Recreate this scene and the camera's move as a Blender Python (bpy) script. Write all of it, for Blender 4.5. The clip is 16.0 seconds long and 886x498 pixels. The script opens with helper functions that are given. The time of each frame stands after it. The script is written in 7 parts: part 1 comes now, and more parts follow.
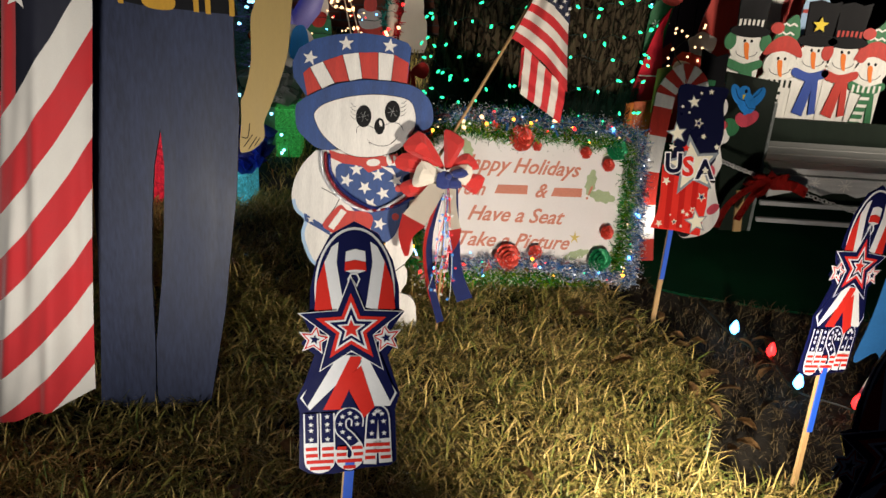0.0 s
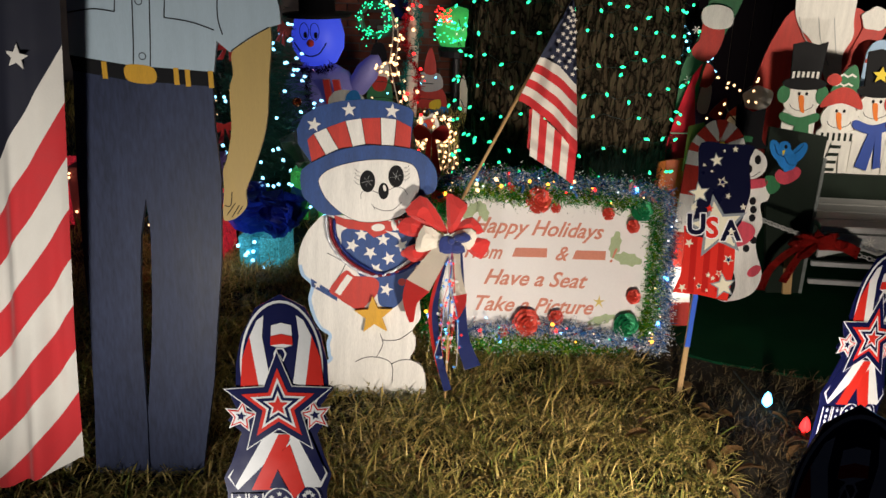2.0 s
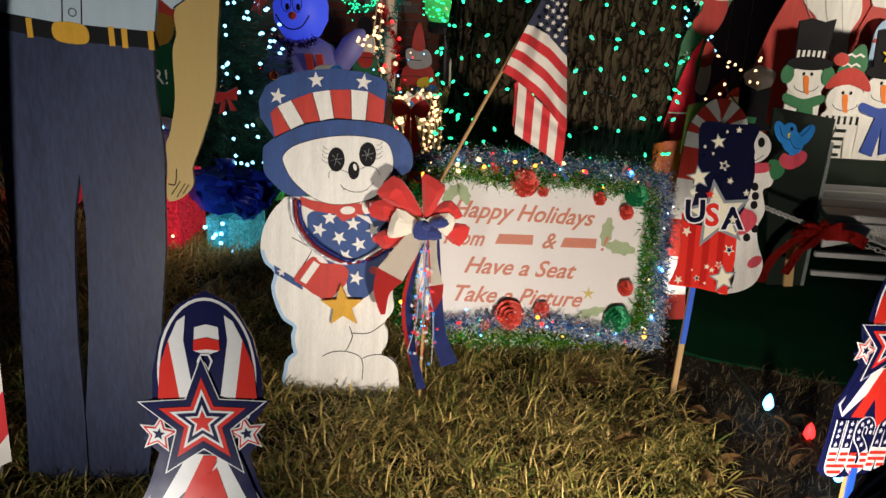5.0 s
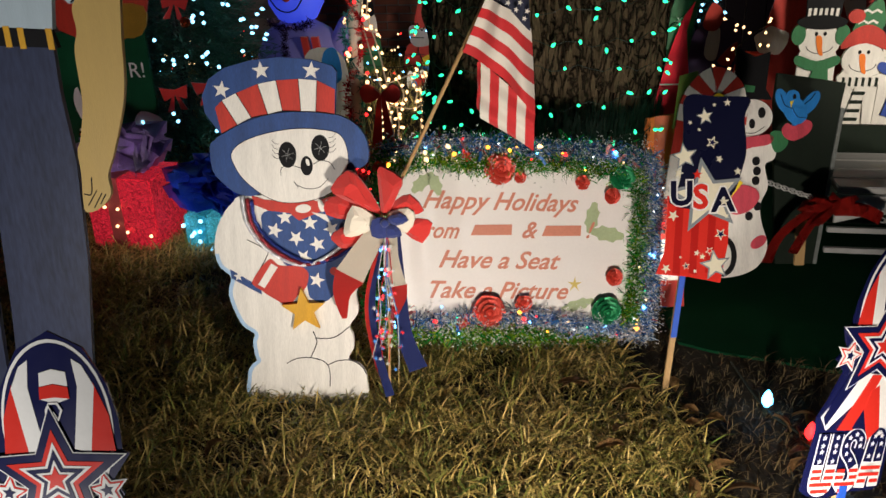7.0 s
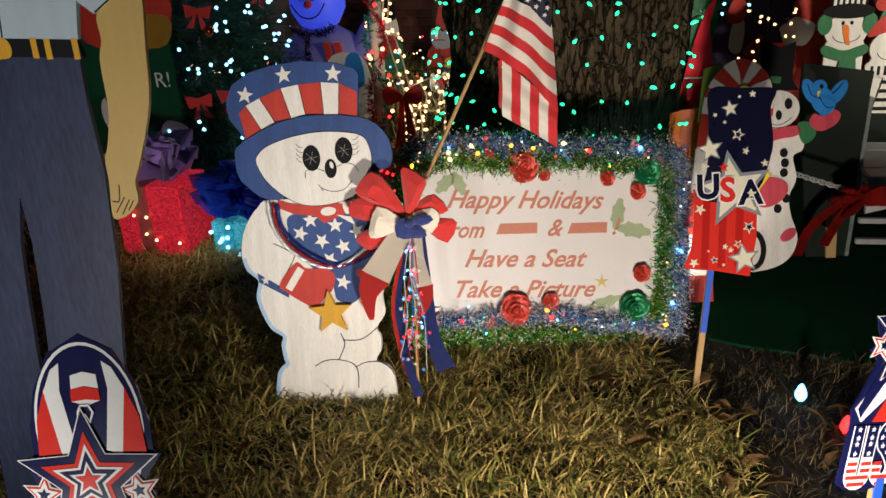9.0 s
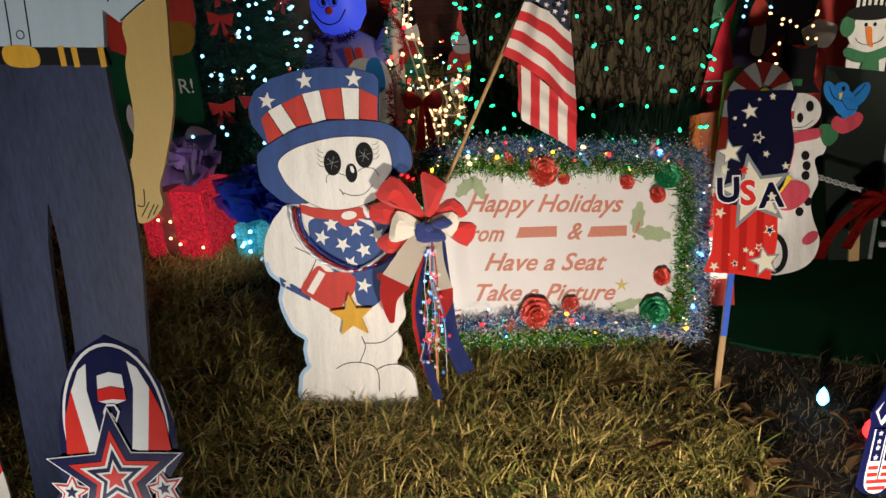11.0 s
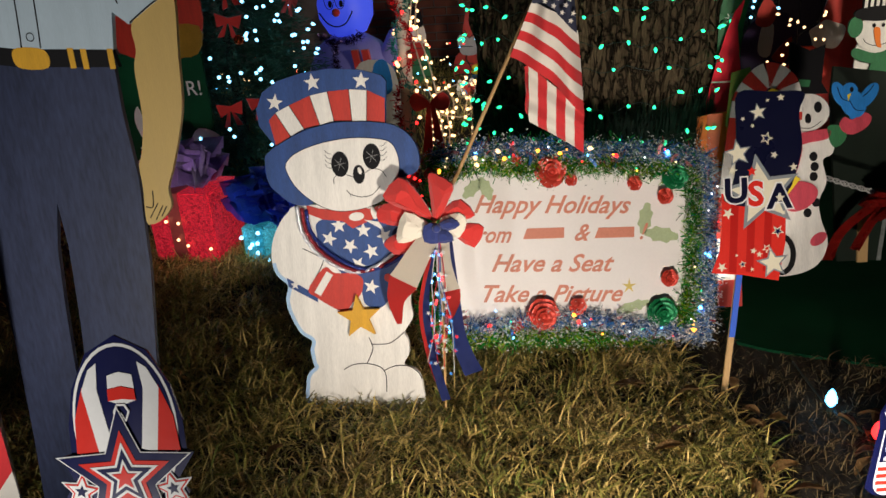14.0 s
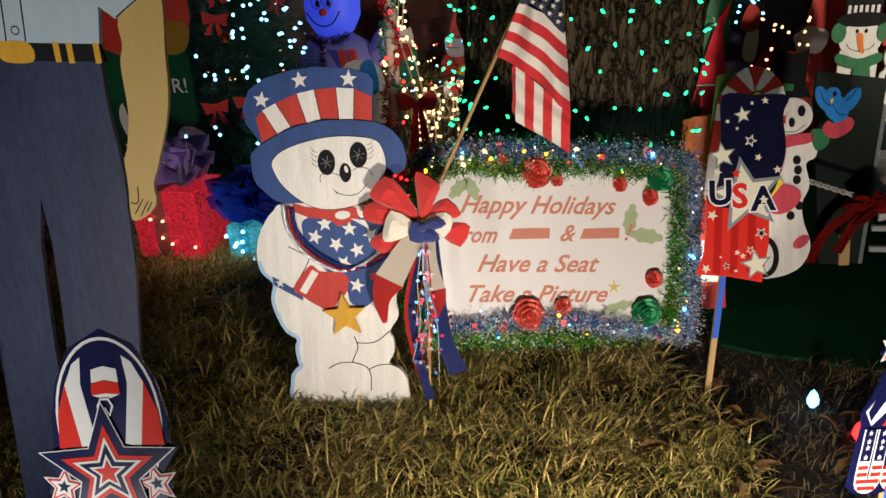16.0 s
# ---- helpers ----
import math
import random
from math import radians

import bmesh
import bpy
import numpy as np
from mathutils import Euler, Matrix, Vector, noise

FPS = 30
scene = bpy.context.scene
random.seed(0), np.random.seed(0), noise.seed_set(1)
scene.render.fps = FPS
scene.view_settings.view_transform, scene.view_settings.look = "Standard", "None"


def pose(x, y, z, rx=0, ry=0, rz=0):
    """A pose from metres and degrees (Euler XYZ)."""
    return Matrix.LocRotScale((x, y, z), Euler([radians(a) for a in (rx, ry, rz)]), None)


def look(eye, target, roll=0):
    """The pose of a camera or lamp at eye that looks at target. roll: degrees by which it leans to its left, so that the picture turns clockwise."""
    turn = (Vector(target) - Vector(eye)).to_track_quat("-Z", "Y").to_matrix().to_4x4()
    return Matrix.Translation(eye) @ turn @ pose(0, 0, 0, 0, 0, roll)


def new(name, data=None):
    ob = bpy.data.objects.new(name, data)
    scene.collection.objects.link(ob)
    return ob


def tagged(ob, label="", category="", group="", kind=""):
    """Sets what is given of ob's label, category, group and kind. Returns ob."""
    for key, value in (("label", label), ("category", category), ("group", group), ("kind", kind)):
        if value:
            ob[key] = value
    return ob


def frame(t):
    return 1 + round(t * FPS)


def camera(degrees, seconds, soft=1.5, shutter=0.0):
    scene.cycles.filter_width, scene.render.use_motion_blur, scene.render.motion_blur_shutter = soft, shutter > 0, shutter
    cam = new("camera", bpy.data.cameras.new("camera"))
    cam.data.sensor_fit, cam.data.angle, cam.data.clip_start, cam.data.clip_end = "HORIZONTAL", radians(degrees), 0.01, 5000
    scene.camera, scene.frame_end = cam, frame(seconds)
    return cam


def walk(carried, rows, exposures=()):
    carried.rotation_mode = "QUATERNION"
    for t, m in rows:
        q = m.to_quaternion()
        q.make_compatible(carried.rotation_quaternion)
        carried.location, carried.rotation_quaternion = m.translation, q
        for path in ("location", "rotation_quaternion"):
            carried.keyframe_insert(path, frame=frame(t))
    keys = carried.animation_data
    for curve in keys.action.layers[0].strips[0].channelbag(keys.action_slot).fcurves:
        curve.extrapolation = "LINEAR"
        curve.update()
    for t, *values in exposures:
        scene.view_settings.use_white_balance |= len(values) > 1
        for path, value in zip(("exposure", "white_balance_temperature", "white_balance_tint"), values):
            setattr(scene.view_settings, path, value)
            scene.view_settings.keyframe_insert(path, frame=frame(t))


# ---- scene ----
cam = camera(55.8, 16.0)
PATH = [
    (0, (0.076, -0.229, 1.415), (0.06, 1.589, 0.581), 3.6),
    (0.5, (0.144, -0.205, 1.417), (0.101, 1.624, 0.609), 3.7),
    (1, (0.277, -0.197, 1.425), (0.111, 1.634, 0.638), 2.3),
    (1.5, (0.322, -0.166, 1.427), (0.067, 1.662, 0.658), 1.1),
    (2, (0.347, -0.139, 1.424), (0.097, 1.712, 0.708), 0.6),
    (2.5, (0.362, -0.124, 1.42), (0.118, 1.731, 0.715), -0.2),
    (3, (0.363, -0.077, 1.411), (0.124, 1.78, 0.708), -0.2),
    (3.5, (0.357, -0.047, 1.395), (0.144, 1.812, 0.688), 0.6),
    (4, (0.319, -0.034, 1.383), (0.14, 1.824, 0.666), 2.0),
    (4.2, (0.31, -0.028, 1.368), (0.144, 1.83, 0.646), 2.5),
    (6.3, (0.523, 0.269, 1.349), (0.168, 2.065, 0.545), -0.9),
    (6.5, (0.532, 0.272, 1.347), (0.19, 2.07, 0.541), -1.0),
    (7, (0.54, 0.282, 1.343), (0.223, 2.084, 0.533), -1.8),
    (7.5, (0.547, 0.28, 1.338), (0.2, 2.077, 0.532), -2.8),
    (8, (0.544, 0.281, 1.335), (0.189, 2.078, 0.532), -3.3),
    (8.5, (0.542, 0.282, 1.334), (0.176, 2.077, 0.531), -3.6),
    (9, (0.545, 0.28, 1.334), (0.164, 2.073, 0.534), -3.9),
    (9.5, (0.551, 0.271, 1.335), (0.132, 2.059, 0.542), -4.6),
    (10, (0.551, 0.27, 1.337), (0.124, 2.057, 0.546), -4.6),
    (12.5, (0.553, 0.262, 1.339), (0.102, 2.048, 0.56), -5.0),
    (13, (0.553, 0.264, 1.342), (0.091, 2.048, 0.565), -5.1),
    (13.5, (0.551, 0.265, 1.339), (0.095, 2.05, 0.56), -5.0),
    (14, (0.55, 0.264, 1.337), (0.104, 2.05, 0.555), -4.8),
    (14.5, (0.545, 0.267, 1.334), (0.11, 2.055, 0.551), -4.5),
    (15, (0.547, 0.261, 1.334), (0.122, 2.052, 0.552), -4.4),
    (15.5, (0.552, 0.259, 1.332), (0.133, 2.053, 0.552), -4.3),
    (16, (0.548, 0.259, 1.331), (0.137, 2.054, 0.551), -3.9),
]
walk(cam, [(t, look(eye, target, roll)) for t, eye, target, roll in PATH])

# ---- world and lamps ----
world = bpy.data.worlds.new("night_sky")
scene.world = world
world.use_nodes = True
wbg = world.node_tree.nodes["Background"]
wbg.inputs["Color"].default_value = (0.35, 0.42, 0.75, 1)
wbg.inputs["Strength"].default_value = 0.011


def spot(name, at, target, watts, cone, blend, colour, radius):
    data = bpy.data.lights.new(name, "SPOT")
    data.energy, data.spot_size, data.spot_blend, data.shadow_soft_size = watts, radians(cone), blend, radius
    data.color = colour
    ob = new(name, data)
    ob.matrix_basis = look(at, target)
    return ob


# garden floodlight on the lawn, just outside the view
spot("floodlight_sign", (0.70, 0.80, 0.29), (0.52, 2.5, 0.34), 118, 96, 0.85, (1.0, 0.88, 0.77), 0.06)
# unseen fill lamps added to brighten the man board, bench, presents, porch and cone
spot("fill_left", (-0.36, 0.10, 0.2), (-0.72, 1.66, 0.90), 88, 82, 1.0, (1.0, 0.95, 0.9), 0.05)
spot("fill_bench", (3.3, 2.5, 1.15), (1.72, 4.3, 0.95), 280, 60, 0.8, (1.0, 0.88, 0.74), 0.06)
spot("fill_presents", (-0.78, 2.1, 0.6), (-1.1, 3.5, 0.5), 26, 66, 0.8, (1.0, 0.9, 0.85), 0.05)
spot("fill_porch", (-0.25, 5.0, 0.3), (-0.85, 6.7, 0.45), 28, 95, 0.8, (1.0, 0.85, 0.7), 0.05)
spot("fill_cone", (0.82, 2.70, 0.08), (0.82, 3.2, 0.64), 9.0, 96, 0.8, (1.0, 0.9, 0.8), 0.03)

# ---- materials ----
MATS = {}


def mat(name, colour, rough=0.6, metal=0.0, vary=0.18, scale=14.0, stretch=(1, 1, 1), bump=0.1, fine=160.0, spec=0.5,
        glow=None, strength=0.0, island=0.0, coat=0.0, sheen=0.0):
    """A procedural surface: broad stains and fine grain in colour, roughness and relief."""
    if name in MATS:
        return MATS[name]
    m = bpy.data.materials.new(name)
    m.use_nodes = True
    nt = m.node_tree
    b = nt.nodes["Principled BSDF"]
    tc = nt.nodes.new("ShaderNodeTexCoord")
    mp = nt.nodes.new("ShaderNodeMapping")
    mp.inputs["Scale"].default_value = stretch
    nt.links.new(tc.outputs["Object"], mp.inputs["Vector"])
    n1 = nt.nodes.new("ShaderNodeTexNoise")
    n1.inputs["Scale"].default_value, n1.inputs["Detail"].default_value = scale, 5
    n2 = nt.nodes.new("ShaderNodeTexNoise")
    n2.inputs["Scale"].default_value, n2.inputs["Detail"].default_value = fine, 3
    nt.links.new(mp.outputs["Vector"], n1.inputs["Vector"])
    nt.links.new(mp.outputs["Vector"], n2.inputs["Vector"])
    mixn = nt.nodes.new("ShaderNodeMath")
    mixn.operation = "MULTIPLY_ADD"
    mixn.inputs[1].default_value = 0.5
    nt.links.new(n2.outputs["Fac"], mixn.inputs[0])
    half = nt.nodes.new("ShaderNodeMath")
    half.operation = "MULTIPLY"
    half.inputs[1].default_value = 0.5
    nt.links.new(n1.outputs["Fac"], half.inputs[0])
    nt.links.new(half.outputs[0], mixn.inputs[2])
    ramp = nt.nodes.new("ShaderNodeValToRGB")
    r, g, bl = colour
    ramp.color_ramp.elements[0].position, ramp.color_ramp.elements[1].position = 0.3, 0.7
    ramp.color_ramp.elements[0].color = (r * (1 - vary), g * (1 - vary), bl * (1 - vary), 1)
    ramp.color_ramp.elements[1].color = (min(1, r * (1 + vary)), min(1, g * (1 + vary)), min(1, bl * (1 + vary)), 1)
    nt.links.new(mixn.outputs[0], ramp.inputs["Fac"])
    out = ramp.outputs["Color"]
    if island:
        geo = nt.nodes.new("ShaderNodeNewGeometry")
        hs = nt.nodes.new("ShaderNodeHueSaturation")
        mr = nt.nodes.new("ShaderNodeMapRange")
        mr.inputs["To Min"].default_value, mr.inputs["To Max"].default_value = 1 - island, 1 + island
        nt.links.new(geo.outputs["Random Per Island"], mr.inputs["Value"])
        nt.links.new(mr.outputs["Result"], hs.inputs["Value"])
        nt.links.new(out, hs.inputs["Color"])
        out = hs.outputs["Color"]
    nt.links.new(out, b.inputs["Base Color"])
    rr = nt.nodes.new("ShaderNodeMapRange")
    rr.inputs["To Min"].default_value, rr.inputs["To Max"].default_value = max(0.02, rough - 0.12), min(1, rough + 0.12)
    nt.links.new(n1.outputs["Fac"], rr.inputs["Value"])
    nt.links.new(rr.outputs["Result"], b.inputs["Roughness"])
    b.inputs["Metallic"].default_value = metal
    b.inputs["Specular IOR Level"].default_value = spec
    b.inputs["Coat Weight"].default_value = coat
    b.inputs["Sheen Weight"].default_value = sheen
    if glow:
        b.inputs["Emission Color"].default_value = (*glow, 1)
        b.inputs["Emission Strength"].default_value = strength
    if bump:
        bn = nt.nodes.new("ShaderNodeBump")
        bn.inputs["Strength"].default_value, bn.inputs["Distance"].default_value = bump, 0.004
        nt.links.new(mixn.outputs[0], bn.inputs["Height"])
        nt.links.new(bn.outputs["Normal"], b.inputs["Normal"])
    MATS[name] = m
    return m


def paint(name, colour, rough=0.55, vary=0.16, spec=0.4):
    """House paint on plywood: grain runs up the board."""
    return mat(name, colour, rough, vary=vary, scale=9, stretch=(5, 5, 0.6), bump=0.2, fine=120, spec=spec)


def plastic(name, colour):
    return mat(name, colour, 0.22, vary=0.05, bump=0.0, coat=0.3)


def ramped(name, stops, rough, scale, bump=0.5, spec=0.3):
    """Blades or bark whose pieces differ in colour, one by one."""
    m = bpy.data.materials.new(name)
    m.use_nodes = True
    nt = m.node_tree
    b = nt.nodes["Principled BSDF"]
    geo = nt.nodes.new("ShaderNodeNewGeometry")
    tc = nt.nodes.new("ShaderNodeTexCoord")
    n = nt.nodes.new("ShaderNodeTexNoise")
    n.inputs["Scale"].default_value = scale
    nt.links.new(tc.outputs["Object"], n.inputs["Vector"])
    add = nt.nodes.new("ShaderNodeMath")
    add.operation = "MULTIPLY_ADD"
    add.inputs[1].default_value = 0.62
    nt.links.new(geo.outputs["Random Per Island"], add.inputs[0])
    sc = nt.nodes.new("ShaderNodeMath")
    sc.operation = "MULTIPLY"
    sc.inputs[1].default_value = 0.42
    nt.links.new(n.outputs["Fac"], sc.inputs[0])
    nt.links.new(sc.outputs[0], add.inputs[2])
    ramp = nt.nodes.new("ShaderNodeValToRGB")
    while len(ramp.color_ramp.elements) < len(stops):
        ramp.color_ramp.elements.new(0.5)
    for e, (p, c) in zip(ramp.color_ramp.elements, stops):
        e.position, e.color = p, (*c, 1)
    nt.links.new(add.outputs[0], ramp.inputs["Fac"])
    nt.links.new(ramp.outputs["Color"], b.inputs["Base Color"])
    b.inputs["Roughness"].default_value = rough
    b.inputs["Specular IOR Level"].default_value = spec
    MATS[name] = m
    return m


def split_bark(m):
    """Dark cracks between long upright plates of bark."""
    nt = m.node_tree
    b = nt.nodes["Principled BSDF"]
    base = b.inputs["Base Color"].links[0].from_socket
    tc = nt.nodes.new("ShaderNodeTexCoord")
    mp = nt.nodes.new("ShaderNodeMapping")
    mp.inputs["Scale"].default_value = (1, 1, 0.3)
    warp = nt.nodes.new("ShaderNodeTexNoise")
    warp.inputs["Scale"].default_value, warp.inputs["Detail"].default_value = 9, 4
    add = nt.nodes.new("ShaderNodeMixRGB")
    add.inputs["Fac"].default_value = 0.10
    vo = nt.nodes.new("ShaderNodeTexVoronoi")
    vo.feature, vo.inputs["Scale"].default_value = "DISTANCE_TO_EDGE", 34
    mr = nt.nodes.new("ShaderNodeMapRange")
    mr.inputs["From Max"].default_value, mr.inputs["To Min"].default_value, mr.inputs["To Max"].default_value = 0.16, 0.18, 1.15
    mul = nt.nodes.new("ShaderNodeMixRGB")
    mul.blend_type, mul.inputs["Fac"].default_value = "MULTIPLY", 1.0
    bn = nt.nodes.new("ShaderNodeBump")
    bn.inputs["Strength"].default_value, bn.inputs["Distance"].default_value = 0.9, 0.012
    nt.links.new(tc.outputs["Object"], mp.inputs["Vector"])
    nt.links.new(mp.outputs["Vector"], add.inputs["Color1"])
    nt.links.new(tc.outputs["Object"], warp.inputs["Vector"])
    nt.links.new(warp.outputs["Color"], add.inputs["Color2"])
    nt.links.new(add.outputs["Color"], vo.inputs["Vector"])
    nt.links.new(vo.outputs["Distance"], mr.inputs["Value"])
    nt.links.new(base, mul.inputs["Color1"])
    nt.links.new(mr.outputs["Result"], mul.inputs["Color2"])
    nt.links.new(mul.outputs["Color"], b.inputs["Base Color"])
    nt.links.new(mr.outputs["Result"], bn.inputs["Height"])
    nt.links.new(b.inputs["Normal"].links[0].from_socket, bn.inputs["Normal"])
    nt.links.new(bn.outputs["Normal"], b.inputs["Normal"])


def bulbmat(name, colour, strength):
    return mat(name, colour, 0.2, vary=0.0, bump=0.0, glow=colour, strength=strength)


WHITE = paint("white_paint", (0.74, 0.72, 0.66))
BLUE = paint("blue_paint", (0.022, 0.06, 0.20), vary=0.4)
RED = paint("red_paint", (0.47, 0.035, 0.022), vary=0.25)
BLACK = paint("black_paint", (0.008, 0.008, 0.009), 0.65, spec=0.15)
GOLD = paint("mustard_paint", (0.62, 0.33, 0.02))
PALEBLUE = paint("pale_blue_paint", (0.35, 0.52, 0.72))
SLATE = mat("slate_blue_paint", (0.025, 0.033, 0.070), 0.5, vary=0.45, scale=5, stretch=(2.6, 2.6, 0.5), bump=0.12, fine=60, spec=0.3)
SHIRT = paint("shirt_paint", (0.42, 0.52, 0.58), vary=0.07)
SKIN = paint("ochre_paint", (0.50, 0.34, 0.105), vary=0.06)
ORANGE = paint("orange_paint", (0.75, 0.18, 0.015))
GREEN = paint("green_paint", (0.03, 0.16, 0.06), vary=0.3)
DARKGREEN = mat("dark_green_board", (0.007, 0.014, 0.008), 0.6, spec=0.2, vary=0.4, scale=6, stretch=(4, 4, 0.5), bump=0.35)
PINK = paint("pink_paint", (0.55, 0.06, 0.09), vary=0.3)
SKYBLUE = paint("sky_blue_paint", (0.02, 0.22, 0.62), vary=0.2)
GREY = paint("grey_paint", (0.38, 0.39, 0.38))
YELLOW = paint("yellow_paint", (0.8, 0.6, 0.03))
PNAVY = plastic("navy_print", (0.007, 0.009, 0.055))
PNIGHT = mat("night_navy_print", (0.004, 0.005, 0.022), 0.3, vary=0.05, bump=0.0, spec=0.25)
PWHITE = plastic("white_print", (0.76, 0.76, 0.74))
PRED = plastic("red_print", (0.62, 0.03, 0.02))
PGREY = plastic("grey_print", (0.22, 0.25, 0.27))
PCREAM = plastic("cream_print", (0.72, 0.68, 0.52))
PDRED = plastic("dark_red_print", (0.42, 0.015, 0.012))
WOOD = mat("raw_wood", (0.48, 0.30, 0.12), 0.65, vary=0.25, stretch=(8, 8, 0.8), bump=0.3)
STAKEBLUE = paint("stake_blue_paint", (0.02, 0.10, 0.55))
FELTRED = mat("red_felt", (0.55, 0.025, 0.02), 0.9, vary=0.1, fine=400, bump=0.25, sheen=0.4)
FELTWHITE = mat("cream_felt", (0.74, 0.68, 0.56), 0.9, vary=0.06, fine=400, bump=0.25, sheen=0.3)
FELTNAVY = mat("navy_felt", (0.02, 0.035, 0.17), 0.9, vary=0.1, fine=400, bump=0.25, sheen=0.3)
CLOTHRED = mat("red_cloth", (0.58, 0.02, 0.025), 0.8, vary=0.1, fine=500, bump=0.15, sheen=0.2)
CLOTHWHITE = mat("white_cloth", (0.74, 0.70, 0.62), 0.8, vary=0.06, fine=500, bump=0.15, sheen=0.2)
CLOTHBLUE = mat("navy_cloth", (0.006, 0.007, 0.018), 0.8, vary=0.15, fine=500, bump=0.15)
CARD = mat("printed_card", (0.80, 0.77, 0.74), 0.5, vary=0.03, bump=0.04)
INK = mat("rust_red_ink", (0.60, 0.22, 0.14), 0.6, vary=0.12, bump=0)
PALEGREEN = mat("pale_green_ink", (0.38, 0.46, 0.26), 0.6, vary=0.15, bump=0)
SOIL = mat("lawn_soil", (0.030, 0.024, 0.014), 0.95, vary=0.5, scale=9, bump=0.9, fine=70)
TURF = mat("green_turf_mat", (0.004, 0.040, 0.016), 0.95, vary=0.35, scale=5, bump=0.7, fine=350, spec=0.05)
BARK = mat("bark", (0.062, 0.045, 0.026), 0.95, vary=0.6, scale=14, stretch=(3, 3, 0.6), bump=1.0, fine=70, spec=0.12)
split_bark(BARK)
SILVER = mat("silver_paint", (0.50, 0.50, 0.48), 0.4, metal=0.15, vary=0.25, stretch=(0.6, 5, 5), bump=0.2)
BRICK = mat("red_brick", (0.20, 0.06, 0.04), 0.85, vary=0.3, bump=0.5, island=0.2)
MORTAR = mat("mortar", (0.16, 0.13, 0.12), 0.9, vary=0.2, bump=0.4)
WIRE = mat("green_wire", (0.006, 0.014, 0.009), 0.5, vary=0.1, bump=0)
DARK = mat("dark_metal", (0.02, 0.02, 0.022), 0.45, metal=0.5, vary=0.2, bump=0.1)
TIN_BLUE = mat("blue_tinsel", (0.06, 0.21, 0.55), 0.25, metal=0.35, vary=0.1, bump=0, island=0.9)
TIN_SILVER = mat("silver_tinsel", (0.70, 0.84, 0.98), 0.22, metal=0.5, vary=0.1, bump=0, island=0.85)
TIN_GREEN = mat("green_tinsel", (0.014, 0.26, 0.04), 0.25, metal=0.2, vary=0.2, bump=0, island=0.9)
TIN_GOLD = mat("lime_gold_tinsel", (0.30, 0.47, 0.03), 0.25, metal=0.3, vary=0.2, bump=0, island=0.85)
TIN_RED = mat("red_tinsel", (0.6, 0.02, 0.03), 0.28, metal=0.4, vary=0.2, bump=0, island=0.5)
TIN_TEAL = mat("teal_tinsel", (0.03, 0.32, 0.28), 0.28, metal=0.4, vary=0.2, bump=0, island=0.5)
ROSE = mat("red_mesh_ribbon", (0.55, 0.05, 0.03), 0.3, metal=0.35, vary=0.25, bump=0.6, fine=500)
ROSEGREEN = mat("green_mesh_ribbon", (0.01, 0.20, 0.07), 0.28, metal=0.5, vary=0.3, bump=0.6, fine=500)
NEEDLE = mat("green_needles", (0.03, 0.10, 0.06), 0.5, vary=0.3, bump=0, island=0.5)
B_TEAL = bulbmat("teal_bulb", (0.03, 0.92, 0.38), 2.1)
B_ICE = bulbmat("ice_blue_bulb", (0.26, 0.66, 1.0), 3.4)
B_WARM = bulbmat("warm_bulb", (1.0, 0.60, 0.30), 2.6)
B_RED = bulbmat("red_bulb", (1.0, 0.02, 0.02), 4)
B_BLUE = bulbmat("blue_bulb", (0.10, 0.45, 1.0), 9)
B_AMBER = bulbmat("amber_bulb", (1.0, 0.35, 0.03), 5)


# ---- building helpers ----
def thing(name, m, label, category, group="", kind=""):
    ob = new(name)
    ob.empty_display_size = 0.1
    ob.matrix_basis = m
    return tagged(ob, label, category, group, kind)


def part(name, bm, material, parent, label="", m=None, smooth=False):
    me = bpy.data.meshes.new(name)
    if smooth:
        for f in bm.faces:
            f.smooth = True
    bm.to_mesh(me)
    bm.free()
    me.materials.append(material)
    ob = new(name, me)
    ob.parent = parent
    if m is not None:
        ob.matrix_basis = m
    return tagged(ob, label) if label else ob


def curved(pts, closed=True, n=6):
    """A smooth line through a few corner points."""
    p = [Vector(q) for q in pts]
    k, out = len(p), []
    for i in range(k if closed else k - 1):
        a, b, c, d = ((p[(i - 1) % k], p[i], p[(i + 1) % k], p[(i + 2) % k]) if closed
                      else (p[max(i - 1, 0)], p[i], p[i + 1], p[min(i + 2, k - 1)]))
        for j in range(n):
            t = j / n
            out.append(0.5 * (2 * b + (c - a) * t + (2 * a - 5 * b + 4 * c - d) * t * t + (3 * b - a - 3 * c + d) * t ** 3))
    if not closed:
        out.append(p[-1])
    return [tuple(q) for q in out]


def slab(bm, pts, front, back):
    """A board cut to an outline in the x-z plane; its face looks to -y."""
    area = sum(a[0] * b[1] - b[0] * a[1] for a, b in zip(pts, list(pts[1:]) + [pts[0]]))
    if area < 0:
        pts = list(reversed(pts))
    f = [bm.verts.new((u, -front, v)) for u, v in pts]
    r = [bm.verts.new((u, -back, v)) for u, v in pts]
    bm.faces.new(f)
    bm.faces.new(list(reversed(r)))
    for i in range(len(pts)):
        j = (i + 1) % len(pts)
        bm.faces.new((f[j], f[i], r[i], r[j]))
    return bm


def cut(pts, front, back, smooth=False, n=6):
    return slab(bmesh.new(), curved(pts, True, n) if smooth else pts, front, back)


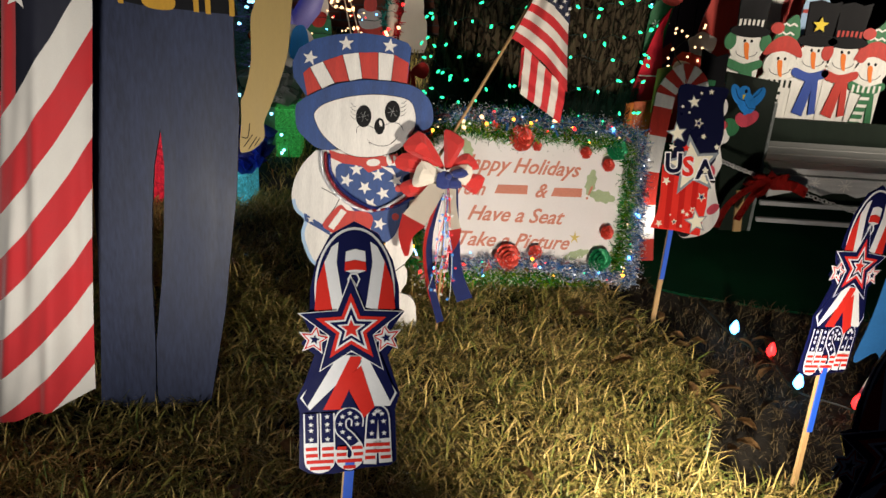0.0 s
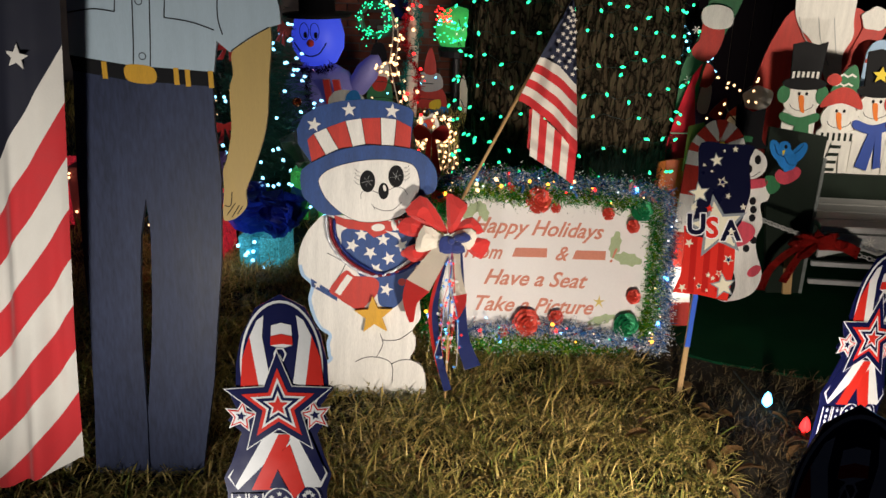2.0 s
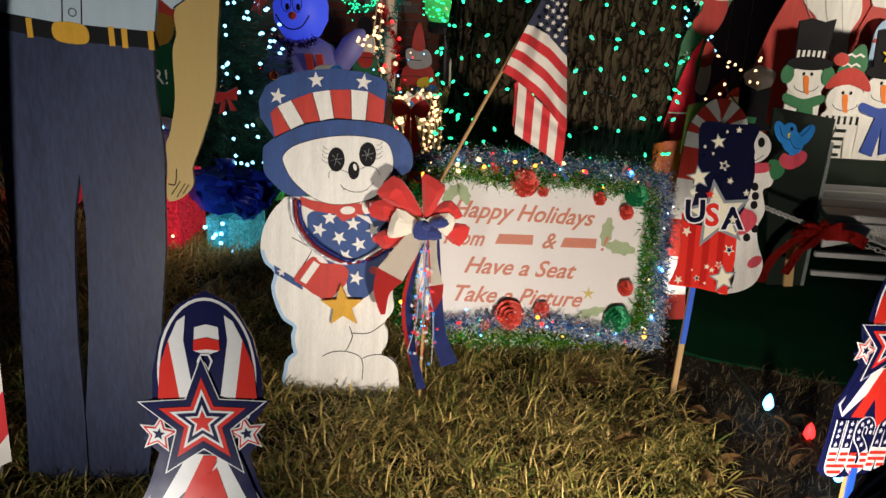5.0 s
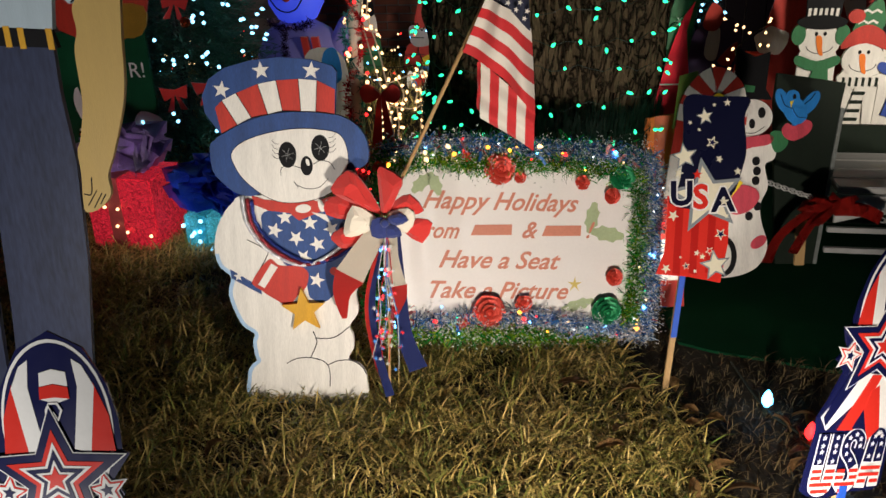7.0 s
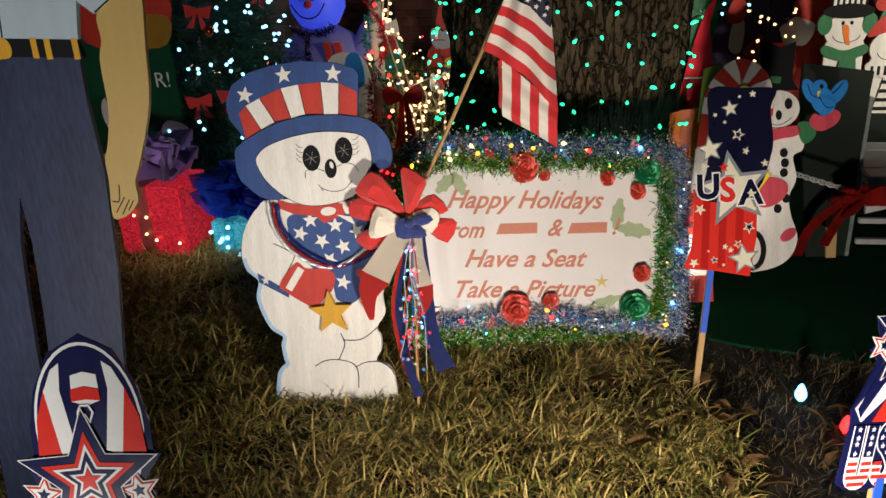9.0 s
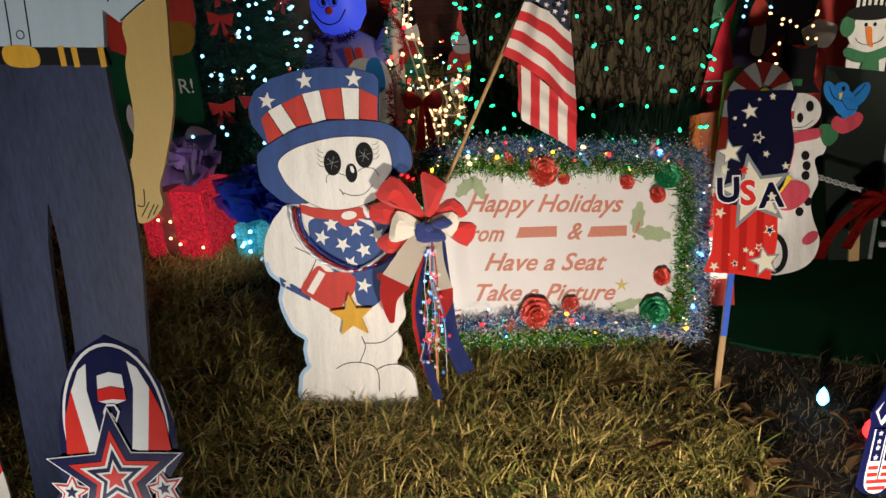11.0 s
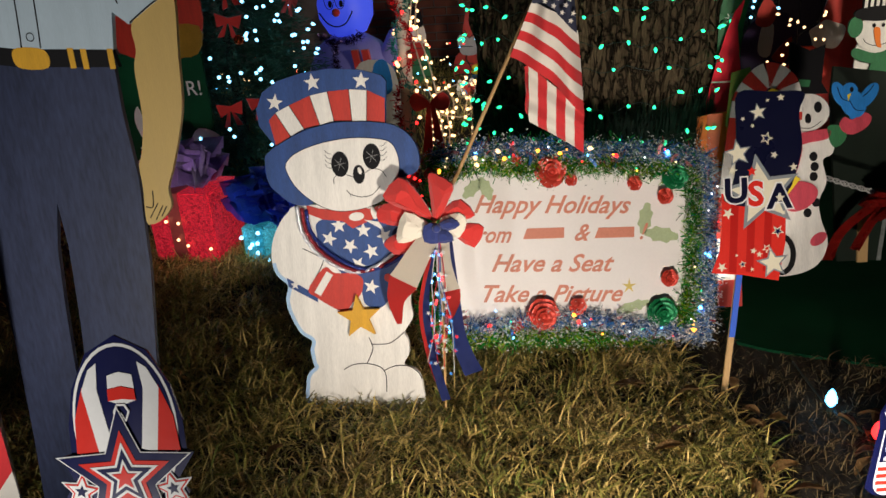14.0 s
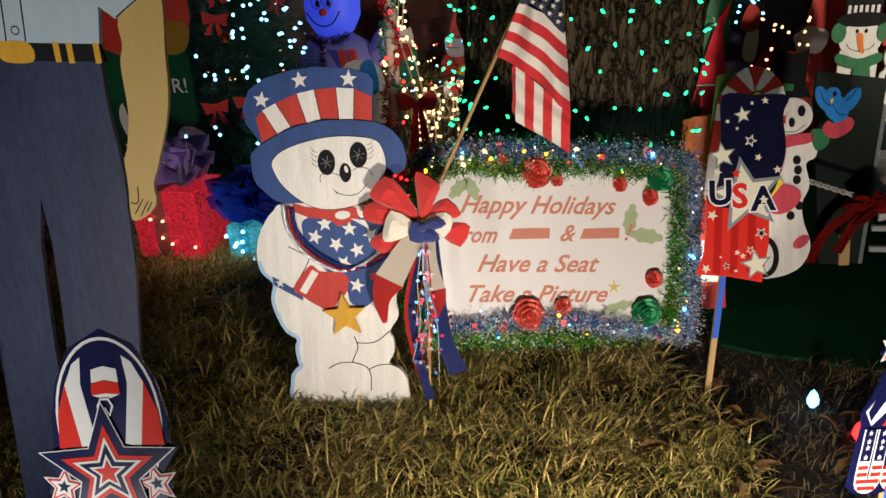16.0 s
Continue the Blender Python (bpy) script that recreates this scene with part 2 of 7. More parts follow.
def ell(cx, cz, rx, rz, n=28, turn=0.0):
    c, s = math.cos(radians(turn)), math.sin(radians(turn))
    return [(cx + rx * math.cos(a) * c - rz * math.sin(a) * s, cz + rx * math.cos(a) * s + rz * math.sin(a) * c)
            for a in (2 * math.pi * i / n for i in range(n))]


def star(cx, cz, big, small=0.42, turn=0.0):
    return [(cx + (big if i % 2 == 0 else big * small) * math.sin(radians(36 * i + turn)),
             cz + (big if i % 2 == 0 else big * small) * math.cos(radians(36 * i + turn))) for i in range(10)]


def stroke(bm, pts, width, front, back, closed=False):
    """A painted line of even width."""
    p = [Vector(q) for q in pts]
    left, right = [], []
    for i, q in enumerate(p):
        d = (p[(i + 1) % len(p)] - p[i - 1]) if closed else p[min(i + 1, len(p) - 1)] - p[max(i - 1, 0)]
        d = d.normalized() if d.length > 1e-9 else Vector((1, 0))
        nrm = Vector((-d.y, d.x)) * width / 2
        left.append(tuple(q + nrm))
        right.append(tuple(q - nrm))
    if not closed:
        return slab(bm, left + right[::-1], front, back)
    k = len(p)
    fl = [bm.verts.new((u, -front, v)) for u, v in left]
    fr = [bm.verts.new((u, -front, v)) for u, v in right]
    for i in range(k):
        bm.faces.new((fl[i], fl[(i + 1) % k], fr[(i + 1) % k], fr[i]))
    return bm


def line(pts, width, front, smooth=True):
    return stroke(bmesh.new(), curved(pts, False) if smooth else pts, width, front, front - 0.0012)


def tube(bm, path, radius, sides=8, taper=1.0):
    """A round bar along a line of 3D points."""
    p = [Vector(q) for q in path]
    rings = []
    for i, q in enumerate(p):
        d = (p[min(i + 1, len(p) - 1)] - p[max(i - 1, 0)]).normalized()
        a = d.orthogonal().normalized() if abs(d.z) > 0.9 else d.cross(Vector((0, 0, 1))).normalized()
        b = d.cross(a)
        r = radius * (1 + (taper - 1) * i / max(1, len(p) - 1))
        rings.append([bm.verts.new(q + r * (math.cos(t) * a + math.sin(t) * b)) for t in (2 * math.pi * k / sides for k in range(sides))])
    for r0, r1 in zip(rings, rings[1:]):
        for k in range(sides):
            bm.faces.new((r0[k], r0[(k + 1) % sides], r1[(k + 1) % sides], r1[k]))
    bm.faces.new(rings[0][::-1])
    bm.faces.new(rings[-1])
    return bm


def box(bm, x0, x1, y0, y1, z0, z1, bevel=0.0):
    r = bmesh.ops.create_cube(bm, size=1.0)
    for v in r["verts"]:
        v.co = Vector((x0 + (v.co.x + 0.5) * (x1 - x0), y0 + (v.co.y + 0.5) * (y1 - y0), z0 + (v.co.z + 0.5) * (z1 - z0)))
    if bevel:
        es = list({e for v in r["verts"] for e in v.link_edges})
        bmesh.ops.bevel(bm, geom=es, offset=bevel, segments=2, affect="EDGES")
    return bm


def lathe(bm, profile, sides=20, m=Matrix()):
    """A turned body from (radius, height) pairs."""
    rings = [[bm.verts.new(m @ Vector((r * math.cos(a), r * math.sin(a), z))) for a in (2 * math.pi * k / sides for k in range(sides))] for r, z in profile]
    for r0, r1 in zip(rings, rings[1:]):
        for k in range(sides):
            bm.faces.new((r0[k], r0[(k + 1) % sides], r1[(k + 1) % sides], r1[k]))
    bm.faces.new(rings[0][::-1])
    bm.faces.new(rings[-1])
    return bm


def letters(text, size, material, parent, m, bold=0.0, shear=0.0, depth=0.0006, name="lettering", label="", wide=1.0):
    c = bpy.data.curves.new("text", "FONT")
    c.body, c.size, c.offset, c.shear, c.extrude, c.resolution_u = text, size, bold, shear, depth, 3
    tmp = new("text", c)
    me = bpy.data.meshes.new_from_object(tmp.evaluated_get(bpy.context.evaluated_depsgraph_get()))
    bpy.data.objects.remove(tmp)
    me.name = name
    me.materials.clear()
    me.materials.append(material)
    ob = new(name, me)
    ob.parent = parent
    ob.matrix_basis = m @ pose(0, 0, 0, 90) @ Matrix.Diagonal((wide, 1, 1, 1))
    return tagged(ob, label) if label else ob


def board(x, y, z, yaw, lean, roll=0.0):
    return pose(x, y, z, -lean, 0, yaw) @ pose(0, 0, 0, 0, roll, 0)


def bulb_mesh(name, material, r, l):
    bm = bmesh.new()
    lathe(bm, [(r * 0.45, 0), (r, l * 0.3), (r * 0.85, l * 0.6), (r * 0.4, l * 0.9), (r * 0.08, l)], 8)
    me = bpy.data.meshes.new(name)
    for f in bm.faces:
        f.smooth = True
    bm.to_mesh(me)
    bm.free()
    me.materials.append(material)
    return me


def bulb(me, parent, at, direction=(0, 0, 1), name="bulb"):
    ob = new(name, me)
    ob.parent = parent
    q = Vector(direction).to_track_quat("Z", "Y").to_matrix().to_4x4()
    ob.matrix_basis = Matrix.Translation(at) @ q
    return ob


M_TEAL, M_ICE, M_WARM = bulb_mesh("teal_bulb", B_TEAL, 0.0058, 0.019), bulb_mesh("ice_bulb", B_ICE, 0.0088, 0.022), bulb_mesh("warm_bulb", B_WARM, 0.007, 0.018)
M_RED, M_AMBER, M_BLUE = bulb_mesh("red_bulb", B_RED, 0.006, 0.016), bulb_mesh("amber_bulb", B_AMBER, 0.006, 0.016), bulb_mesh("blue_bulb", B_BLUE, 0.006, 0.016)
M_GLINT = [bulb_mesh("glint_bulb", m, 0.0028, 0.007) for m in (B_WARM, B_TEAL, B_BLUE, B_AMBER, bulbmat("white_bulb", (0.9, 0.95, 1.0), 2.2), B_RED)]

# ---- ground ----
bm = bmesh.new()
bmesh.ops.create_grid(bm, x_segments=60, y_segments=60, size=30)
for v in bm.verts:
    v.co.z = 0.006 * noise.noise(v.co * 1.7) - 0.004
ground = part("ground", bm, SOIL, None)
tagged(ground, "dark soil lawn under dry winter grass", "ground", kind="structure")

bm = bmesh.new()
mat_edge = [(0.86, 2.62), (0.95, 2.58), (1.3, 2.50), (1.9, 2.44), (4.2, 2.35), (4.2, 5.2), (0.78, 5.2), (0.80, 2.9)]
low = [bm.verts.new((x, y, 0.0)) for x, y in mat_edge]
up = [bm.verts.new((x, y, 0.009)) for x, y in mat_edge]
bm.faces.new(up)
for i in range(len(mat_edge)):
    bm.faces.new((low[i], low[(i + 1) % len(mat_edge)], up[(i + 1) % len(mat_edge)], up[i]))
turf = part("turf_mat", bm, TURF, None)
tagged(turf, "dark green artificial turf mat laid on the lawn", "turf mat")


def blades(name, count, area, length, width, flat, seed, material, keep=None):
    """Matted grass: bent blades of two segments, most of them lying over."""
    rng = np.random.default_rng(seed)
    x = rng.uniform(area[0], area[1], count)
    y = rng.uniform(area[2], area[3], count)
    clump = np.array([noise.noise(Vector((a * 5, b * 5, 3.0))) for a, b in zip(x, y)])
    ok = clump + rng.uniform(-0.5, 0.6, count) > -0.25
    if keep is not None:
        ok &= keep(x, y)
    x, y, clump = x[ok], y[ok], clump[ok]
    k = len(x)
    L = rng.uniform(length[0], length[1], k) * (1 + 0.35 * clump)
    az = rng.uniform(0, 2 * np.pi, k) + 1.4 * np.sin(x * 4 + y * 3)
    lean = np.clip(rng.normal(flat, 0.34, k), 0.2, 1.75)
    w = rng.uniform(width[0], width[1], k)
    dx, dy = np.cos(az), np.sin(az)
    px, py = -dy, dx
    z0 = np.full(k, -0.002)
    segs = []
    pos = np.stack([x, y, z0], 1)
    ang = np.clip(lean * 0.55, 0, 1.5)
    for i, (frac, wf) in enumerate(((0, 1.0), (0.4, 0.9), (0.35, 0.6), (0.25, 0.0))):
        step = L * frac
        pos = pos + np.stack([dx * np.sin(ang) * step, dy * np.sin(ang) * step, np.cos(ang) * step], 1)
        pos[:, 2] = np.maximum(pos[:, 2], 0.003)
        side = np.stack([px, py, 0.25 * np.ones(k)], 1) * (w * wf / 2)[:, None]
        segs.append((pos - side, pos + side) if wf else (pos,))
        if i:
            ang = np.clip(ang + lean * rng.uniform(0.25, 0.6, k), 0, 2.1)
    verts = np.concatenate([s for g in segs for s in g])
    i = np.arange(k)
    faces = []
    for a in range(2):
        l0, r0, l1, r1 = i + 2 * a * k, i + (2 * a + 1) * k, i + (2 * a + 2) * k, i + (2 * a + 3) * k
        faces += np.stack([l0, r0, r1, l1], 1).tolist()
    faces += np.stack([i + 4 * k, i + 5 * k, i + 6 * k], 1).tolist()
    me = bpy.data.meshes.new(name)
    me.from_pydata(verts.tolist(), [], faces)
    me.materials.append(material)
    ob = new(name, me)
    return ob


GRASS = ramped("dry_grass", [(0.0, (0.36, 0.26, 0.10)), (0.22, (0.68, 0.50, 0.18)), (0.42, (0.50, 0.38, 0.11)), (0.58, (0.16, 0.14, 0.04)), (0.72, (0.30, 0.27, 0.06)), (0.86, (0.09, 0.15, 0.03)), (1.0, (0.62, 0.50, 0.24))], 0.42, 3.0)
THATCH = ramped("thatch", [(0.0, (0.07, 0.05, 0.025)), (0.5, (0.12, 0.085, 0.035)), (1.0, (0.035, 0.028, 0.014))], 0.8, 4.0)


def off_mat(x, y):
    return ~((x > 0.84) & (y > 2.72 - 0.16 * x))


def bed(x, y):
    return off_mat(x, y) & ~((x > 0.80 + 0.07 * np.sin(7 * y) - 0.12 * (y - 2.2)) & (y > 1.5))


tagged(blades("grass", 150000, (-1.7, 1.5, 0.75, 3.3), (0.035, 0.105), (0.0020, 0.0056), 1.5, 1, GRASS, bed), "matted dry straw and green lawn grass", "grass", kind="stuff")
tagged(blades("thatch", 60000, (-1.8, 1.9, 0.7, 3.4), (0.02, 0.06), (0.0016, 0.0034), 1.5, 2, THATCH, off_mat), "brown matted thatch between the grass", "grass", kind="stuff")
tagged(blades("grass_behind", 40000, (-4.5, 0.9, 2.8, 7.2), (0.04, 0.09), (0.004, 0.007), 0.9, 3, GRASS, off_mat), "dim lawn grass behind the boards", "grass", kind="stuff")


# ---- cut-out board of a top-hatted figure ----
S_CROWN = [(-0.235, 0.825), (-0.24, 0.87), (-0.22, 0.915), (-0.175, 0.945), (-0.105, 0.965), (-0.025, 0.975), (0.06, 0.97), (0.115, 0.955), (0.127, 0.94), (0.12, 0.83), (-0.035, 0.785), (-0.19, 0.765)]
S_BAND = [(-0.205, 0.84), (-0.185, 0.86), (-0.145, 0.88), (-0.085, 0.905), (-0.035, 0.915), (0.025, 0.92), (0.075, 0.917), (0.122, 0.895), (0.12, 0.83), (0.07, 0.835), (0.03, 0.835), (-0.02, 0.835), (-0.06, 0.825), (-0.105, 0.815), (-0.145, 0.795), (-0.19, 0.77)]
S_STRIPES = [[(-0.185, 0.86), (-0.145, 0.88), (-0.105, 0.815), (-0.145, 0.795)], [(-0.085, 0.905), (-0.035, 0.915), (-0.02, 0.835), (-0.06, 0.825)], [(0.025, 0.92), (0.075, 0.917), (0.07, 0.835), (0.03, 0.835)]]
S_BRIM = [(-0.225, 0.735), (-0.21, 0.755), (-0.19, 0.77), (-0.145, 0.795), (-0.06, 0.825), (0.03, 0.835), (0.12, 0.83), (0.17, 0.81), (0.2, 0.775), (0.21, 0.735), (0.205, 0.705), (0.185, 0.69), (0.125, 0.675), (-0.045, 0.63), (-0.11, 0.605), (-0.155, 0.61), (-0.19, 0.635), (-0.22, 0.67)]
S_FACE = [(-0.165, 0.72), (-0.135, 0.75), (-0.07, 0.775), (0.01, 0.79), (0.08, 0.79), (0.13, 0.78), (0.15, 0.75), (0.155, 0.705), (0.14, 0.665), (0.105, 0.62), (0.04, 0.595), (-0.03, 0.59), (-0.085, 0.61), (-0.135, 0.65), (-0.16, 0.69)]
S_SCARF = [(-0.115, 0.605), (-0.08, 0.595), (-0.02, 0.59), (-0.005, 0.6), (0.03, 0.605), (0.065, 0.595), (0.105, 0.61), (0.11, 0.585), (0.06, 0.56), (0.015, 0.54), (-0.01, 0.56), (-0.07, 0.565), (-0.11, 0.58)]
S_VEST = [(-0.07, 0.565), (0.12, 0.565), (0.15, 0.52), (0.15, 0.425), (0.125, 0.37), (0.11, 0.335), (0.08, 0.31), (0.04, 0.32), (0.025, 0.37), (-0.03, 0.415), (-0.06, 0.455), (-0.085, 0.48), (-0.09, 0.515)]
S_BODY = [(-0.12, 0.605), (-0.175, 0.58), (-0.215, 0.52), (-0.23, 0.455), (-0.22, 0.405), (-0.187, 0.372), (-0.195, 0.325), (-0.185, 0.28), (-0.16, 0.23), (-0.125, 0.205), (-0.13, 0.175), (-0.125, 0.135), (-0.12, 0.12), (-0.14, 0.1), (-0.15, 0.07), (-0.14, 0.0), (0.015, 0.0), (0.185, 0.0), (0.198, 0.08), (0.18, 0.125), (0.145, 0.14), (0.16, 0.175), (0.16, 0.215), (0.15, 0.24), (0.175, 0.285), (0.17, 0.34), (0.19, 0.395), (0.19, 0.475), (0.165, 0.535), (0.135, 0.595)]
S_MITTEN = [(-0.125, 0.36), (-0.075, 0.425), (-0.045, 0.41), (0.01, 0.41), (0.035, 0.395), (0.035, 0.37), (0.025, 0.345), (0.0, 0.32), (-0.02, 0.295), (-0.06, 0.31), (-0.1, 0.335)]

FIGURE = board(-0.217, 2.178, 0, 3.1, 9.4, 1.3) @ Matrix.Scale(0.976, 4)
fig = thing("lawn_cutout", FIGURE, "painted plywood snow figure cut-out in a starred top hat", "lawn cutout")
part("body", cut(S_BODY, 0.004, -0.008, True), WHITE, fig, "white painted plywood body")
bm = bmesh.new()
stroke(bm, [(u * 0.975, v * 0.99 + 0.003) for u, v in curved(S_BODY)][20:96], 0.011, 0.0046, 0.004)
part("body_edge", bm, PALEBLUE, fig, "pale blue shading along the edge")
part("hat_crown", cut(S_CROWN, 0.005, -0.008, False), BLUE, fig, "blue painted crown")
part("hat_band", cut(S_BAND, 0.006, 0.005), RED, fig, "red band")
for q in S_STRIPES:
    part("hat_stripe", cut(q, 0.007, 0.006), WHITE, fig, "white stripe")
    for a, b in ((q[0], q[3]), (q[1], q[2])):
        part("outline", line([a, b], 0.0016, 0.0078, False), BLACK, fig)
part("hat_brim", cut(S_BRIM, 0.0082, -0.008, True), BLUE, fig, "blue painted brim")
part("face", cut(S_FACE, 0.0092, 0.008, True), WHITE, fig, "white painted face")
part("outline", stroke(bmesh.new(), curved(S_FACE), 0.0016, 0.0096, 0.009, True), BLACK, fig)
part("outline", line(S_BAND[8:], 0.0018, 0.0094), BLACK, fig)
for (u, v), tr in zip(((-0.185, 0.888), (-0.075, 0.94), (0.06, 0.942)), (8, -6, 4)):
    part("hat_star", cut(star(u, v, 0.024, 0.42, tr), 0.0066, 0.005), WHITE, fig, "white star")
for u, v in ((-0.01, 0.72), (0.08, 0.741)):
    part("eye", cut(ell(u, v, 0.0245, 0.035), 0.0104, 0.009), BLACK, fig, "black oval eye")
    bm = bmesh.new()
    for a in (15, 75, 135):
        c, s = 0.018 * math.cos(radians(a)), 0.018 * math.sin(radians(a))
        stroke(bm, [(u - c, v - s), (u + c, v + s)], 0.0007, 0.0112, 0.0104)
    part("eye_sparkle", bm, GREY, fig)
    sgn = -1 if u < 0.03 else 1
    for k in range(4):
        z = v + 0.028 - 0.013 * k
        part("eyelash", line([(u + sgn * 0.024, z), (u + sgn * 0.034, z + 0.002), (u + sgn * 0.042, z + 0.011)], 0.0011, 0.0104), BLACK, fig)
part("nose", cut(ell(0.042, 0.692, 0.0165, 0.026), 0.0108, 0.009), BLACK, fig, "black oval nose")
part("nose_glint", cut(ell(0.045, 0.702, 0.005, 0.010, 14, 15), 0.0116, 0.0106), WHITE, fig)
for q in ([(0.01, 0.64), (0.04, 0.63), (0.075, 0.635), (0.1, 0.66)], [(-0.03, 0.665), (-0.027, 0.685), (0.0, 0.692), (0.03, 0.683)], [(0.06, 0.697), (0.08, 0.707), (0.105, 0.703), (0.118, 0.685)], [(0.005, 0.648), (0.012, 0.64), (0.016, 0.632)]):
    part("face_line", line(q, 0.0016, 0.0102), BLACK, fig)
part("vest", cut(S_VEST, 0.0052, 0.004, True), BLUE, fig, "blue vest")
for i, (u, v) in enumerate(((0.045, 0.535), (-0.055, 0.51), (0.005, 0.49), (0.065, 0.475), (-0.025, 0.548), (0.06, 0.372), (0.025, 0.437), (0.105, 0.52))):
    part("vest_star", cut(star(u, v, 0.023, 0.42, 17 * i), 0.0062, 0.005), WHITE, fig, "white star")
part("neckerchief", cut(S_SCARF, 0.0068, 0.004), RED, fig, "red neckerchief")
for u, v, rx, rz, a in ((0.028, 0.574, 0.022, 0.012, 8), (0.078, 0.584, 0.008, 0.018, 15), (0.097, 0.588, 0.005, 0.014, 15)):
    part("neckerchief_stripe", cut(ell(u, v, rx, rz, 18, a), 0.0076, 0.0066), WHITE, fig, "cream stripe")
part("neckerchief_tip", cut([(0.05, 0.565), (0.09, 0.56), (0.105, 0.535)], 0.0076, 0.005), WHITE, fig)
for u, v in ((0.115, 0.495), (0.11, 0.40)):
    part("vest_button", cut(ell(u, v, 0.012, 0.012, 16), 0.0066, 0.005), RED, fig, "red button")
part("belt", cut([(-0.188, 0.392), (-0.1, 0.342), (-0.1, 0.322), (-0.185, 0.366)], 0.0052, 0.004), BLUE, fig)
part("belt_star", cut(star(-0.165, 0.372, 0.014), 0.0060, 0.005), WHITE, fig)
part("mitten", cut(S_MITTEN, 0.0064, 0.004, True), RED, fig, "red mitten")
part("mitten_cuff", cut([(-0.108, 0.352), (-0.068, 0.415), (-0.05, 0.405), (-0.09, 0.342)], 0.0074, 0.006), WHITE, fig, "cream cuff")
part("star", cut(star(0.024, 0.285, 0.066, 0.42, -6), 0.022, 0.010), GOLD, fig, "mustard yellow wooden star")
for q in ([(-0.035, 0.118), (-0.005, 0.135), (0.035, 0.14), (0.075, 0.13), (0.09, 0.105), (0.09, 0.055)], [(0.085, 0.12), (0.115, 0.135), (0.155, 0.138), (0.185, 0.12), (0.196, 0.1)], [(0.045, 0.22), (0.055, 0.19), (0.045, 0.16), (0.035, 0.14)], [(0.05, 0.2), (0.105, 0.205), (0.15, 0.24)], [(-0.135, 0.48), (-0.085, 0.455), (-0.08, 0.435), (-0.13, 0.35)]):
    part("outline", line(q, 0.0022, 0.0056), BLACK, fig)
bm = bmesh.new()
box(bm, -0.03, 0.02, 0.008, 0.05, 0.0, 0.55)
part("back_brace", bm, WOOD, fig, "raw wooden brace behind the board")


# bead necklaces that hang on the figure
def beads(material, shift, drop, label):
    ob = thing("bead_necklace", FIGURE, label, "necklace", "bead necklaces")
    me = None
    pts = curved([(-0.128, 0.595), (-0.12, 0.535), (-0.085, 0.48), (-0.03, 0.44), (0.03, 0.42), (0.09, 0.435), (0.15, 0.475)], False, 14)
    for i, (u, v) in enumerate(pts):
        if me is None:
            bm = bmesh.new()
            bmesh.ops.create_icosphere(bm, subdivisions=1, radius=0.0062)
            o = part("bead", bm, material, ob, smooth=True)
            me = o.data
        else:
            o = new("bead", me)
            o.parent = ob
        o.matrix_basis = Matrix.Translation((u + shift, -0.013 - 0.002 * math.sin(i), v - drop * math.sin(math.pi * i / len(pts)) - shift * 0.4))


beads(mat("silver_beads", (0.8, 0.82, 0.86), 0.28, metal=0.6, vary=0.05, bump=0), -0.012, 0.010, "string of shiny silver plastic beads")
beads(mat("dark_red_beads", (0.30, 0.03, 0.04), 0.15, metal=0.5, vary=0.05, bump=0), 0.002, 0.0, "string of shiny dark red plastic beads")
beads(mat("navy_beads", (0.03, 0.05, 0.25), 0.15, metal=0.5, vary=0.05, bump=0), 0.014, -0.012, "string of shiny navy plastic beads")


# ---- cut-out board of a standing man in work clothes ----
man = thing("lawn_cutout", board(-0.653, 1.662, 0, 8.1, 4.1, 1.1) @ Matrix.Scale(0.991, 4), "tall painted plywood cut-out in blue trousers and pale shirt", "lawn cutout")
P_PANTS = [(-0.15, 1.12), (0.18, 1.10), (0.18, 0.995), (0.19, 0.855), (0.18, 0.64), (0.16, 0.46), (0.145, 0.31), (0.095, 0.0), (-0.044, 0.0), (-0.038, 0.21), (-0.014, 0.41), (-0.004, 0.53), (0.005, 0.705), (0.0, 0.805), (-0.02, 0.705), (-0.03, 0.59), (-0.04, 0.41), (-0.041, 0.21), (-0.049, 0.0), (-0.195, 0.0), (-0.18, 0.235), (-0.17, 0.475), (-0.17, 0.625), (-0.165, 0.865)]
part("trousers", cut(P_PANTS, 0.004, -0.010), SLATE, man, "slate blue painted trousers with worn brush marks")
part("belt", cut([(-0.155, 1.15), (-0.015, 1.13), (0.18, 1.12), (0.19, 1.083), (-0.02, 1.092), (-0.15, 1.112)], 0.005, -0.010), BLACK, man, "black painted belt")
part("buckle", cut(curved([(-0.022, 1.128), (0.04, 1.124), (0.042, 1.088), (-0.02, 1.092)], True, 5), 0.006, 0.005), GOLD, man, "mustard buckle")
for u, v in ((-0.075, 1.115), (0.095, 1.105), (0.122, 1.102), (0.177, 1.100)):
    part("belt_loop", cut([(u - 0.006, v + 0.02), (u + 0.006, v + 0.02), (u + 0.007, v - 0.02), (u - 0.005, v - 0.02)], 0.006, 0.005), GOLD, man)
part("shirt", cut([(-0.14, 1.47), (-0.155, 1.148), (-0.015, 1.128), (0.185, 1.118), (0.195, 1.19), (0.225, 1.165), (0.275, 1.198), (0.32, 1.225), (0.347, 1.233), (0.345, 1.27), (0.315, 1.38), (0.295, 1.47)], 0.0055, -0.010), SHIRT, man, "pale blue painted shirt")
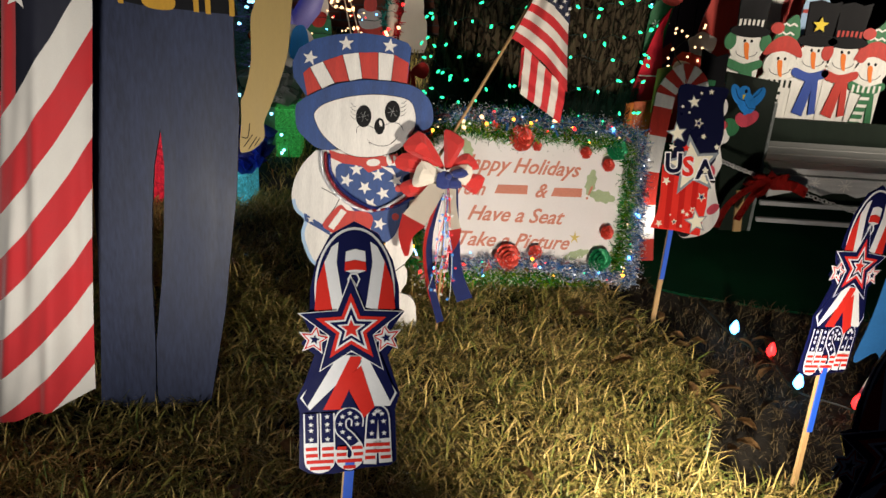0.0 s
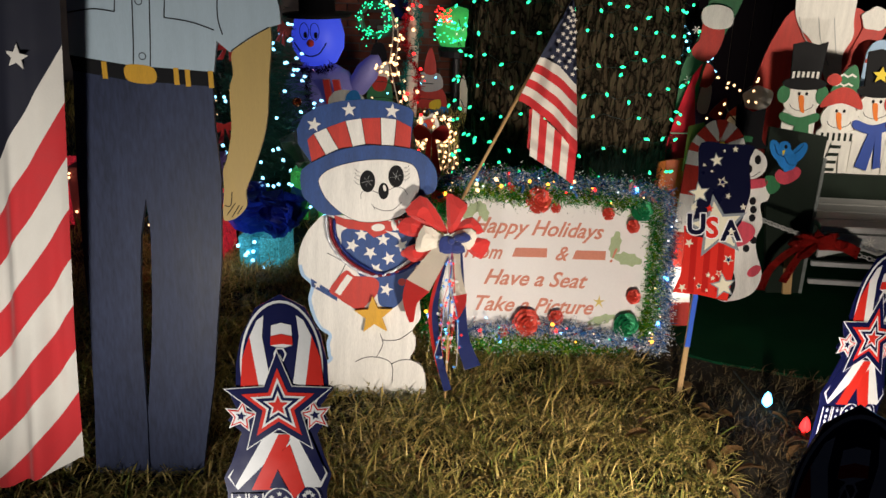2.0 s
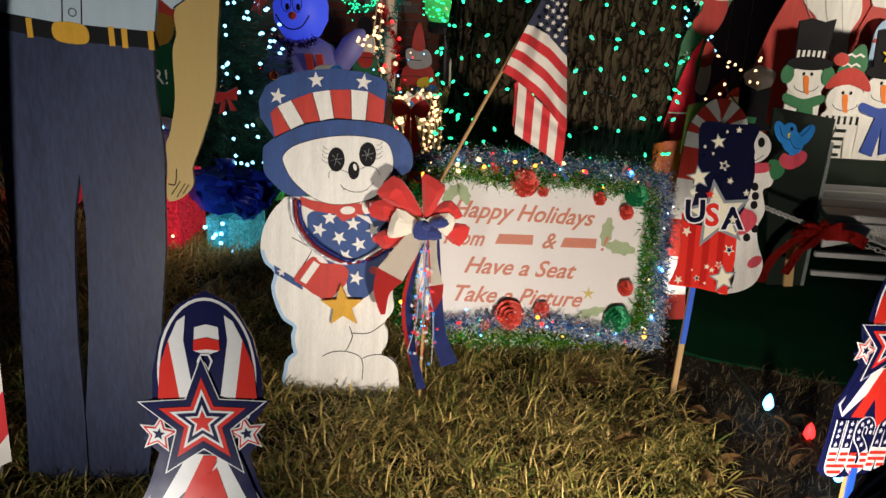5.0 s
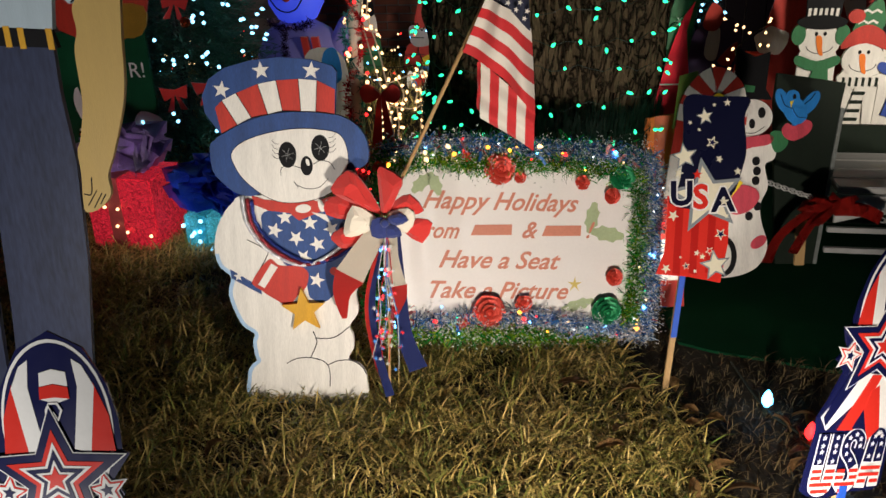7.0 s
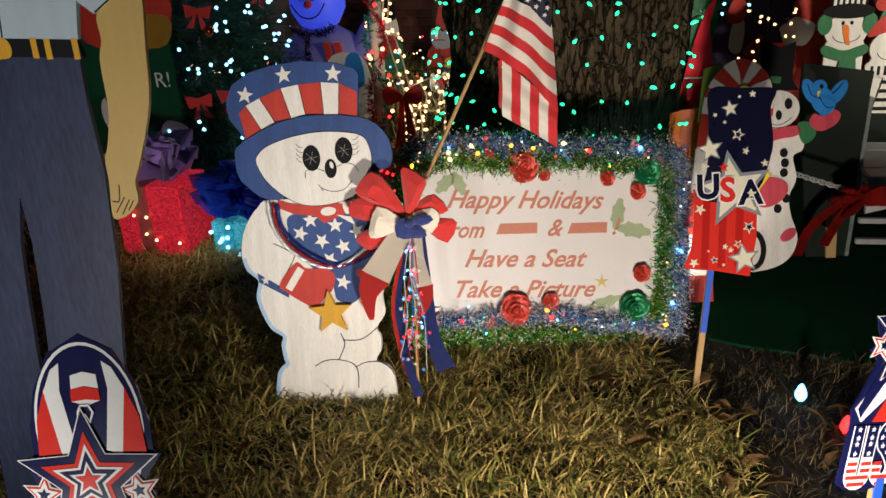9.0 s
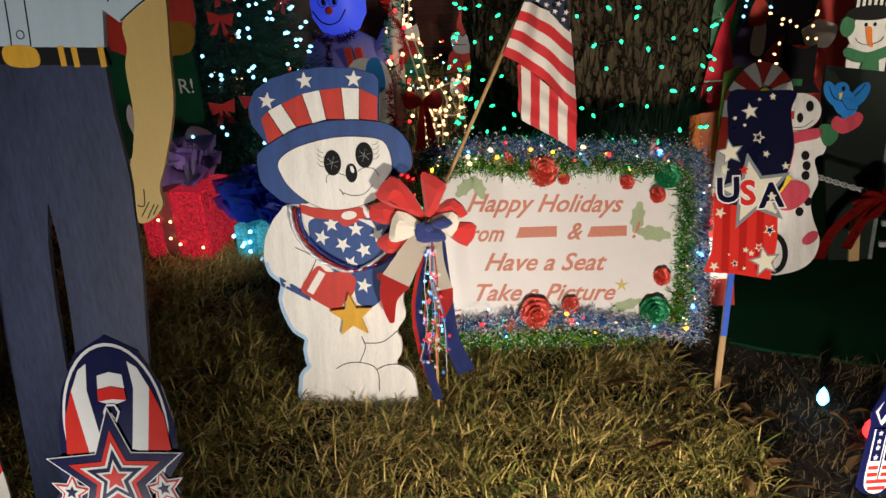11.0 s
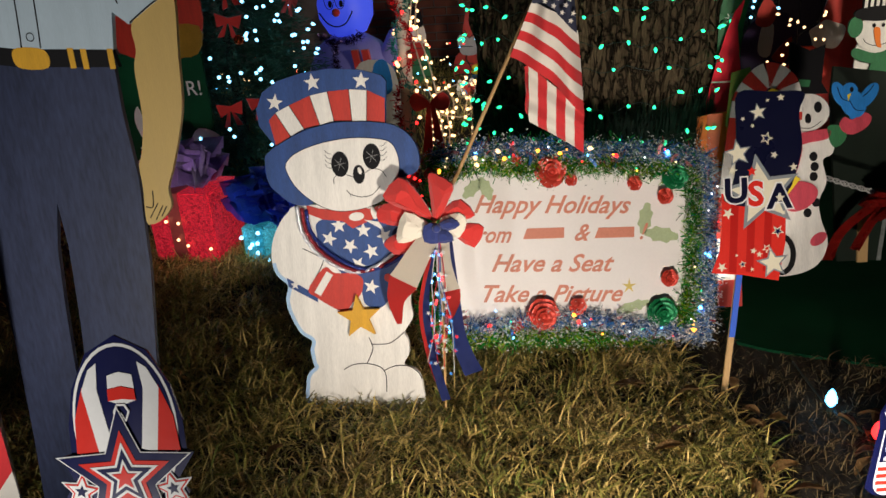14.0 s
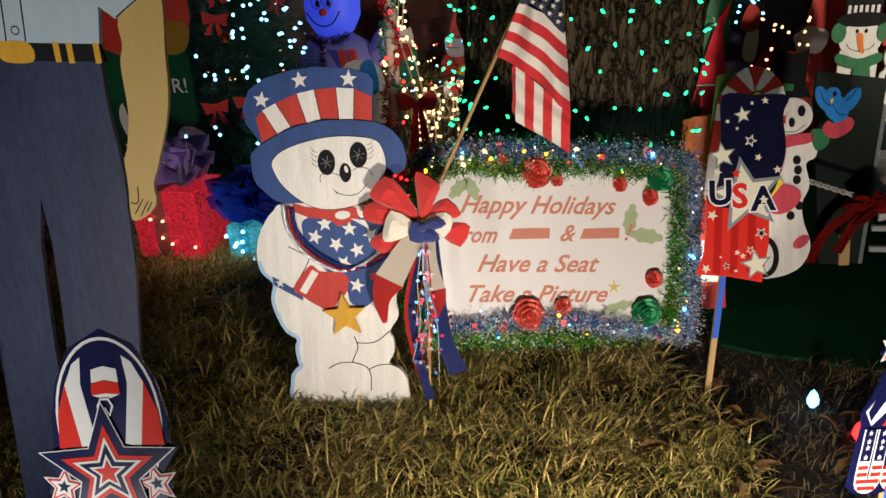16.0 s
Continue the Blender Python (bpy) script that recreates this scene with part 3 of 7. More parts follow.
part("arm", cut(curved([(0.23, 1.165), (0.275, 1.2), (0.322, 1.225), (0.315, 1.1), (0.305, 0.99), (0.27, 0.88), (0.25, 0.83), (0.25, 0.79), (0.225, 0.76), (0.195, 0.75), (0.19, 0.77), (0.195, 0.83), (0.195, 0.88), (0.205, 0.905), (0.22, 0.98), (0.22, 1.075), (0.23, 1.115)], True, 4), 0.003, -0.010), SKIN, man, "ochre painted forearm")
for q in ([(0.01, 1.46), (0.0, 1.205), (-0.005, 1.13)], [(0.052, 1.46), (0.04, 1.205), (0.035, 1.127)], [(-0.15, 1.245), (-0.09, 1.255), (-0.04, 1.25)], [(-0.04, 1.25), (-0.03, 1.35)], [(0.085, 1.35), (0.075, 1.24)], [(0.075, 1.24), (0.135, 1.232), (0.19, 1.215)], [(0.205, 1.345), (0.2, 1.25), (0.21, 1.205)], [(0.228, 1.168), (0.275, 1.2), (0.32, 1.225)]):
    part("seam_line", line(q, 0.0028, 0.0063), BLACK, man)
for q in ([(0.195, 0.79), (0.21, 0.79), (0.215, 0.825)], [(0.2, 0.765), (0.222, 0.797)], [(0.212, 0.76), (0.232, 0.792)], [(0.226, 0.768), (0.24, 0.79)]):
    part("hand_line", line(q, 0.0022, 0.0040), BLACK, man)
for v in (1.275, 1.150):
    part("button", stroke(bmesh.new(), ell(0.018, v, 0.008, 0.008, 16), 0.002, 0.0065, 0.006, True), BLACK, man)
bm = bmesh.new()
box(bm, -0.12, -0.07, 0.010, 0.05, 0.0, 1.3)
part("back_brace", bm, WOOD, man)
bm = bmesh.new()
box(bm, -0.26, 0.17, -0.05, 0.25, 0.0, 0.018, 0.003)
part("base", bm, BLACK, man, "black wooden base", pose(0, 0, 0, 4.1))


# ---- striped banner on a pole ----
ban = thing("flag_banner", pose(0, 0, 0), "red and white striped flag with starred blue field hanging furled", "flag")
bm = bmesh.new()
tube(bm, [(-0.93, 1.64, 0.0), (-0.86, 1.62, 0.6), (-0.76, 1.59, 1.55)], 0.012, 10)
part("pole", bm, PWHITE, ban, "white plastic pole", smooth=True)


def drape(a, w):
    """a runs across the cloth, w down its slanting stripes."""
    z = w + 0.33 * (a - 0.5) + 0.08 * (a - 0.5) ** 2
    bottom = 0.03 + 0.12 * a
    z = max(z, bottom)
    t = max(0.0, (1.45 - z) / 1.4)
    left, right = -0.83 - 0.27 * t ** 1.3, -0.645 - 0.17 * t
    x = left + (right - left) * a
    y = 1.50 - 0.05 * math.sin(math.pi * a) + (0.012 * math.sin(15 * a + 4 * z) + 0.006 * math.sin(27 * a - 3 * z)) * t + 0.03 * t
    return (x, y, z), z > bottom


def cloth_band(w0, w1, rows=10, c0=0, c1=26, cols=26):
    bm = bmesh.new()
    grid = [[drape(c / cols, w0 + (w1 - w0) * r / rows) for c in range(c0, c1 + 1)] for r in range(rows + 1)]
    vs = [[bm.verts.new(p) for p, _ in row] for row in grid]
    for r in range(rows):
        for c in range(c1 - c0):
            if any(grid[i][j][1] for i in (r, r + 1) for j in (c, c + 1)):
                bm.faces.new((vs[r][c], vs[r][c + 1], vs[r + 1][c + 1], vs[r + 1][c]))
    bmesh.ops.remove_doubles(bm, verts=bm.verts[:], dist=0.0003)
    for v in [v for v in bm.verts if not v.link_faces]:
        bm.verts.remove(v)
    return bm


w, k = 1.005, 0
part("blue_field", cloth_band(1.005, 1.75, 20, 6, 26), CLOTHBLUE, ban, "navy field", smooth=True)
part("turned_edge", cloth_band(1.005, 1.75, 20, 0, 6), CLOTHRED, ban, "red turned edge", smooth=True)
while w > -0.25:
    part("stripe", cloth_band(w - 0.12, w, 8), CLOTHWHITE if k % 2 == 0 else CLOTHRED, ban, "white stripe" if k % 2 == 0 else "red stripe", smooth=True)
    w -= 0.12
    k += 1
for a, wz in ((0.28, 1.20), (0.62, 1.13), (0.45, 1.34), (0.85, 1.22), (0.75, 1.38)):
    (x, y, z), _ = drape(a, wz)
    part("star", cut(star(0, 0, 0.027, 0.42, 10), 0.004, 0.002), CLOTHWHITE, ban, "white star", Matrix.Translation((x, y - 0.004, z)))


# ---- ribbon-shaped lawn stakes ----
def d(x, y):
    """Design units of the printed stake to metres, from the centre of its star."""
    return ((x - 277) * 0.00042, (530 - y) * 0.00042)


def dd(*pts):
    return [d(*p) for p in pts]


def band(bm, pts, width, front):
    """A flat strip of even width along a line in the board's plane."""
    p = [Vector(q) for q in pts]
    rows = []
    for k, q in enumerate(p):
        dr = (p[min(k + 1, len(p) - 1)] - p[max(k - 1, 0)]).normalized()
        nrm = Vector((-dr.y, dr.x)) * width / 2
        rows.append((bm.verts.new((q.x + nrm.x, -front, q.y + nrm.y)), bm.verts.new((q.x - nrm.x, -front, q.y - nrm.y))))
    for a, b in zip(rows, rows[1:]):
        bm.faces.new((a[0], a[1], b[1], b[0]))


def glyph(txt, x0, x1, y0, y1, wid):
    """Centre lines of a condensed capital in design units."""
    l, r, t, b = x0 + wid / 2 + 5, x1 - wid / 2 - 5, y0 + wid / 2 + 4, y1 - wid / 2 - 4
    c, m = (l + r) / 2, (t + b) / 2
    if txt == "U":
        return [curved([(l, t - 18), (l, m - 40), (l, b - 40), (l + 8, b - 10), (c, b), (r - 8, b - 10), (r, b - 40), (r, m - 40), (r, t - 18)], False, 8)]
    if txt == "S":
        return [curved([(r, t + 62), (r, t + 24), (c, t), (l, t + 24), (l, t + 74), (c, m - 6), (r, m + 44), (r, b - 26), (c, b), (l, b - 24), (l, b - 66)], False, 8)]
    legs = curved([(l - 2, b + 16), (l + 6, m), (l + 14, t + 24), (c + 2, t), (r - 8, t + 24), (r - 2, m), (r + 4, b + 12)], False, 9)
    return [legs, [(l + 14, m + 52), (r - 12, m + 48)]]


def runs(pts, test):
    """The unbroken stretches of a line whose points pass a test."""
    out, cur = [], []
    for q in pts:
        if test(q):
            cur.append(q)
        else:
            if len(cur) > 1:
                out.append(cur)
            cur = []
    return out + ([cur] if len(cur) > 1 else [])


def covered(lines_, y, half):
    """Stretches along one height that lie within half a width of the lines."""
    pts = [q for ln in lines_ for a, b in zip(ln, ln[1:]) for q in ((a[0], a[1]), ((a[0] + b[0]) / 2, (a[1] + b[1]) / 2), (b[0], b[1]))]
    lo, hi = min(q[0] for q in pts) - half, max(q[0] for q in pts) + half
    out, start, x = [], None, lo
    while x <= hi:
        inside = any((q[0] - x) ** 2 + (q[1] - y) ** 2 < half * half for q in pts)
        if inside and start is None:
            start = x
        if not inside and start is not None:
            out.append((start, x))
            start = None
        x += 2
    return out + ([(start, hi)] if start is not None else [])


def ribbon_stake(m, label, stake_to):
    ob = thing("lawn_stake", m, label, "lawn stake", "ribbon lawn stakes")
    outline = dd((55, 1140), (62, 890), (50, 830), (85, 760), (128, 640), (75, 590), (112, 545), (78, 462), (112, 452), (116, 360), (142, 245), (200, 135), (298, 82), (395, 135), (453, 245), (478, 360), (480, 452), (500, 462), (445, 540), (472, 590), (430, 650), (455, 740), (482, 820), (462, 885), (468, 1120), (440, 1145), (330, 1150), (200, 1172), (95, 1165))
    part("backing", cut(outline, 0.001, -0.003), PNAVY, ob, "navy plastic backing")
    loop_w, loop_n = ell(*d(297, 370), 0.069, 0.111, 40), ell(*d(297, 372), 0.0655, 0.107, 40)
    part("loop_rim", cut(loop_w, 0.0016, 0.001), PWHITE, ob)
    part("loop", cut(loop_n, 0.0022, 0.001), PNAVY, ob, "navy loop")
    for sgn in (-1, 1):
        def f(x, y):
            return d(297 + sgn * (x - 297) * 1.12, y)
        part("loop_stripe", cut([f(150, 450), f(158, 340), f(190, 240), f(215, 450)], 0.0028, 0.002), PRED, ob, "red stripe")
        part("loop_stripe", cut([f(215, 455), f(188, 250), f(215, 185), f(240, 165), f(232, 250), f(252, 400), f(258, 440)], 0.0030, 0.002), PWHITE, ob, "white stripe")
    part("loop_inner", cut(dd((256, 285), (262, 205), (300, 195), (340, 205), (344, 285), (300, 300)), 0.0030, 0.002), PWHITE, ob)
    part("loop_inner", cut(dd((256, 285), (258, 248), (300, 240), (342, 250), (344, 285), (300, 280)), 0.0036, 0.003), PRED, ob)
    part("loop_mark", stroke(bmesh.new(), dd((270, 320), (280, 350), (292, 325), (304, 350), (316, 320), (305, 298), (282, 298), (270, 320)), 0.003, 0.0040, 0.003), PWHITE, ob)
    # crossing tails
    part("tail", cut(dd((65, 825), (205, 640), (340, 650), (105, 880)), 0.0028, 0.001), PWHITE, ob, "white edged tail")
    part("tail", cut(dd((75, 825), (160, 650), (215, 660), (95, 862)), 0.0034, 0.002), PNAVY, ob, "navy band")
    part("tail", cut(dd((160, 880), (275, 650), (325, 650), (240, 880)), 0.0036, 0.002), PRED, ob, "red band")
    part("tail", cut(dd((300, 710), (330, 655), (385, 655), (468, 815), (440, 872), (372, 870)), 0.0040, 0.002), PWHITE, ob, "white band")
    part("tail", cut(dd((345, 650), (400, 650), (460, 812), (440, 850)), 0.0046, 0.003), PNAVY, ob, "navy band")
    part("tail", cut(dd((285, 720), (320, 690), (375, 872), (330, 920), (270, 800)), 0.0046, 0.003), PRED, ob, "red band")
    part("tail_gap", cut(dd((268, 795), (232, 872), (300, 872)), 0.0052, 0.004), PNAVY, ob)
    # stars
    for sx in (130, 424):
        u, v = d(sx, 572)
        part("small_star", cut(star(u, v, 0.030, 0.45, 10 if sx < 277 else -10), 0.0030, 0.001), PWHITE, ob, "small red and white star")
        part("small_star_rim", cut(star(u, v, 0.025, 0.45, 10 if sx < 277 else -10), 0.0036, 0.003), PRED, ob)
        part("small_star_field", cut(star(u, v, 0.0195, 0.45, 10 if sx < 277 else -10), 0.0040, 0.003), PWHITE, ob)
        part("small_star_core", cut(star(u, v, 0.009, 0.45, 10 if sx < 277 else -10), 0.0045, 0.003), PNAVY, ob)
    u, v = d(280, 528)
    for i, (r, c) in enumerate(((0.0955, PWHITE), (0.091, PNAVY), (0.064, PRED), (0.048, PWHITE), (0.0385, PNAVY), (0.0255, PWHITE), (0.0175, PRED))):
        part("star_layer", cut(star(u, v, r, 0.43), 0.0050 + 0.0006 * i, 0.004), c, ob, {0: "white star rim", 1: "navy star", 2: "red star"}.get(i, ""))
    # letters: rounded bars, starred navy above and red and white striped below
    for txt, x0, x1, y0, y1, wid in (("U", 78, 206, 884, 1162, 50), ("S", 208, 326, 872, 1154, 42), ("A", 328, 444, 866, 1142, 44)):
        lines_, split = glyph(txt, x0, x1, y0, y1, wid), 1040 if txt != "A" else 1030
        for f, extra in ((0.0026, 24), (0.0032, 12)):
            bm = bmesh.new()
            for q in lines_:
                band(bm, dd(*q), (wid + extra) * 0.00042, f)
            part("letter_rim", bm, PNAVY if extra == 24 else PWHITE, ob, "white letter rim" if extra == 12 else "navy letter edge")
        bm = bmesh.new()
        for q in lines_:
            for run in runs(q, lambda pt: pt[1] < split):
                band(bm, dd(*run), wid * 0.00042, 0.0038)
        part("letter", bm, PNAVY, ob, "navy starred half of a letter")
        bm = bmesh.new()
        for k in range(4):
            y = split + 14 + 29 * k
            if y < y1 - 12:
                for xa, xb in covered(lines_, y, wid / 2):
                    slab(bm, dd((xa, y - 7), (xb, y - 8), (xb, y + 7), (xa, y + 8)), 0.0038, 0.003)
        part("letter_stripe", bm, PRED, ob, "red stripes")
        for q in lines_[:1]:
            up = [pt for pt in q if y0 + 16 < pt[1] < split - 10]
            for k in range(8 if txt != "S" else 7):
                su, sv = d(*up[int((k + 0.5) * len(up) / (8 if txt != "S" else 7))])
                part("letter_star", cut(star(su, sv, 0.0052), 0.0044, 0.0036), PWHITE, ob)
    inv = m.inverted()
    top, foot = Vector((d(262, 1120)[0], 0.004, d(0, 1120)[1])), inv @ Vector(stake_to)
    mid = top.lerp(foot, 0.5)
    for name, a, b, material, off in (("stake", top, foot, WOOD, 0.0), ("stake_paint", top, mid, STAKEBLUE, -0.004)):
        bm = bmesh.new()
        for q in (a, b):
            for sx, sy in ((-1, -1), (1, -1), (1, 1), (-1, 1)):
                bm.verts.new(q + Vector((0.0085 * sx + (0.003 if off else 0), 0.004 * sy + off, 0)))
        v = list(bm.verts)
        for i in range(4):
            bm.faces.new((v[i], v[(i + 1) % 4], v[4 + (i + 1) % 4], v[4 + i]))
        bm.faces.new(v[3::-1])
        bm.faces.new(v[4:])
        part(name, bm, material, ob, "blue painted upper stake" if off else "bare wooden stake")
    return ob


ribbon_stake(board(-0.087, 1.029, 0.675, 8.6, 13.9, -1.0), "glossy red, white and navy ribbon yard stake with stars", (-0.10, 0.93, 0.0))
ribbon_stake(board(1.055, 1.619, 0.595, 27, 7.8, 12.1) @ Matrix.Diagonal((1, 1, 1.06, 1)), "brightly lit ribbon yard stake leaning over on wooden stick", (0.996, 1.5, 0.0))
ribbon_stake(board(0.711, 0.74, 0.707, 10, 5, 0) @ Matrix.Diagonal((1, 1, 1.1, 1)), "unlit ribbon yard stake seen dark against the floodlight", (0.70, 0.70, 0.0))

# ---- greeting sign ----
SIGN = board(0.347, 2.507, -0.009, 18.2, 17, 6.3)
sign = thing("greeting_sign", SIGN, "white printed holiday greeting sign framed by tinsel garland", "sign")
bm = bmesh.new()
box(bm, -0.42, 0.42, -0.004, 0.012, 0.115, 0.615, 0.003)
part("panel", bm, CARD, sign, "white printed card panel")
for u in (-0.3, 0.3):
    bm = bmesh.new()
    box(bm, u - 0.015, u + 0.015, 0.013, 0.03, -0.03 if u > 0 else 0.02, 0.5)
    part("leg", bm, WOOD, sign)


def sg(u, v):
    """Upright sign coordinates turned back into the panel's own."""
    c, s = math.cos(radians(7.2)), math.sin(radians(7.2))
    return (u * c - v * s, u * s + v * c)


for txt, (u, v), size, wide in (("Happy Holidays", (-0.232, 0.483), 0.076, 0.98), ("From", (-0.262, 0.397), 0.070, 0.86), ("&", (0.062, 0.362), 0.072, 0.95), ("!", (0.262, 0.341), 0.070, 0.9), ("Have a Seat", (-0.2, 0.300), 0.075, 1.03), ("Take a Picture", (-0.248, 0.213), 0.073, 1.03)):
    a, b = sg(u, v)
    letters(txt, size, INK, sign, Matrix.Translation((a, -0.0052, b)), 0.0012, 0.42, label="rust red slanted lettering", wide=wide)
for u0, u1, v in ((-0.09, 0.035, 0.385), (0.128, 0.25, 0.360)):
    a, b = sg(u0, v), sg(u1, v - 0.012)
    part("name_bar", cut([(a[0], a[1]), (b[0], b[1]), (b[0], b[1] + 0.032), (a[0] + 0.012, a[1] + 0.032)], 0.0052, 0.004), INK, sign, "rust red bar")


def leaf_shape(cx, cz, l, w, turn):
    pts = []
    for i in range(16):
        t = i / 16 * 2 * math.pi
        r = 1 + (0.18 if i % 2 else -0.12)
        pts.append((l * math.cos(t) * (r if abs(math.cos(t)) < 0.9 else 1.1), w * math.sin(t) * r))
    c, s = math.cos(radians(turn)), math.sin(radians(turn))
    return [(cx + x * c - y * s, cz + x * s + y * c) for x, y in pts]


for u, v, l, w, t in ((0.29, 0.40, 0.045, 0.020, 75), (0.335, 0.345, 0.05, 0.022, -15), (-0.225, 0.555, 0.035, 0.018, 40), (-0.185, 0.55, 0.035, 0.018, 110), (0.225, 0.135, 0.05, 0.016, 10)):
    part("printed_leaf", cut(leaf_shape(*sg(u, v), l, w, t + 7), 0.0048, 0.004), PALEGREEN, sign, "pale green printed holly leaf")
part("printed_star", cut([p for p in star(*sg(0.22, 0.2), 0.024, 0.3)], 0.0048, 0.004), mat("gold_ink", (0.62, 0.48, 0.12), 0.5, bump=0), sign, "gold printed star")

# tinsel garland round the sign
gar = thing("tinsel_garland", SIGN, "tinsel garland of blue, silver and green foil round the sign", "garland")
rng = random.Random(5)
EDGE = [(-0.44, 0.15), (-0.40, 0.60), (-0.2, 0.635), (0.05, 0.62), (0.25, 0.615), (0.41, 0.60), (0.425, 0.4), (0.415, 0.2), (0.40, 0.095), (0.2, 0.10), (0.0, 0.125), (-0.2, 0.115), (-0.44, 0.12)]


def tinsel(name, path, count, length, material, parent, spread, label, depth=-0.02):
    """Foil slivers that stand out from a line on all sides."""
    verts, faces = [], []
    pts = curved(path, False, 12)
    for _ in range(count):
        i = rng.randrange(len(pts) - 1)
        t = rng.random()
        p = Vector((*pts[i], 0)).lerp(Vector((*pts[i + 1], 0)), t)
        c = Vector((p.x + rng.gauss(0, spread), depth + rng.gauss(0, spread * 0.6), p.y + rng.gauss(0, spread)))
        dr = Vector((rng.gauss(0, 1), rng.gauss(-0.3, 0.8), rng.gauss(0, 1))).normalized()
        sd = dr.orthogonal().normalized() * rng.uniform(0.0010, 0.0024)
        l = length * rng.uniform(0.5, 1.2)
        k = len(verts)
        verts += [tuple(c - sd), tuple(c + sd), tuple(c + dr * l + sd * 0.6), tuple(c + dr * l - sd * 0.6)]
        faces.append((k, k + 1, k + 2, k + 3))
    me = bpy.data.meshes.new(name)
    me.from_pydata(verts, [], faces)
    me.materials.append(material)
    ob = new(name, me)
    ob.parent = parent
    return tagged(ob, label, kind="stuff")


TOP = [(-0.40, 0.615), (-0.2, 0.642), (0.05, 0.635), (0.25, 0.632), (0.405, 0.61)]
SIDE = [(0.405, 0.60), (0.422, 0.45), (0.422, 0.30), (0.42, 0.18), (0.405, 0.07)]
OUT = TOP + SIDE[1:]
LOW = [(0.42, 0.075), (0.30, 0.095), (0.18, 0.105), (0.05, 0.128), (-0.1, 0.122), (-0.3, 0.105)]
UNDER = [(0.30, 0.05), (0.15, 0.062), (0.0, 0.082), (-0.15, 0.08), (-0.38, 0.072)]
INNER = [(-0.36, 0.585), (-0.25, 0.60), (-0.1, 0.585), (0.05, 0.60), (0.22, 0.59), (0.36, 0.585), (0.385, 0.50), (0.388, 0.35), (0.385, 0.2), (0.36, 0.13)]
LEFT = [(-0.42, 0.12), (-0.425, 0.35), (-0.40, 0.60)]
for path, green, lime in ((INNER, 5200, 2600), (UNDER, 2400, 1700), (LEFT, 2600, 300), (TOP, 1800, 100)):
    tinsel("tinsel_green", path, green, 0.032, TIN_GREEN, gar, 0.014, "green foil strands")
    tinsel("tinsel_gold", path, lime, 0.030, TIN_GOLD, gar, 0.013, "lime gold foil strands", -0.026)
for path, blue, silver in ((TOP, 2600, 1500), (SIDE, 2400, 2100), (LOW, 1900, 2100)):
    tinsel("tinsel_blue", path, blue, 0.027, TIN_BLUE, gar, 0.012, "blue foil strands", -0.03)
    tinsel("tinsel_silver", path, silver, 0.026, TIN_SILVER, gar, 0.012, "silver foil strands", -0.032)
# near-white flakes stand in for bright glints on the foil
tinsel("foil_glint", INNER + UNDER[::-1], 4200, 0.0075, mat("glint_white", (0.92, 0.92, 0.88), 0.3, metal=0.25, vary=0.1, bump=0, island=0.35), gar, 0.024, "tiny pale flakes set in as foil glints", -0.035)
tinsel("foil_glint", OUT + LOW[1:], 5200, 0.0075, MATS["glint_white"], gar, 0.022, "tiny pale flakes set in as foil glints", -0.035)
tinsel("tinsel_red", EDGE, 500, 0.02, TIN_RED, gar, 0.02, "scattered red foil strands", -0.03)


def rose(parent, u, v, r, material, label, y=-0.026):
    """A ribbon flower: rings of cupped petals round a rolled heart."""
    rr = random.Random(int(1000 * (u + 2 * v)))
    bm = bmesh.new()
    lathe(bm, [(r * 0.5, 0.0), (r * 0.42, r * 0.3), (r * 0.16, r * 0.8), (r * 0.05, r * 0.85)], 10, pose(0, 0, 0, 90))
    ob = part("rose", bm, material, parent, label, Matrix.Translation((u, y, v)), True)
    for ring, (n, r0, r1, y0, y1) in enumerate(((3, 0.02, 0.34, 0.35, 0.95), (4, 0.15, 0.62, 0.2, 0.85), (5, 0.3, 0.9, 0.1, 0.6), (6, 0.45, 1.15, 0.0, 0.3))):
        for k in range(n):
            bm = bmesh.new()
            a0 = 2 * math.pi * (k + 0.37 * ring) / n + rr.uniform(-0.2, 0.2)
            wide = 2.3 * math.pi / n
            grid = []
            for i in range(4):
                t = i / 3
                row = []
                for j in range(5):
                    s = j / 4 - 0.5
                    rad = r * (r0 + (r1 - r0) * t * (1 - 0.5 * s * s)) * rr.uniform(0.96, 1.04)
                    dep = r * (y0 + (y1 - y0) * math.sin(t * 1.9) - 0.3 * abs(s))
                    row.append(bm.verts.new((rad * math.cos(a0 + wide * s), -dep, rad * math.sin(a0 + wide * s))))
                grid.append(row)
            for i in range(3):
                for j in range(4):
                    bm.faces.new((grid[i][j], grid[i][j + 1], grid[i + 1][j + 1], grid[i + 1][j]))
            part("petal", bm, material, ob, smooth=True)
    return ob


for u, v, r in ((0.01, 0.578, 0.042), (-0.09, 0.625, 0.018), (0.26, 0.512, 0.020), (0.35, 0.462, 0.022), (0.34, 0.212, 0.024), (-0.06, 0.152, 0.046), (-0.14, 0.13, 0.022), (0.05, 0.162, 0.024), (0.07, 0.545, 0.016), (-0.34, 0.61, 0.022)):
    a, b = sg(u, v)
    rose(gar, a, b, r, ROSE, "red mesh ribbon rose")
for u, v, r in ((0.385, 0.52, 0.038), (0.305, 0.11, 0.042)):
    a, b = sg(u, v)
    rose(gar, a, b, r, ROSEGREEN, "green mesh ribbon rose")
PEPPER = mat("red_white_foil", (0.7, 0.3, 0.32), 0.2, metal=0.7, vary=0.5, bump=0, fine=40)
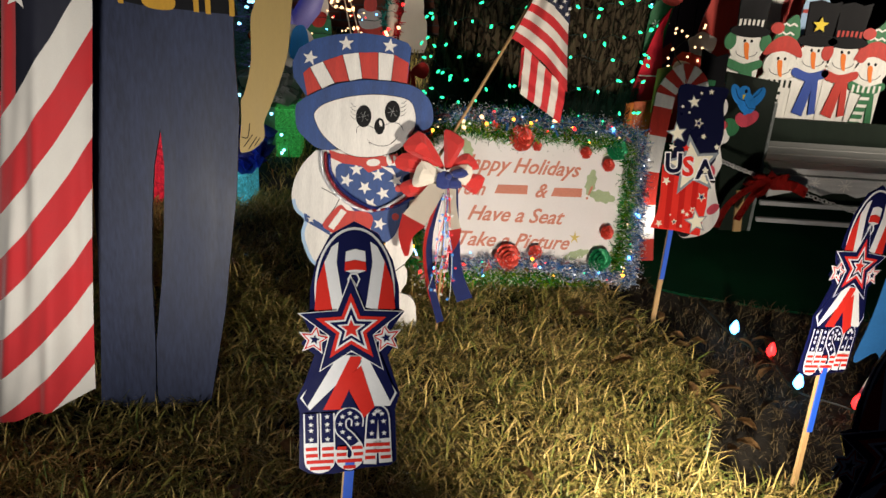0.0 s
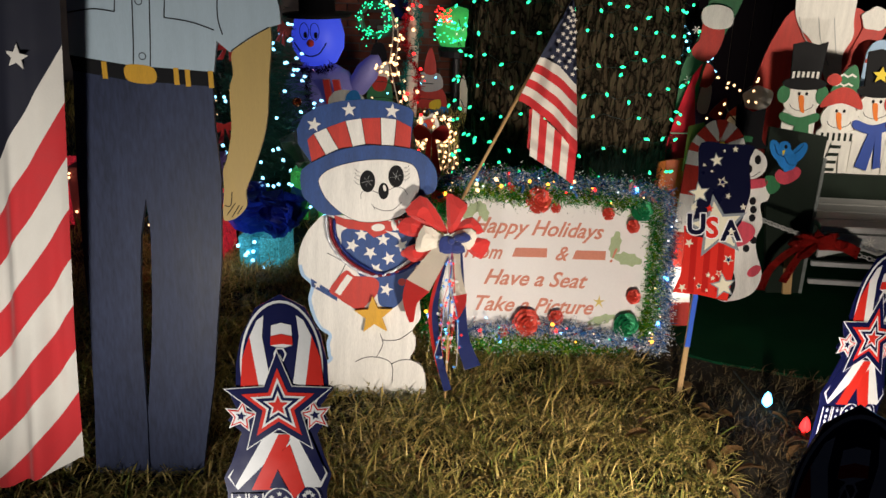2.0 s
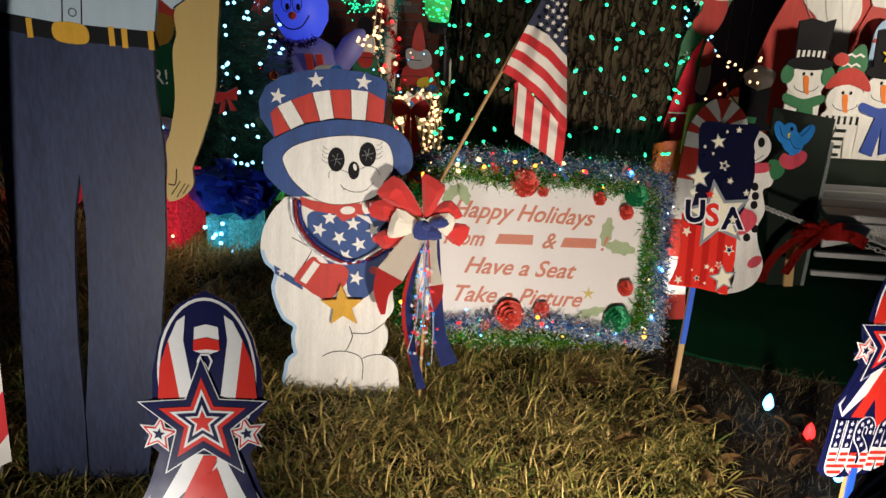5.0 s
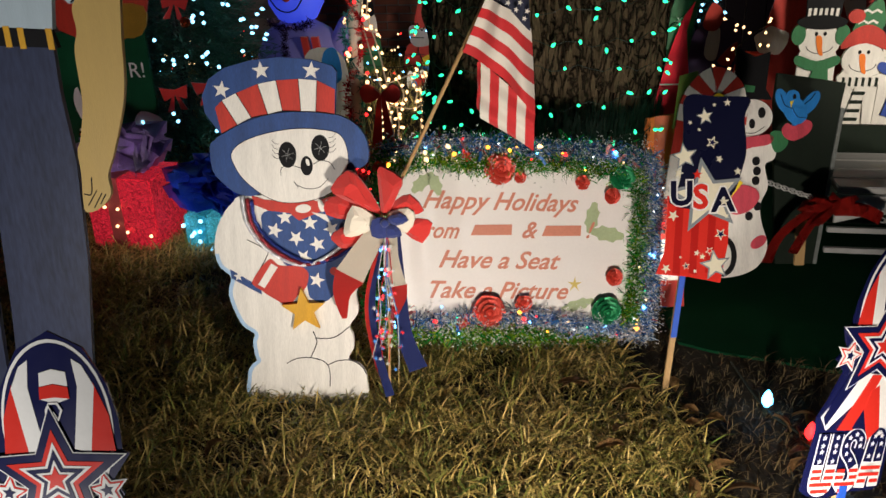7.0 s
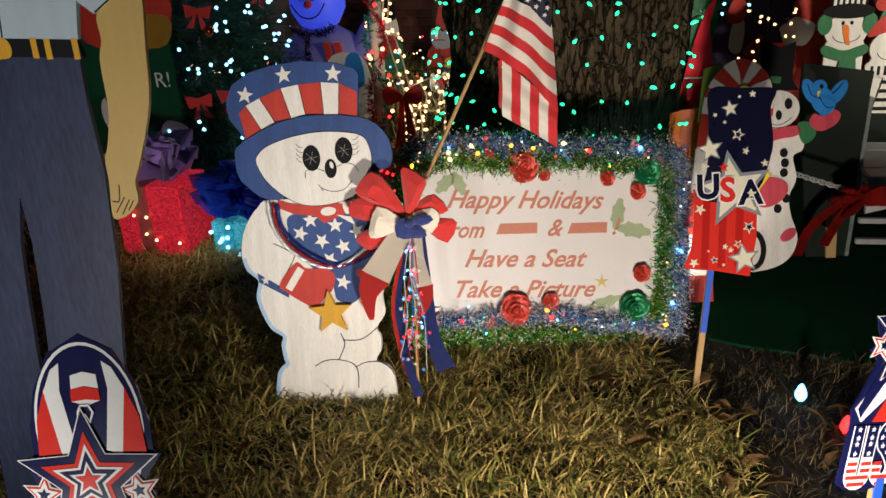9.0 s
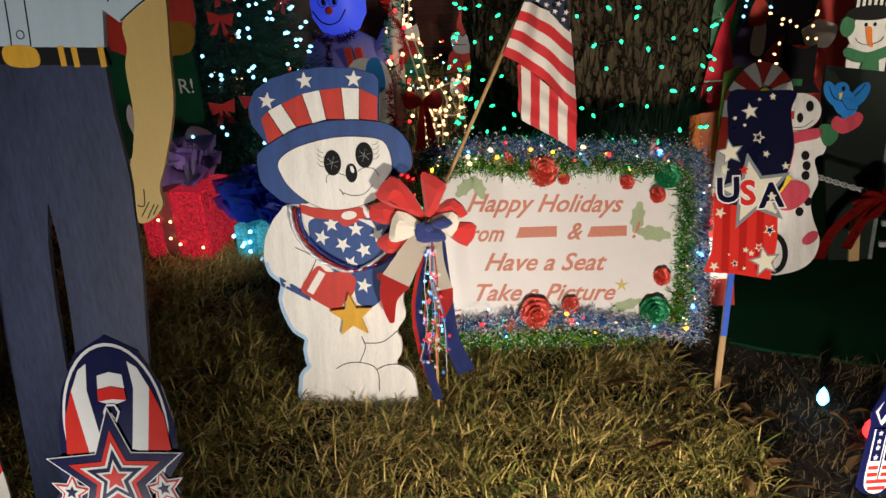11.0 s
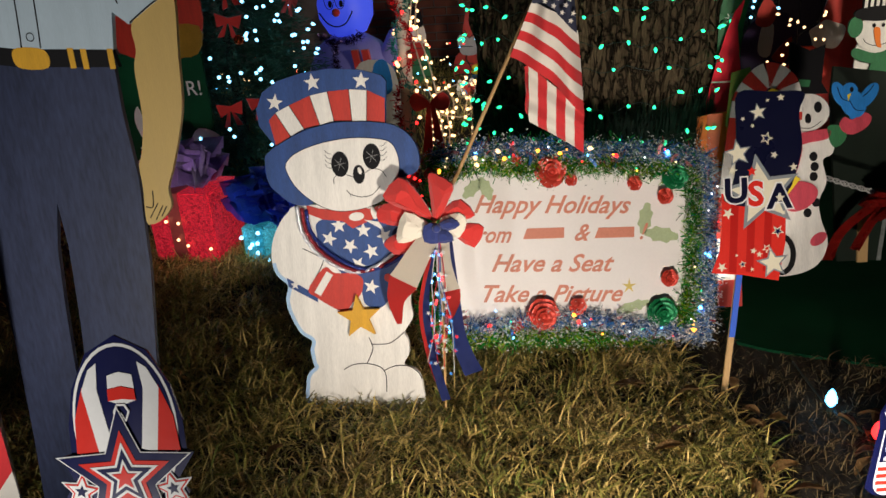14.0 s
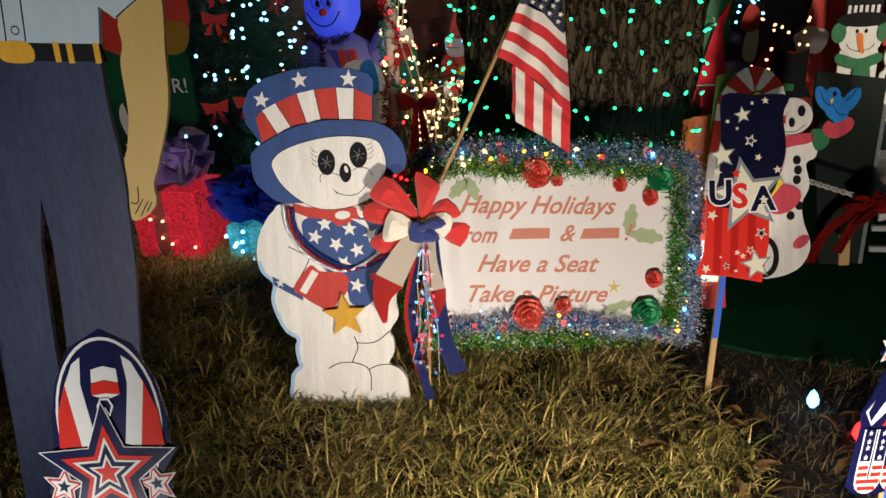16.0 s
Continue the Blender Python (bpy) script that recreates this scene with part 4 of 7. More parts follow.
for i in range(46):
    k = rng.randrange(len(EDGE) - 1)
    t = rng.random()
    u = EDGE[k][0] + (EDGE[k + 1][0] - EDGE[k][0]) * t + rng.gauss(0, 0.015)
    v = EDGE[k][1] + (EDGE[k + 1][1] - EDGE[k][1]) * t + rng.gauss(0, 0.015)
    if i < 26:
        part("foil_curl", cut([(0, 0), (0.012, 0.006), (0.03, 0.004), (0.034, -0.006), (0.016, -0.004), (0.002, -0.008)], 0.0, -0.002), PEPPER if i % 2 else TIN_BLUE, gar, m=Matrix.Translation((u, -0.045, v)) @ pose(0, 0, 0, rng.uniform(-40, 40), rng.uniform(0, 360), rng.uniform(-40, 40)))
    else:
        bulb((M_AMBER, M_RED, M_BLUE, M_WARM, M_AMBER)[i % 5], gar, (u, -0.04, v), (rng.gauss(0, 1), -1, rng.gauss(0, 1)))

# few are mini lights; most of these glowing specks imitate glints of the tinsel
for i in range(54):
    k = rng.randrange(len(EDGE) - 1)
    t = rng.random()
    u = EDGE[k][0] + (EDGE[k + 1][0] - EDGE[k][0]) * t + rng.gauss(0, 0.02)
    v = EDGE[k][1] + (EDGE[k + 1][1] - EDGE[k][1]) * t + rng.gauss(0, 0.02)
    bulb(M_GLINT[i % 6], gar, (u, -0.046, v), (rng.gauss(0, 1), -1, rng.gauss(0, 1)), "tiny_glow")

# ---- big bow on its stick ----
BOW = FIGURE @ pose(0.27, -0.05, 0.565)
bow = thing("ribbon_bow", BOW, "large felt bow with red, cream and navy loops and tails", "bow")


def strip(centre, width, thick=0.0012, turn_z=0.0):
    """A band of ribbon along a 3D line, its width lying mostly upright."""
    bm = bmesh.new()
    p = [Vector(c) for c in centre]
    rows = []
    for i, q in enumerate(p):
        dr = (p[min(i + 1, len(p) - 1)] - p[max(i - 1, 0)]).normalized()
        w = width(i / (len(p) - 1)) if callable(width) else width
        sd = dr.cross(Vector((0, 1, 0)))
        sd = (sd.normalized() if sd.length > 0.2 else Vector((0, 0, 1))) * w / 2
        sd.y += turn_z * w
        rows.append((bm.verts.new(q + sd), bm.verts.new(q - sd)))
    for a, b in zip(rows, rows[1:]):
        bm.faces.new((a[0], a[1], b[1], b[0]))
    bmesh.ops.solidify(bm, geom=list(bm.faces), thickness=thick)
    return bm


def petal(pts, lift, base, material, label):
    """A puffed loop of felt ribbon, raised in its middle."""
    bm = bmesh.new()
    q = curved(pts, True, 2)
    cx, cz = sum(p[0] for p in q) / len(q), sum(p[1] for p in q) / len(q)
    rings = []
    for k, h in ((1.0, 0.0), (0.985, 0.45), (0.5, 1.0)):
        rings.append([bm.verts.new((cx + (x - cx) * k, -base - lift * h * (1 + 0.3 * math.sin(40 * x)), cz + (z - cz) * k)) for x, z in q])
    for r0, r1 in zip(rings, rings[1:]):
        for i in range(len(q)):
            j = (i + 1) % len(q)
            bm.faces.new((r0[i], r0[j], r1[j], r1[i]))
    bm.faces.new(rings[-1])
    bm.faces.new(rings[0][::-1])
    bmesh.ops.recalc_face_normals(bm, faces=bm.faces)
    part("loop", bm, material, bow, label, smooth=False)


for q, h, b in (([(-0.15, 0.08), (-0.105, 0.129), (-0.066, 0.101), (-0.029, 0.047), (-0.016, 0.012), (-0.077, 0.036), (-0.124, 0.056)], 0.025, 0.01),
                ([(-0.167, 0.041), (-0.124, 0.06), (-0.069, 0.032), (-0.05, 0.005), (-0.103, -0.006), (-0.167, 0.006)], 0.02, 0.0),
                ([(-0.025, 0.131), (-0.009, 0.14), (0.041, 0.111), (0.032, 0.077), (0.002, 0.016), (-0.015, 0.02), (-0.02, 0.07)], 0.025, 0.015),
                ([(0.0, 0.02), (0.019, 0.05), (0.059, 0.069), (0.096, 0.026), (0.057, 0.015)], 0.022, 0.005),
                ([(0.02, -0.01), (0.04, -0.03), (0.092, -0.063), (0.118, -0.008), (0.08, 0.004)], 0.022, 0.0),
                ([(-0.154, -0.053), (-0.124, -0.029), (-0.055, -0.022), (-0.04, -0.045), (-0.11, -0.084), (-0.138, -0.076)], 0.02, 0.0)):
    petal(q, h, b, FELTRED, "red felt loop")
for q in ([(-0.111, -0.014), (-0.089, 0.04), (-0.038, 0.016), (-0.02, -0.011), (-0.072, -0.041), (-0.109, -0.045)], [(0.0, 0.0), (0.01, 0.024), (0.058, 0.038), (0.076, 0.011), (0.055, -0.03), (0.017, -0.015)]):
    petal(q, 0.02, 0.025, FELTWHITE, "cream felt loop")
for q in ([(-0.035, 0.005), (0.0, 0.012), (0.005, -0.02), (0.0, -0.042), (-0.036, -0.038)], [(0.0, 0.008), (0.038, 0.027), (0.061, 0.008), (0.029, -0.007)], [(0.0, -0.01), (0.029, -0.007), (0.043, -0.034), (0.0, -0.04)]):
    petal(q, 0.014, 0.045, FELTNAVY, "navy felt loop")
bm = bmesh.new()
bmesh.ops.create_icosphere(bm, subdivisions=2, radius=0.012)
part("knot", bm, FELTNAVY, bow, "navy knot", Matrix.Translation((0, -0.055, 0)), True)


def tail(pts, w0, w1, material, label):
    part("tail", strip(curved(pts, False, 8), lambda t: w0 + (w1 - w0) * t), material, bow, label)


tail([(-0.01, -0.02, -0.01), (-0.05, -0.035, -0.07), (-0.10, -0.035, -0.155)], 0.04, 0.082, FELTWHITE, "cream tail")
tail([(-0.10, -0.036, -0.152), (-0.122, -0.03, -0.205), (-0.116, -0.03, -0.275)], 0.086, 0.012, FELTRED, "red tail end")
tail([(0.01, -0.02, -0.01), (0.012, -0.03, -0.1), (0.028, -0.025, -0.18)], 0.03, 0.052, FELTWHITE, "cream tail")
tail([(0.028, -0.026, -0.178), (0.034, -0.02, -0.21), (0.022, -0.02, -0.257)], 0.056, 0.014, FELTRED, "red tail end")
tail([(0.02, -0.01, -0.02), (0.035, -0.015, -0.2), (0.048, -0.02, -0.32), (0.085, -0.02, -0.415)], 0.02, 0.055, FELTNAVY, "navy tail")
tail([(-0.01, -0.01, -0.02), (-0.045, -0.01, -0.2), (-0.03, -0.02, -0.36), (0.010, -0.04, -0.49)], 0.02, 0.026, FELTNAVY, "navy tail")
tail([(-0.01, -0.012, -0.02), (-0.058, -0.012, -0.22), (-0.042, -0.02, -0.36), (-0.012, -0.03, -0.45)], 0.01, 0.012, FELTRED, "narrow red tail")
for i in range(9):
    x = rng.uniform(-0.03, 0.05)
    p = [(0, -0.03, -0.02)] + [(x * k / 3 + rng.uniform(-0.012, 0.012), -0.04, -0.02 - (0.10 + rng.uniform(0, 0.03)) * k) for k in (1, 2, 3)]
    bm = bmesh.new()
    tube(bm, curved(p, False, 6), 0.0012, 5)
    part("wire_spray", bm, (TIN_RED, SILVER, TIN_BLUE)[i % 3], bow, "thin foil wire")
    for q in curved(p, False, 4)[2::2]:
        part("foil_star", cut(star(0, 0, 0.007, 0.4, rng.uniform(0, 70)), 0.0, -0.0008), (TIN_RED, SILVER, TIN_BLUE)[(i + 1) % 3], bow, m=Matrix.Translation((q[0] + rng.uniform(-0.01, 0.01), -0.046, q[2])))
bm = bmesh.new()
tube(bm, [(0.0, 0.005, -0.55), (0.0, 0.0, 0.0)], 0.004, 6)
part("stick", bm, WOOD, bow, "wooden stick")

# ---- stick flag ----
flag = thing("stick_flag", pose(0, 0, 0), "small stars and stripes flag drooping from wooden stick", "flag")
bm = bmesh.new()
tube(bm, [(-0.26, 2.40, 0.0), (0.068, 2.455, 0.619), (0.378, 2.46, 1.245)], 0.0055, 8)
part("stick", bm, WOOD, flag, "thin wooden stick", smooth=True)
bm = bmesh.new()
lathe(bm, [(0.004, 0), (0.010, 0.008), (0.011, 0.02), (0.005, 0.03), (0.001, 0.04)], 10)
part("finial", bm, mat("brass", (0.6, 0.4, 0.1), 0.25, metal=1.0, bump=0), flag, "gilt tip", Matrix.Translation((0.378, 2.46, 1.24)), True)


def cloth(l0, l1, r0, r1, a0, a1, sag, wave, y, n=3, k=18):
    """A strip of hanging cloth between the lines l0-l1 and r0-r1."""
    bm = bmesh.new()
    vs = []
    for i in range(n + 1):
        s = a0 + (a1 - a0) * i / n
        l, r = Vector(l0).lerp(Vector(l1), s), Vector(r0).lerp(Vector(r1), s)
        row = []
        for j in range(k + 1):
            t = j / k
            p = l.lerp(r, t)
            row.append(bm.verts.new((p.x, y + wave * math.sin(5.5 * t + 3 * s) * t + 0.4 * wave * math.sin(13 * t), p.y + sag * math.sin(math.pi * t))))
        vs.append(row)
    for i in range(n):
        for j in range(k):
            bm.faces.new((vs[i][j], vs[i][j + 1], vs[i + 1][j + 1], vs[i + 1][j]))
    return bm


for i in range(6):
    part("stripe", cloth((0.227, 0.931), (0.288, 1.064), (0.418, 0.775), (0.402, 0.985), i / 6, (i + 1) / 6, 0.016, 0.022, 2.445), CLOTHRED if i % 2 == 0 else CLOTHWHITE, flag, "red stripe" if i % 2 == 0 else "white stripe", smooth=True)
    part("folded_stripe", cloth((0.272, 0.905), (0.416, 0.78), (0.270, 0.755), (0.412, 0.658), i / 6, (i + 1) / 6, 0.0, 0.016, 2.462), CLOTHRED if i % 2 else CLOTHWHITE, flag, "folded stripe", smooth=True)
part("folded_stripe", cloth((0.262, 0.90), (0.272, 0.905), (0.262, 0.78), (0.270, 0.755), 0, 1, 0.0, 0.016, 2.462), CLOTHRED, flag, smooth=True)
part("blue_field", cloth((0.288, 1.064), (0.374, 1.236), (0.402, 0.985), (0.386, 1.19), 0, 1, 0.012, 0.018, 2.445, 12, 10), mat("flag_blue", (0.022, 0.028, 0.06), 0.8, bump=0.1), flag, "navy field", smooth=True)
for i in range(7):
    for j in range(4):
        s, t = 0.1 + 0.13 * i, 0.28 + 0.2 * j + (0.08 if i % 2 else 0)
        p = Vector((0.288, 1.064)).lerp(Vector((0.374, 1.236)), s).lerp(Vector((0.402, 0.985)).lerp(Vector((0.386, 1.19)), s), t)
        part("star", cut(star(0, 0, 0.0075, 0.42, 20), 0.0, -0.001), CLOTHWHITE, flag, m=Matrix.Translation((p.x, 2.418, p.y + 0.012 * math.sin(math.pi * t))))

# ---- wavy stake sign ----
WV = board(0.8, 2.33, 0, 10, 17)
wv = thing("lawn_stake", WV, "wavy red and navy starred yard sign on painted wooden stake", "lawn stake")
W_BLUE = [(0.055, 0.825), (0.14, 0.822), (0.225, 0.815), (0.212, 0.765), (0.218, 0.685), (0.21, 0.635), (0.175, 0.55), (0.09, 0.52), (0.01, 0.54), (0.035, 0.585), (0.045, 0.645), (0.048, 0.74)]
W_RED = [(0.005, 0.56), (0.09, 0.545), (0.175, 0.55), (0.172, 0.48), (0.17, 0.42), (0.15, 0.315), (0.06, 0.335), (-0.028, 0.345), (-0.005, 0.40), (0.002, 0.46)]
part("lower_panel", cut(W_RED, 0.002, -0.002), PRED, wv, "red lower panel")
for u in (0.03, 0.075, 0.12):
    part("panel_stripe", cut([(u, 0.545), (u + 0.02, 0.545), (u + 0.008, 0.34), (u - 0.012, 0.345)], 0.0026, 0.001), PDRED, wv, "darker red stripe")
part("upper_panel", cut(W_BLUE, 0.003, -0.002, True, 4), PNIGHT, wv, "navy upper panel")
for u, v, r, c in ((0.05, 0.665, 0.034, PGREY), (0.105, 0.77, 0.022, PGREY), (0.11, 0.555, 0.096, PGREY), (0.135, 0.365, 0.040, PGREY)):
    part("star_shadow", cut(star(u, v, r * 1.12, 0.45, -8), 0.0036, 0.002), c, wv, "grey star edge")
    part("printed_star", cut(star(u, v, r * 0.88, 0.45, -8), 0.0042, 0.003), PCREAM, wv, "cream star")
for i, (u, v, r) in enumerate(((0.165, 0.805, 0.011), (0.145, 0.655, 0.011), (0.09, 0.735, 0.006), (0.195, 0.62, 0.012), (0.125, 0.70, 0.018), (0.065, 0.755, 0.007), (0.13, 0.80, 0.006), (0.035, 0.62, 0.014), (0.0, 0.36, 0.014), (0.055, 0.365, 0.011), (0.085, 0.40, 0.009), (0.12, 0.405, 0.013), (0.08, 0.35, 0.006), (0.04, 0.39, 0.004), (0.15, 0.45, 0.018), (0.165, 0.50, 0.008), (0.1, 0.39, 0.009), (0.02, 0.505, 0.016))):
    part("small_star", cut(star(u, v, r, 0.42, 23 * i), 0.0038, 0.002), PCREAM, wv, "small cream star")
    if i in (4, 14, 9, 11):
        part("star_centre", cut(star(u, v, r * 0.62, 0.42, 23 * i), 0.0044, 0.003), PNAVY if v > 0.44 or i == 9 else PRED, wv)
part("red_star", cut(star(0.085, 0.615, 0.014, 0.42), 0.0050, 0.003), PRED, wv)
for txt, u, v, c in (("U", 0.010, 0.535, PNIGHT), ("S", 0.073, 0.524, PRED), ("A", 0.125, 0.514, PNIGHT)):
    letters(txt, 0.090, PWHITE, wv, Matrix.Translation((u, -0.0052, v)), 0.0070, name="letter_rim")
    letters(txt, 0.090, c, wv, Matrix.Translation((u, -0.0064, v)), 0.0030, name="letter", label="bold printed letter")
part("letter_star", cut(star(0.157, 0.54, 0.014), 0.0078, 0.006), PCREAM, wv)
for name, a, b, c, o in (("stake", (0.056, 0.40), (-0.005, -0.02), WOOD, -0.003), ("stake_paint", (0.056, 0.40), (0.022, 0.165), STAKEBLUE, 0.0015)):
    part(name, cut([(a[0] - 0.008, a[1]), (a[0] + 0.008, a[1]), (b[0] + 0.008, b[1]), (b[0] - 0.008, b[1])], o, o - 0.009 if o < 0 else -0.003), c, wv, "bare wooden stake" if o < 0 else "blue painted upper stake")

# ---- tree trunk with its light strings ----
trunk = thing("tree", pose(0.4, 3.42, 0), "thick old tree trunk wrapped with strings of teal lights", "tree")
bm = bmesh.new()
rows = []
for i in range(111):
    z = i * 0.02
    rr = 0.395 + 0.10 * math.exp(-z * 5)
    rows.append([])
    for k in range(260):
        a = 2 * math.pi * k / 260
        q = Vector((math.cos(a), math.sin(a), 0))
        furrow = abs(noise.noise(Vector((q.x * 11, q.y * 11, z * 1.6)))) * 0.06 + 0.03 * abs(noise.noise(Vector((q.x * 26, q.y * 26, z * 5)))) + 0.008 * noise.noise(Vector((q.x * 50, q.y * 50, z * 22)))
        rows[-1].append(bm.verts.new(q * (rr + furrow) + Vector((0, 0, z))))
for r0, r1 in zip(rows, rows[1:]):
    for k in range(260):
        bm.faces.new((r0[k], r0[(k + 1) % 260], r1[(k + 1) % 260], r1[k]))
part("trunk", bm, BARK, trunk, "furrowed grey brown bark", smooth=True)
# plates of bark that stand proud
r2 = random.Random(8)
plate_meshes = []
for s in range(6):
    bm = bmesh.new()
    w, h = r2.uniform(0.005, 0.011), r2.uniform(0.035, 0.085)
    pts = [(r2.uniform(0.8, 1.1) * w * math.cos(t), r2.uniform(0.8, 1.1) * h * math.sin(t)) for t in (2 * math.pi * i / 9 for i in range(9))]
    slab(bm, pts, 0.016, -0.02)
    bmesh.ops.bevel(bm, geom=[e for e in bm.edges if all(v.co.y < -0.015 for v in e.verts)], offset=0.004, segments=1, affect="EDGES")
    me = bpy.data.meshes.new("bark_plate")
    bm.to_mesh(me)
    bm.free()
    me.materials.append(BARK)
    plate_meshes.append(me)
for i in range(290):
    a, z = radians(r2.uniform(180, 360)), r2.uniform(0.45, 1.35)
    ob = new("bark_plate", plate_meshes[i % 6])
    ob.parent = trunk
    rr = 0.415 + 0.10 * math.exp(-z * 5)
    ob.matrix_basis = Matrix.Translation((rr * math.cos(a), rr * math.sin(a), z)) @ pose(0, 0, 0, r2.uniform(-4, 4), r2.uniform(-10, 10), math.degrees(a) + 90)

skirt = thing("tree_skirt", pose(0.4, 3.42, 0), "dark green artificial fringe wrapped round the lower trunk", "tree skirt")
bm = bmesh.new()
tube(bm, [(0, 0, 0.0), (0, 0, 0.55)], 0.445, 48, 0.99)
part("backing", bm, mat("black_green_backing", (0.004, 0.010, 0.007), 0.9, spec=0.05), skirt, "near black backing")
verts, faces = [], []
for i in range(15000):
    a, z = radians(r2.uniform(170, 370)), r2.uniform(0.05, 0.60)
    r = 0.452 + r2.uniform(0, 0.016)
    l, w = r2.uniform(0.04, 0.09), r2.uniform(0.0012, 0.0028)
    da, out = r2.gauss(0, 0.02), r2.uniform(0.0, 0.018)
    n = len(verts)
    for rr, aa, zz in ((r, a - w / r, z), (r, a + w / r, z), (r + out, a + da, z + l)):
        verts.append((rr * math.cos(aa), rr * math.sin(aa), zz))
    faces.append((n, n + 1, n + 2))
me = bpy.data.meshes.new("fringe")
me.from_pydata(verts, [], faces)
me.materials.append(mat("dark_green_fringe", (0.006, 0.024, 0.014), 0.7, spec=0.15, bump=0, island=0.6))
fr = new("fringe", me)
fr.parent = skirt
tagged(fr, "dark green plastic blades", kind="stuff")

lights = thing("light_string", pose(0.4, 3.42, 0), "teal fairy lights on dark wire wound round the trunk", "string lights")
for k, z0 in enumerate((0.43, 0.55, 0.66, 0.77, 0.87, 0.97, 1.07, 1.17, 1.27, 1.37)):
    path = []
    for i in range(33):
        a = radians(186 + 166 * i / 32)
        path.append(Vector((0.475 * math.cos(a), 0.475 * math.sin(a), z0 + 0.014 * math.sin(3 * a + 2 * k) + 0.012 * math.sin(i * 1.9 + k))))
    bm = bmesh.new()
    tube(bm, path, 0.0016, 5)
    part("wire", bm, WIRE, lights, "dark green wire")
    for i in range(1 + k % 2, 32, 2):
        if r2.random() < 0.1:
            continue
        p = path[i] + Vector((0, 0, r2.uniform(-0.016, 0.012)))
        n = Vector((p.x, p.y, 0)).normalized()
        bulb(M_TEAL, lights, p + n * 0.012, n + Vector((r2.gauss(0, 0.6), r2.gauss(0, 0.4), r2.gauss(0, 0.7))))
        if r2.random() < 0.2:
            bulb(M_TEAL, lights, p + n * 0.010 + Vector((r2.uniform(-0.03, 0.03), 0, r2.uniform(-0.025, 0.02))), n + Vector((r2.gauss(0, 0.6), 0, r2.gauss(0, 0.7))))

# ---- lawn bulbs along the turf edge ----
for (x, y), me, r, c in (((1.055, 2.265), B_BLUE, 0.015, "blue white"), ((1.135, 2.13), B_RED, 0.015, "red"), ((1.16, 1.95), B_BLUE, 0.015, "blue white"), ((1.30, 1.86), B_RED, 0.015, "red"), ((1.42, 1.66), B_BLUE, 0.015, "blue white")):
    ob = thing("lawn_bulb", pose(x, y, 0), c + " glowing faceted bulb on short lawn stake", "light bulb", "lawn bulbs")
    bm = bmesh.new()
    lathe(bm, [(0.006, 0.028), (r, 0.042), (r * 0.98, 0.052), (r * 0.6, 0.070), (0.002, 0.080)], 14)
    part("lens", bm, me, ob, "faceted glowing lens")
    bm = bmesh.new()
    lathe(bm, [(0.003, -0.03), (0.004, 0.0), (0.009, 0.012), (0.009, 0.03)], 10)
    part("socket", bm, WIRE, ob, "green socket and spike")
cord = thing("extension_lead", pose(0, 0, 0), "green electric cord lying between lawn bulbs", "cord")
bm = bmesh.new()
tube(bm, curved([(1.0, 2.5, 0.018), (1.055, 2.265, 0.02), (1.135, 2.13, 0.02), (1.16, 1.95, 0.02), (1.30, 1.86, 0.02), (1.42, 1.66, 0.02), (1.6, 1.4, 0.02)], False, 8), 0.0035, 6)
part("wire", bm, WIRE, cord)

# blue ribbon banner beside the leaning stake
rib = thing("ribbon_banner", pose(1.36, 1.92, 0), "blue, red and white cloth banner on a thin stick", "banner")
part("blue_panel", cut(curved([(-0.03, 0.62), (0.10, 0.62), (0.06, 0.40), (0.02, 0.16), (-0.02, 0.19), (-0.075, 0.155), (-0.06, 0.3)], True, 5), 0.004, 0.0), mat("bright_blue_cloth", (0.02, 0.16, 0.42), 0.7, vary=0.12, bump=0.2), rib, "bright blue cloth")
part("white_panel", cut([(0.05, 0.5), (0.2, 0.6), (0.2, 0.0), (-0.03, 0.04), (0.01, 0.2)], 0.0, -0.002), CLOTHWHITE, rib, "white cloth")
part("red_panel", cut([(0.06, 0.36), (0.2, 0.40), (0.2, 0.2), (0.03, 0.16)], 0.003, 0.0), CLOTHRED, rib, "red stripe")
bm = bmesh.new()
tube(bm, [(0.1, 0.004, 0.0), (0.1, 0.004, 0.66)], 0.005, 6)
part("stick", bm, WOOD, rib)

# ---- candy cane board with a small snow figure and bird ----
S2 = board(0.95, 2.87, 0, 10, 18)
cane = thing("lawn_cutout", S2, "red and white striped candy cane cut-out board", "lawn cutout")
PATHC = curved([(-0.09, 0.0), (-0.085, 0.3), (-0.035, 0.62), (-0.01, 0.70), (0.05, 0.755), (0.105, 0.725), (0.118, 0.66), (0.115, 0.60)], False, 10)
for i in range(len(PATHC) - 1):
    if i % 4 == 0:
        seg = PATHC[i:i + 5]
        red = (i // 4) % 2 == 0
        bm = bmesh.new()
        stroke(bm, seg, 0.078, 0.004, -0.006)
        part("cane_stripe", bm, RED if red else WHITE, cane, "red stripe" if red else "white stripe")
part("bow", cut(curved([(0.03, 0.675), (0.06, 0.71), (0.09, 0.69), (0.07, 0.66)], True, 4), 0.006, 0.004), YELLOW, cane, "yellow bow")
part("green_backing", cut([(-0.085, 0.60), (-0.06, 0.77), (0.0, 0.785), (0.01, 0.6)], -0.007, -0.010), mat("lime_paint", (0.16, 0.24, 0.04), 0.6), cane, "lime green backing")

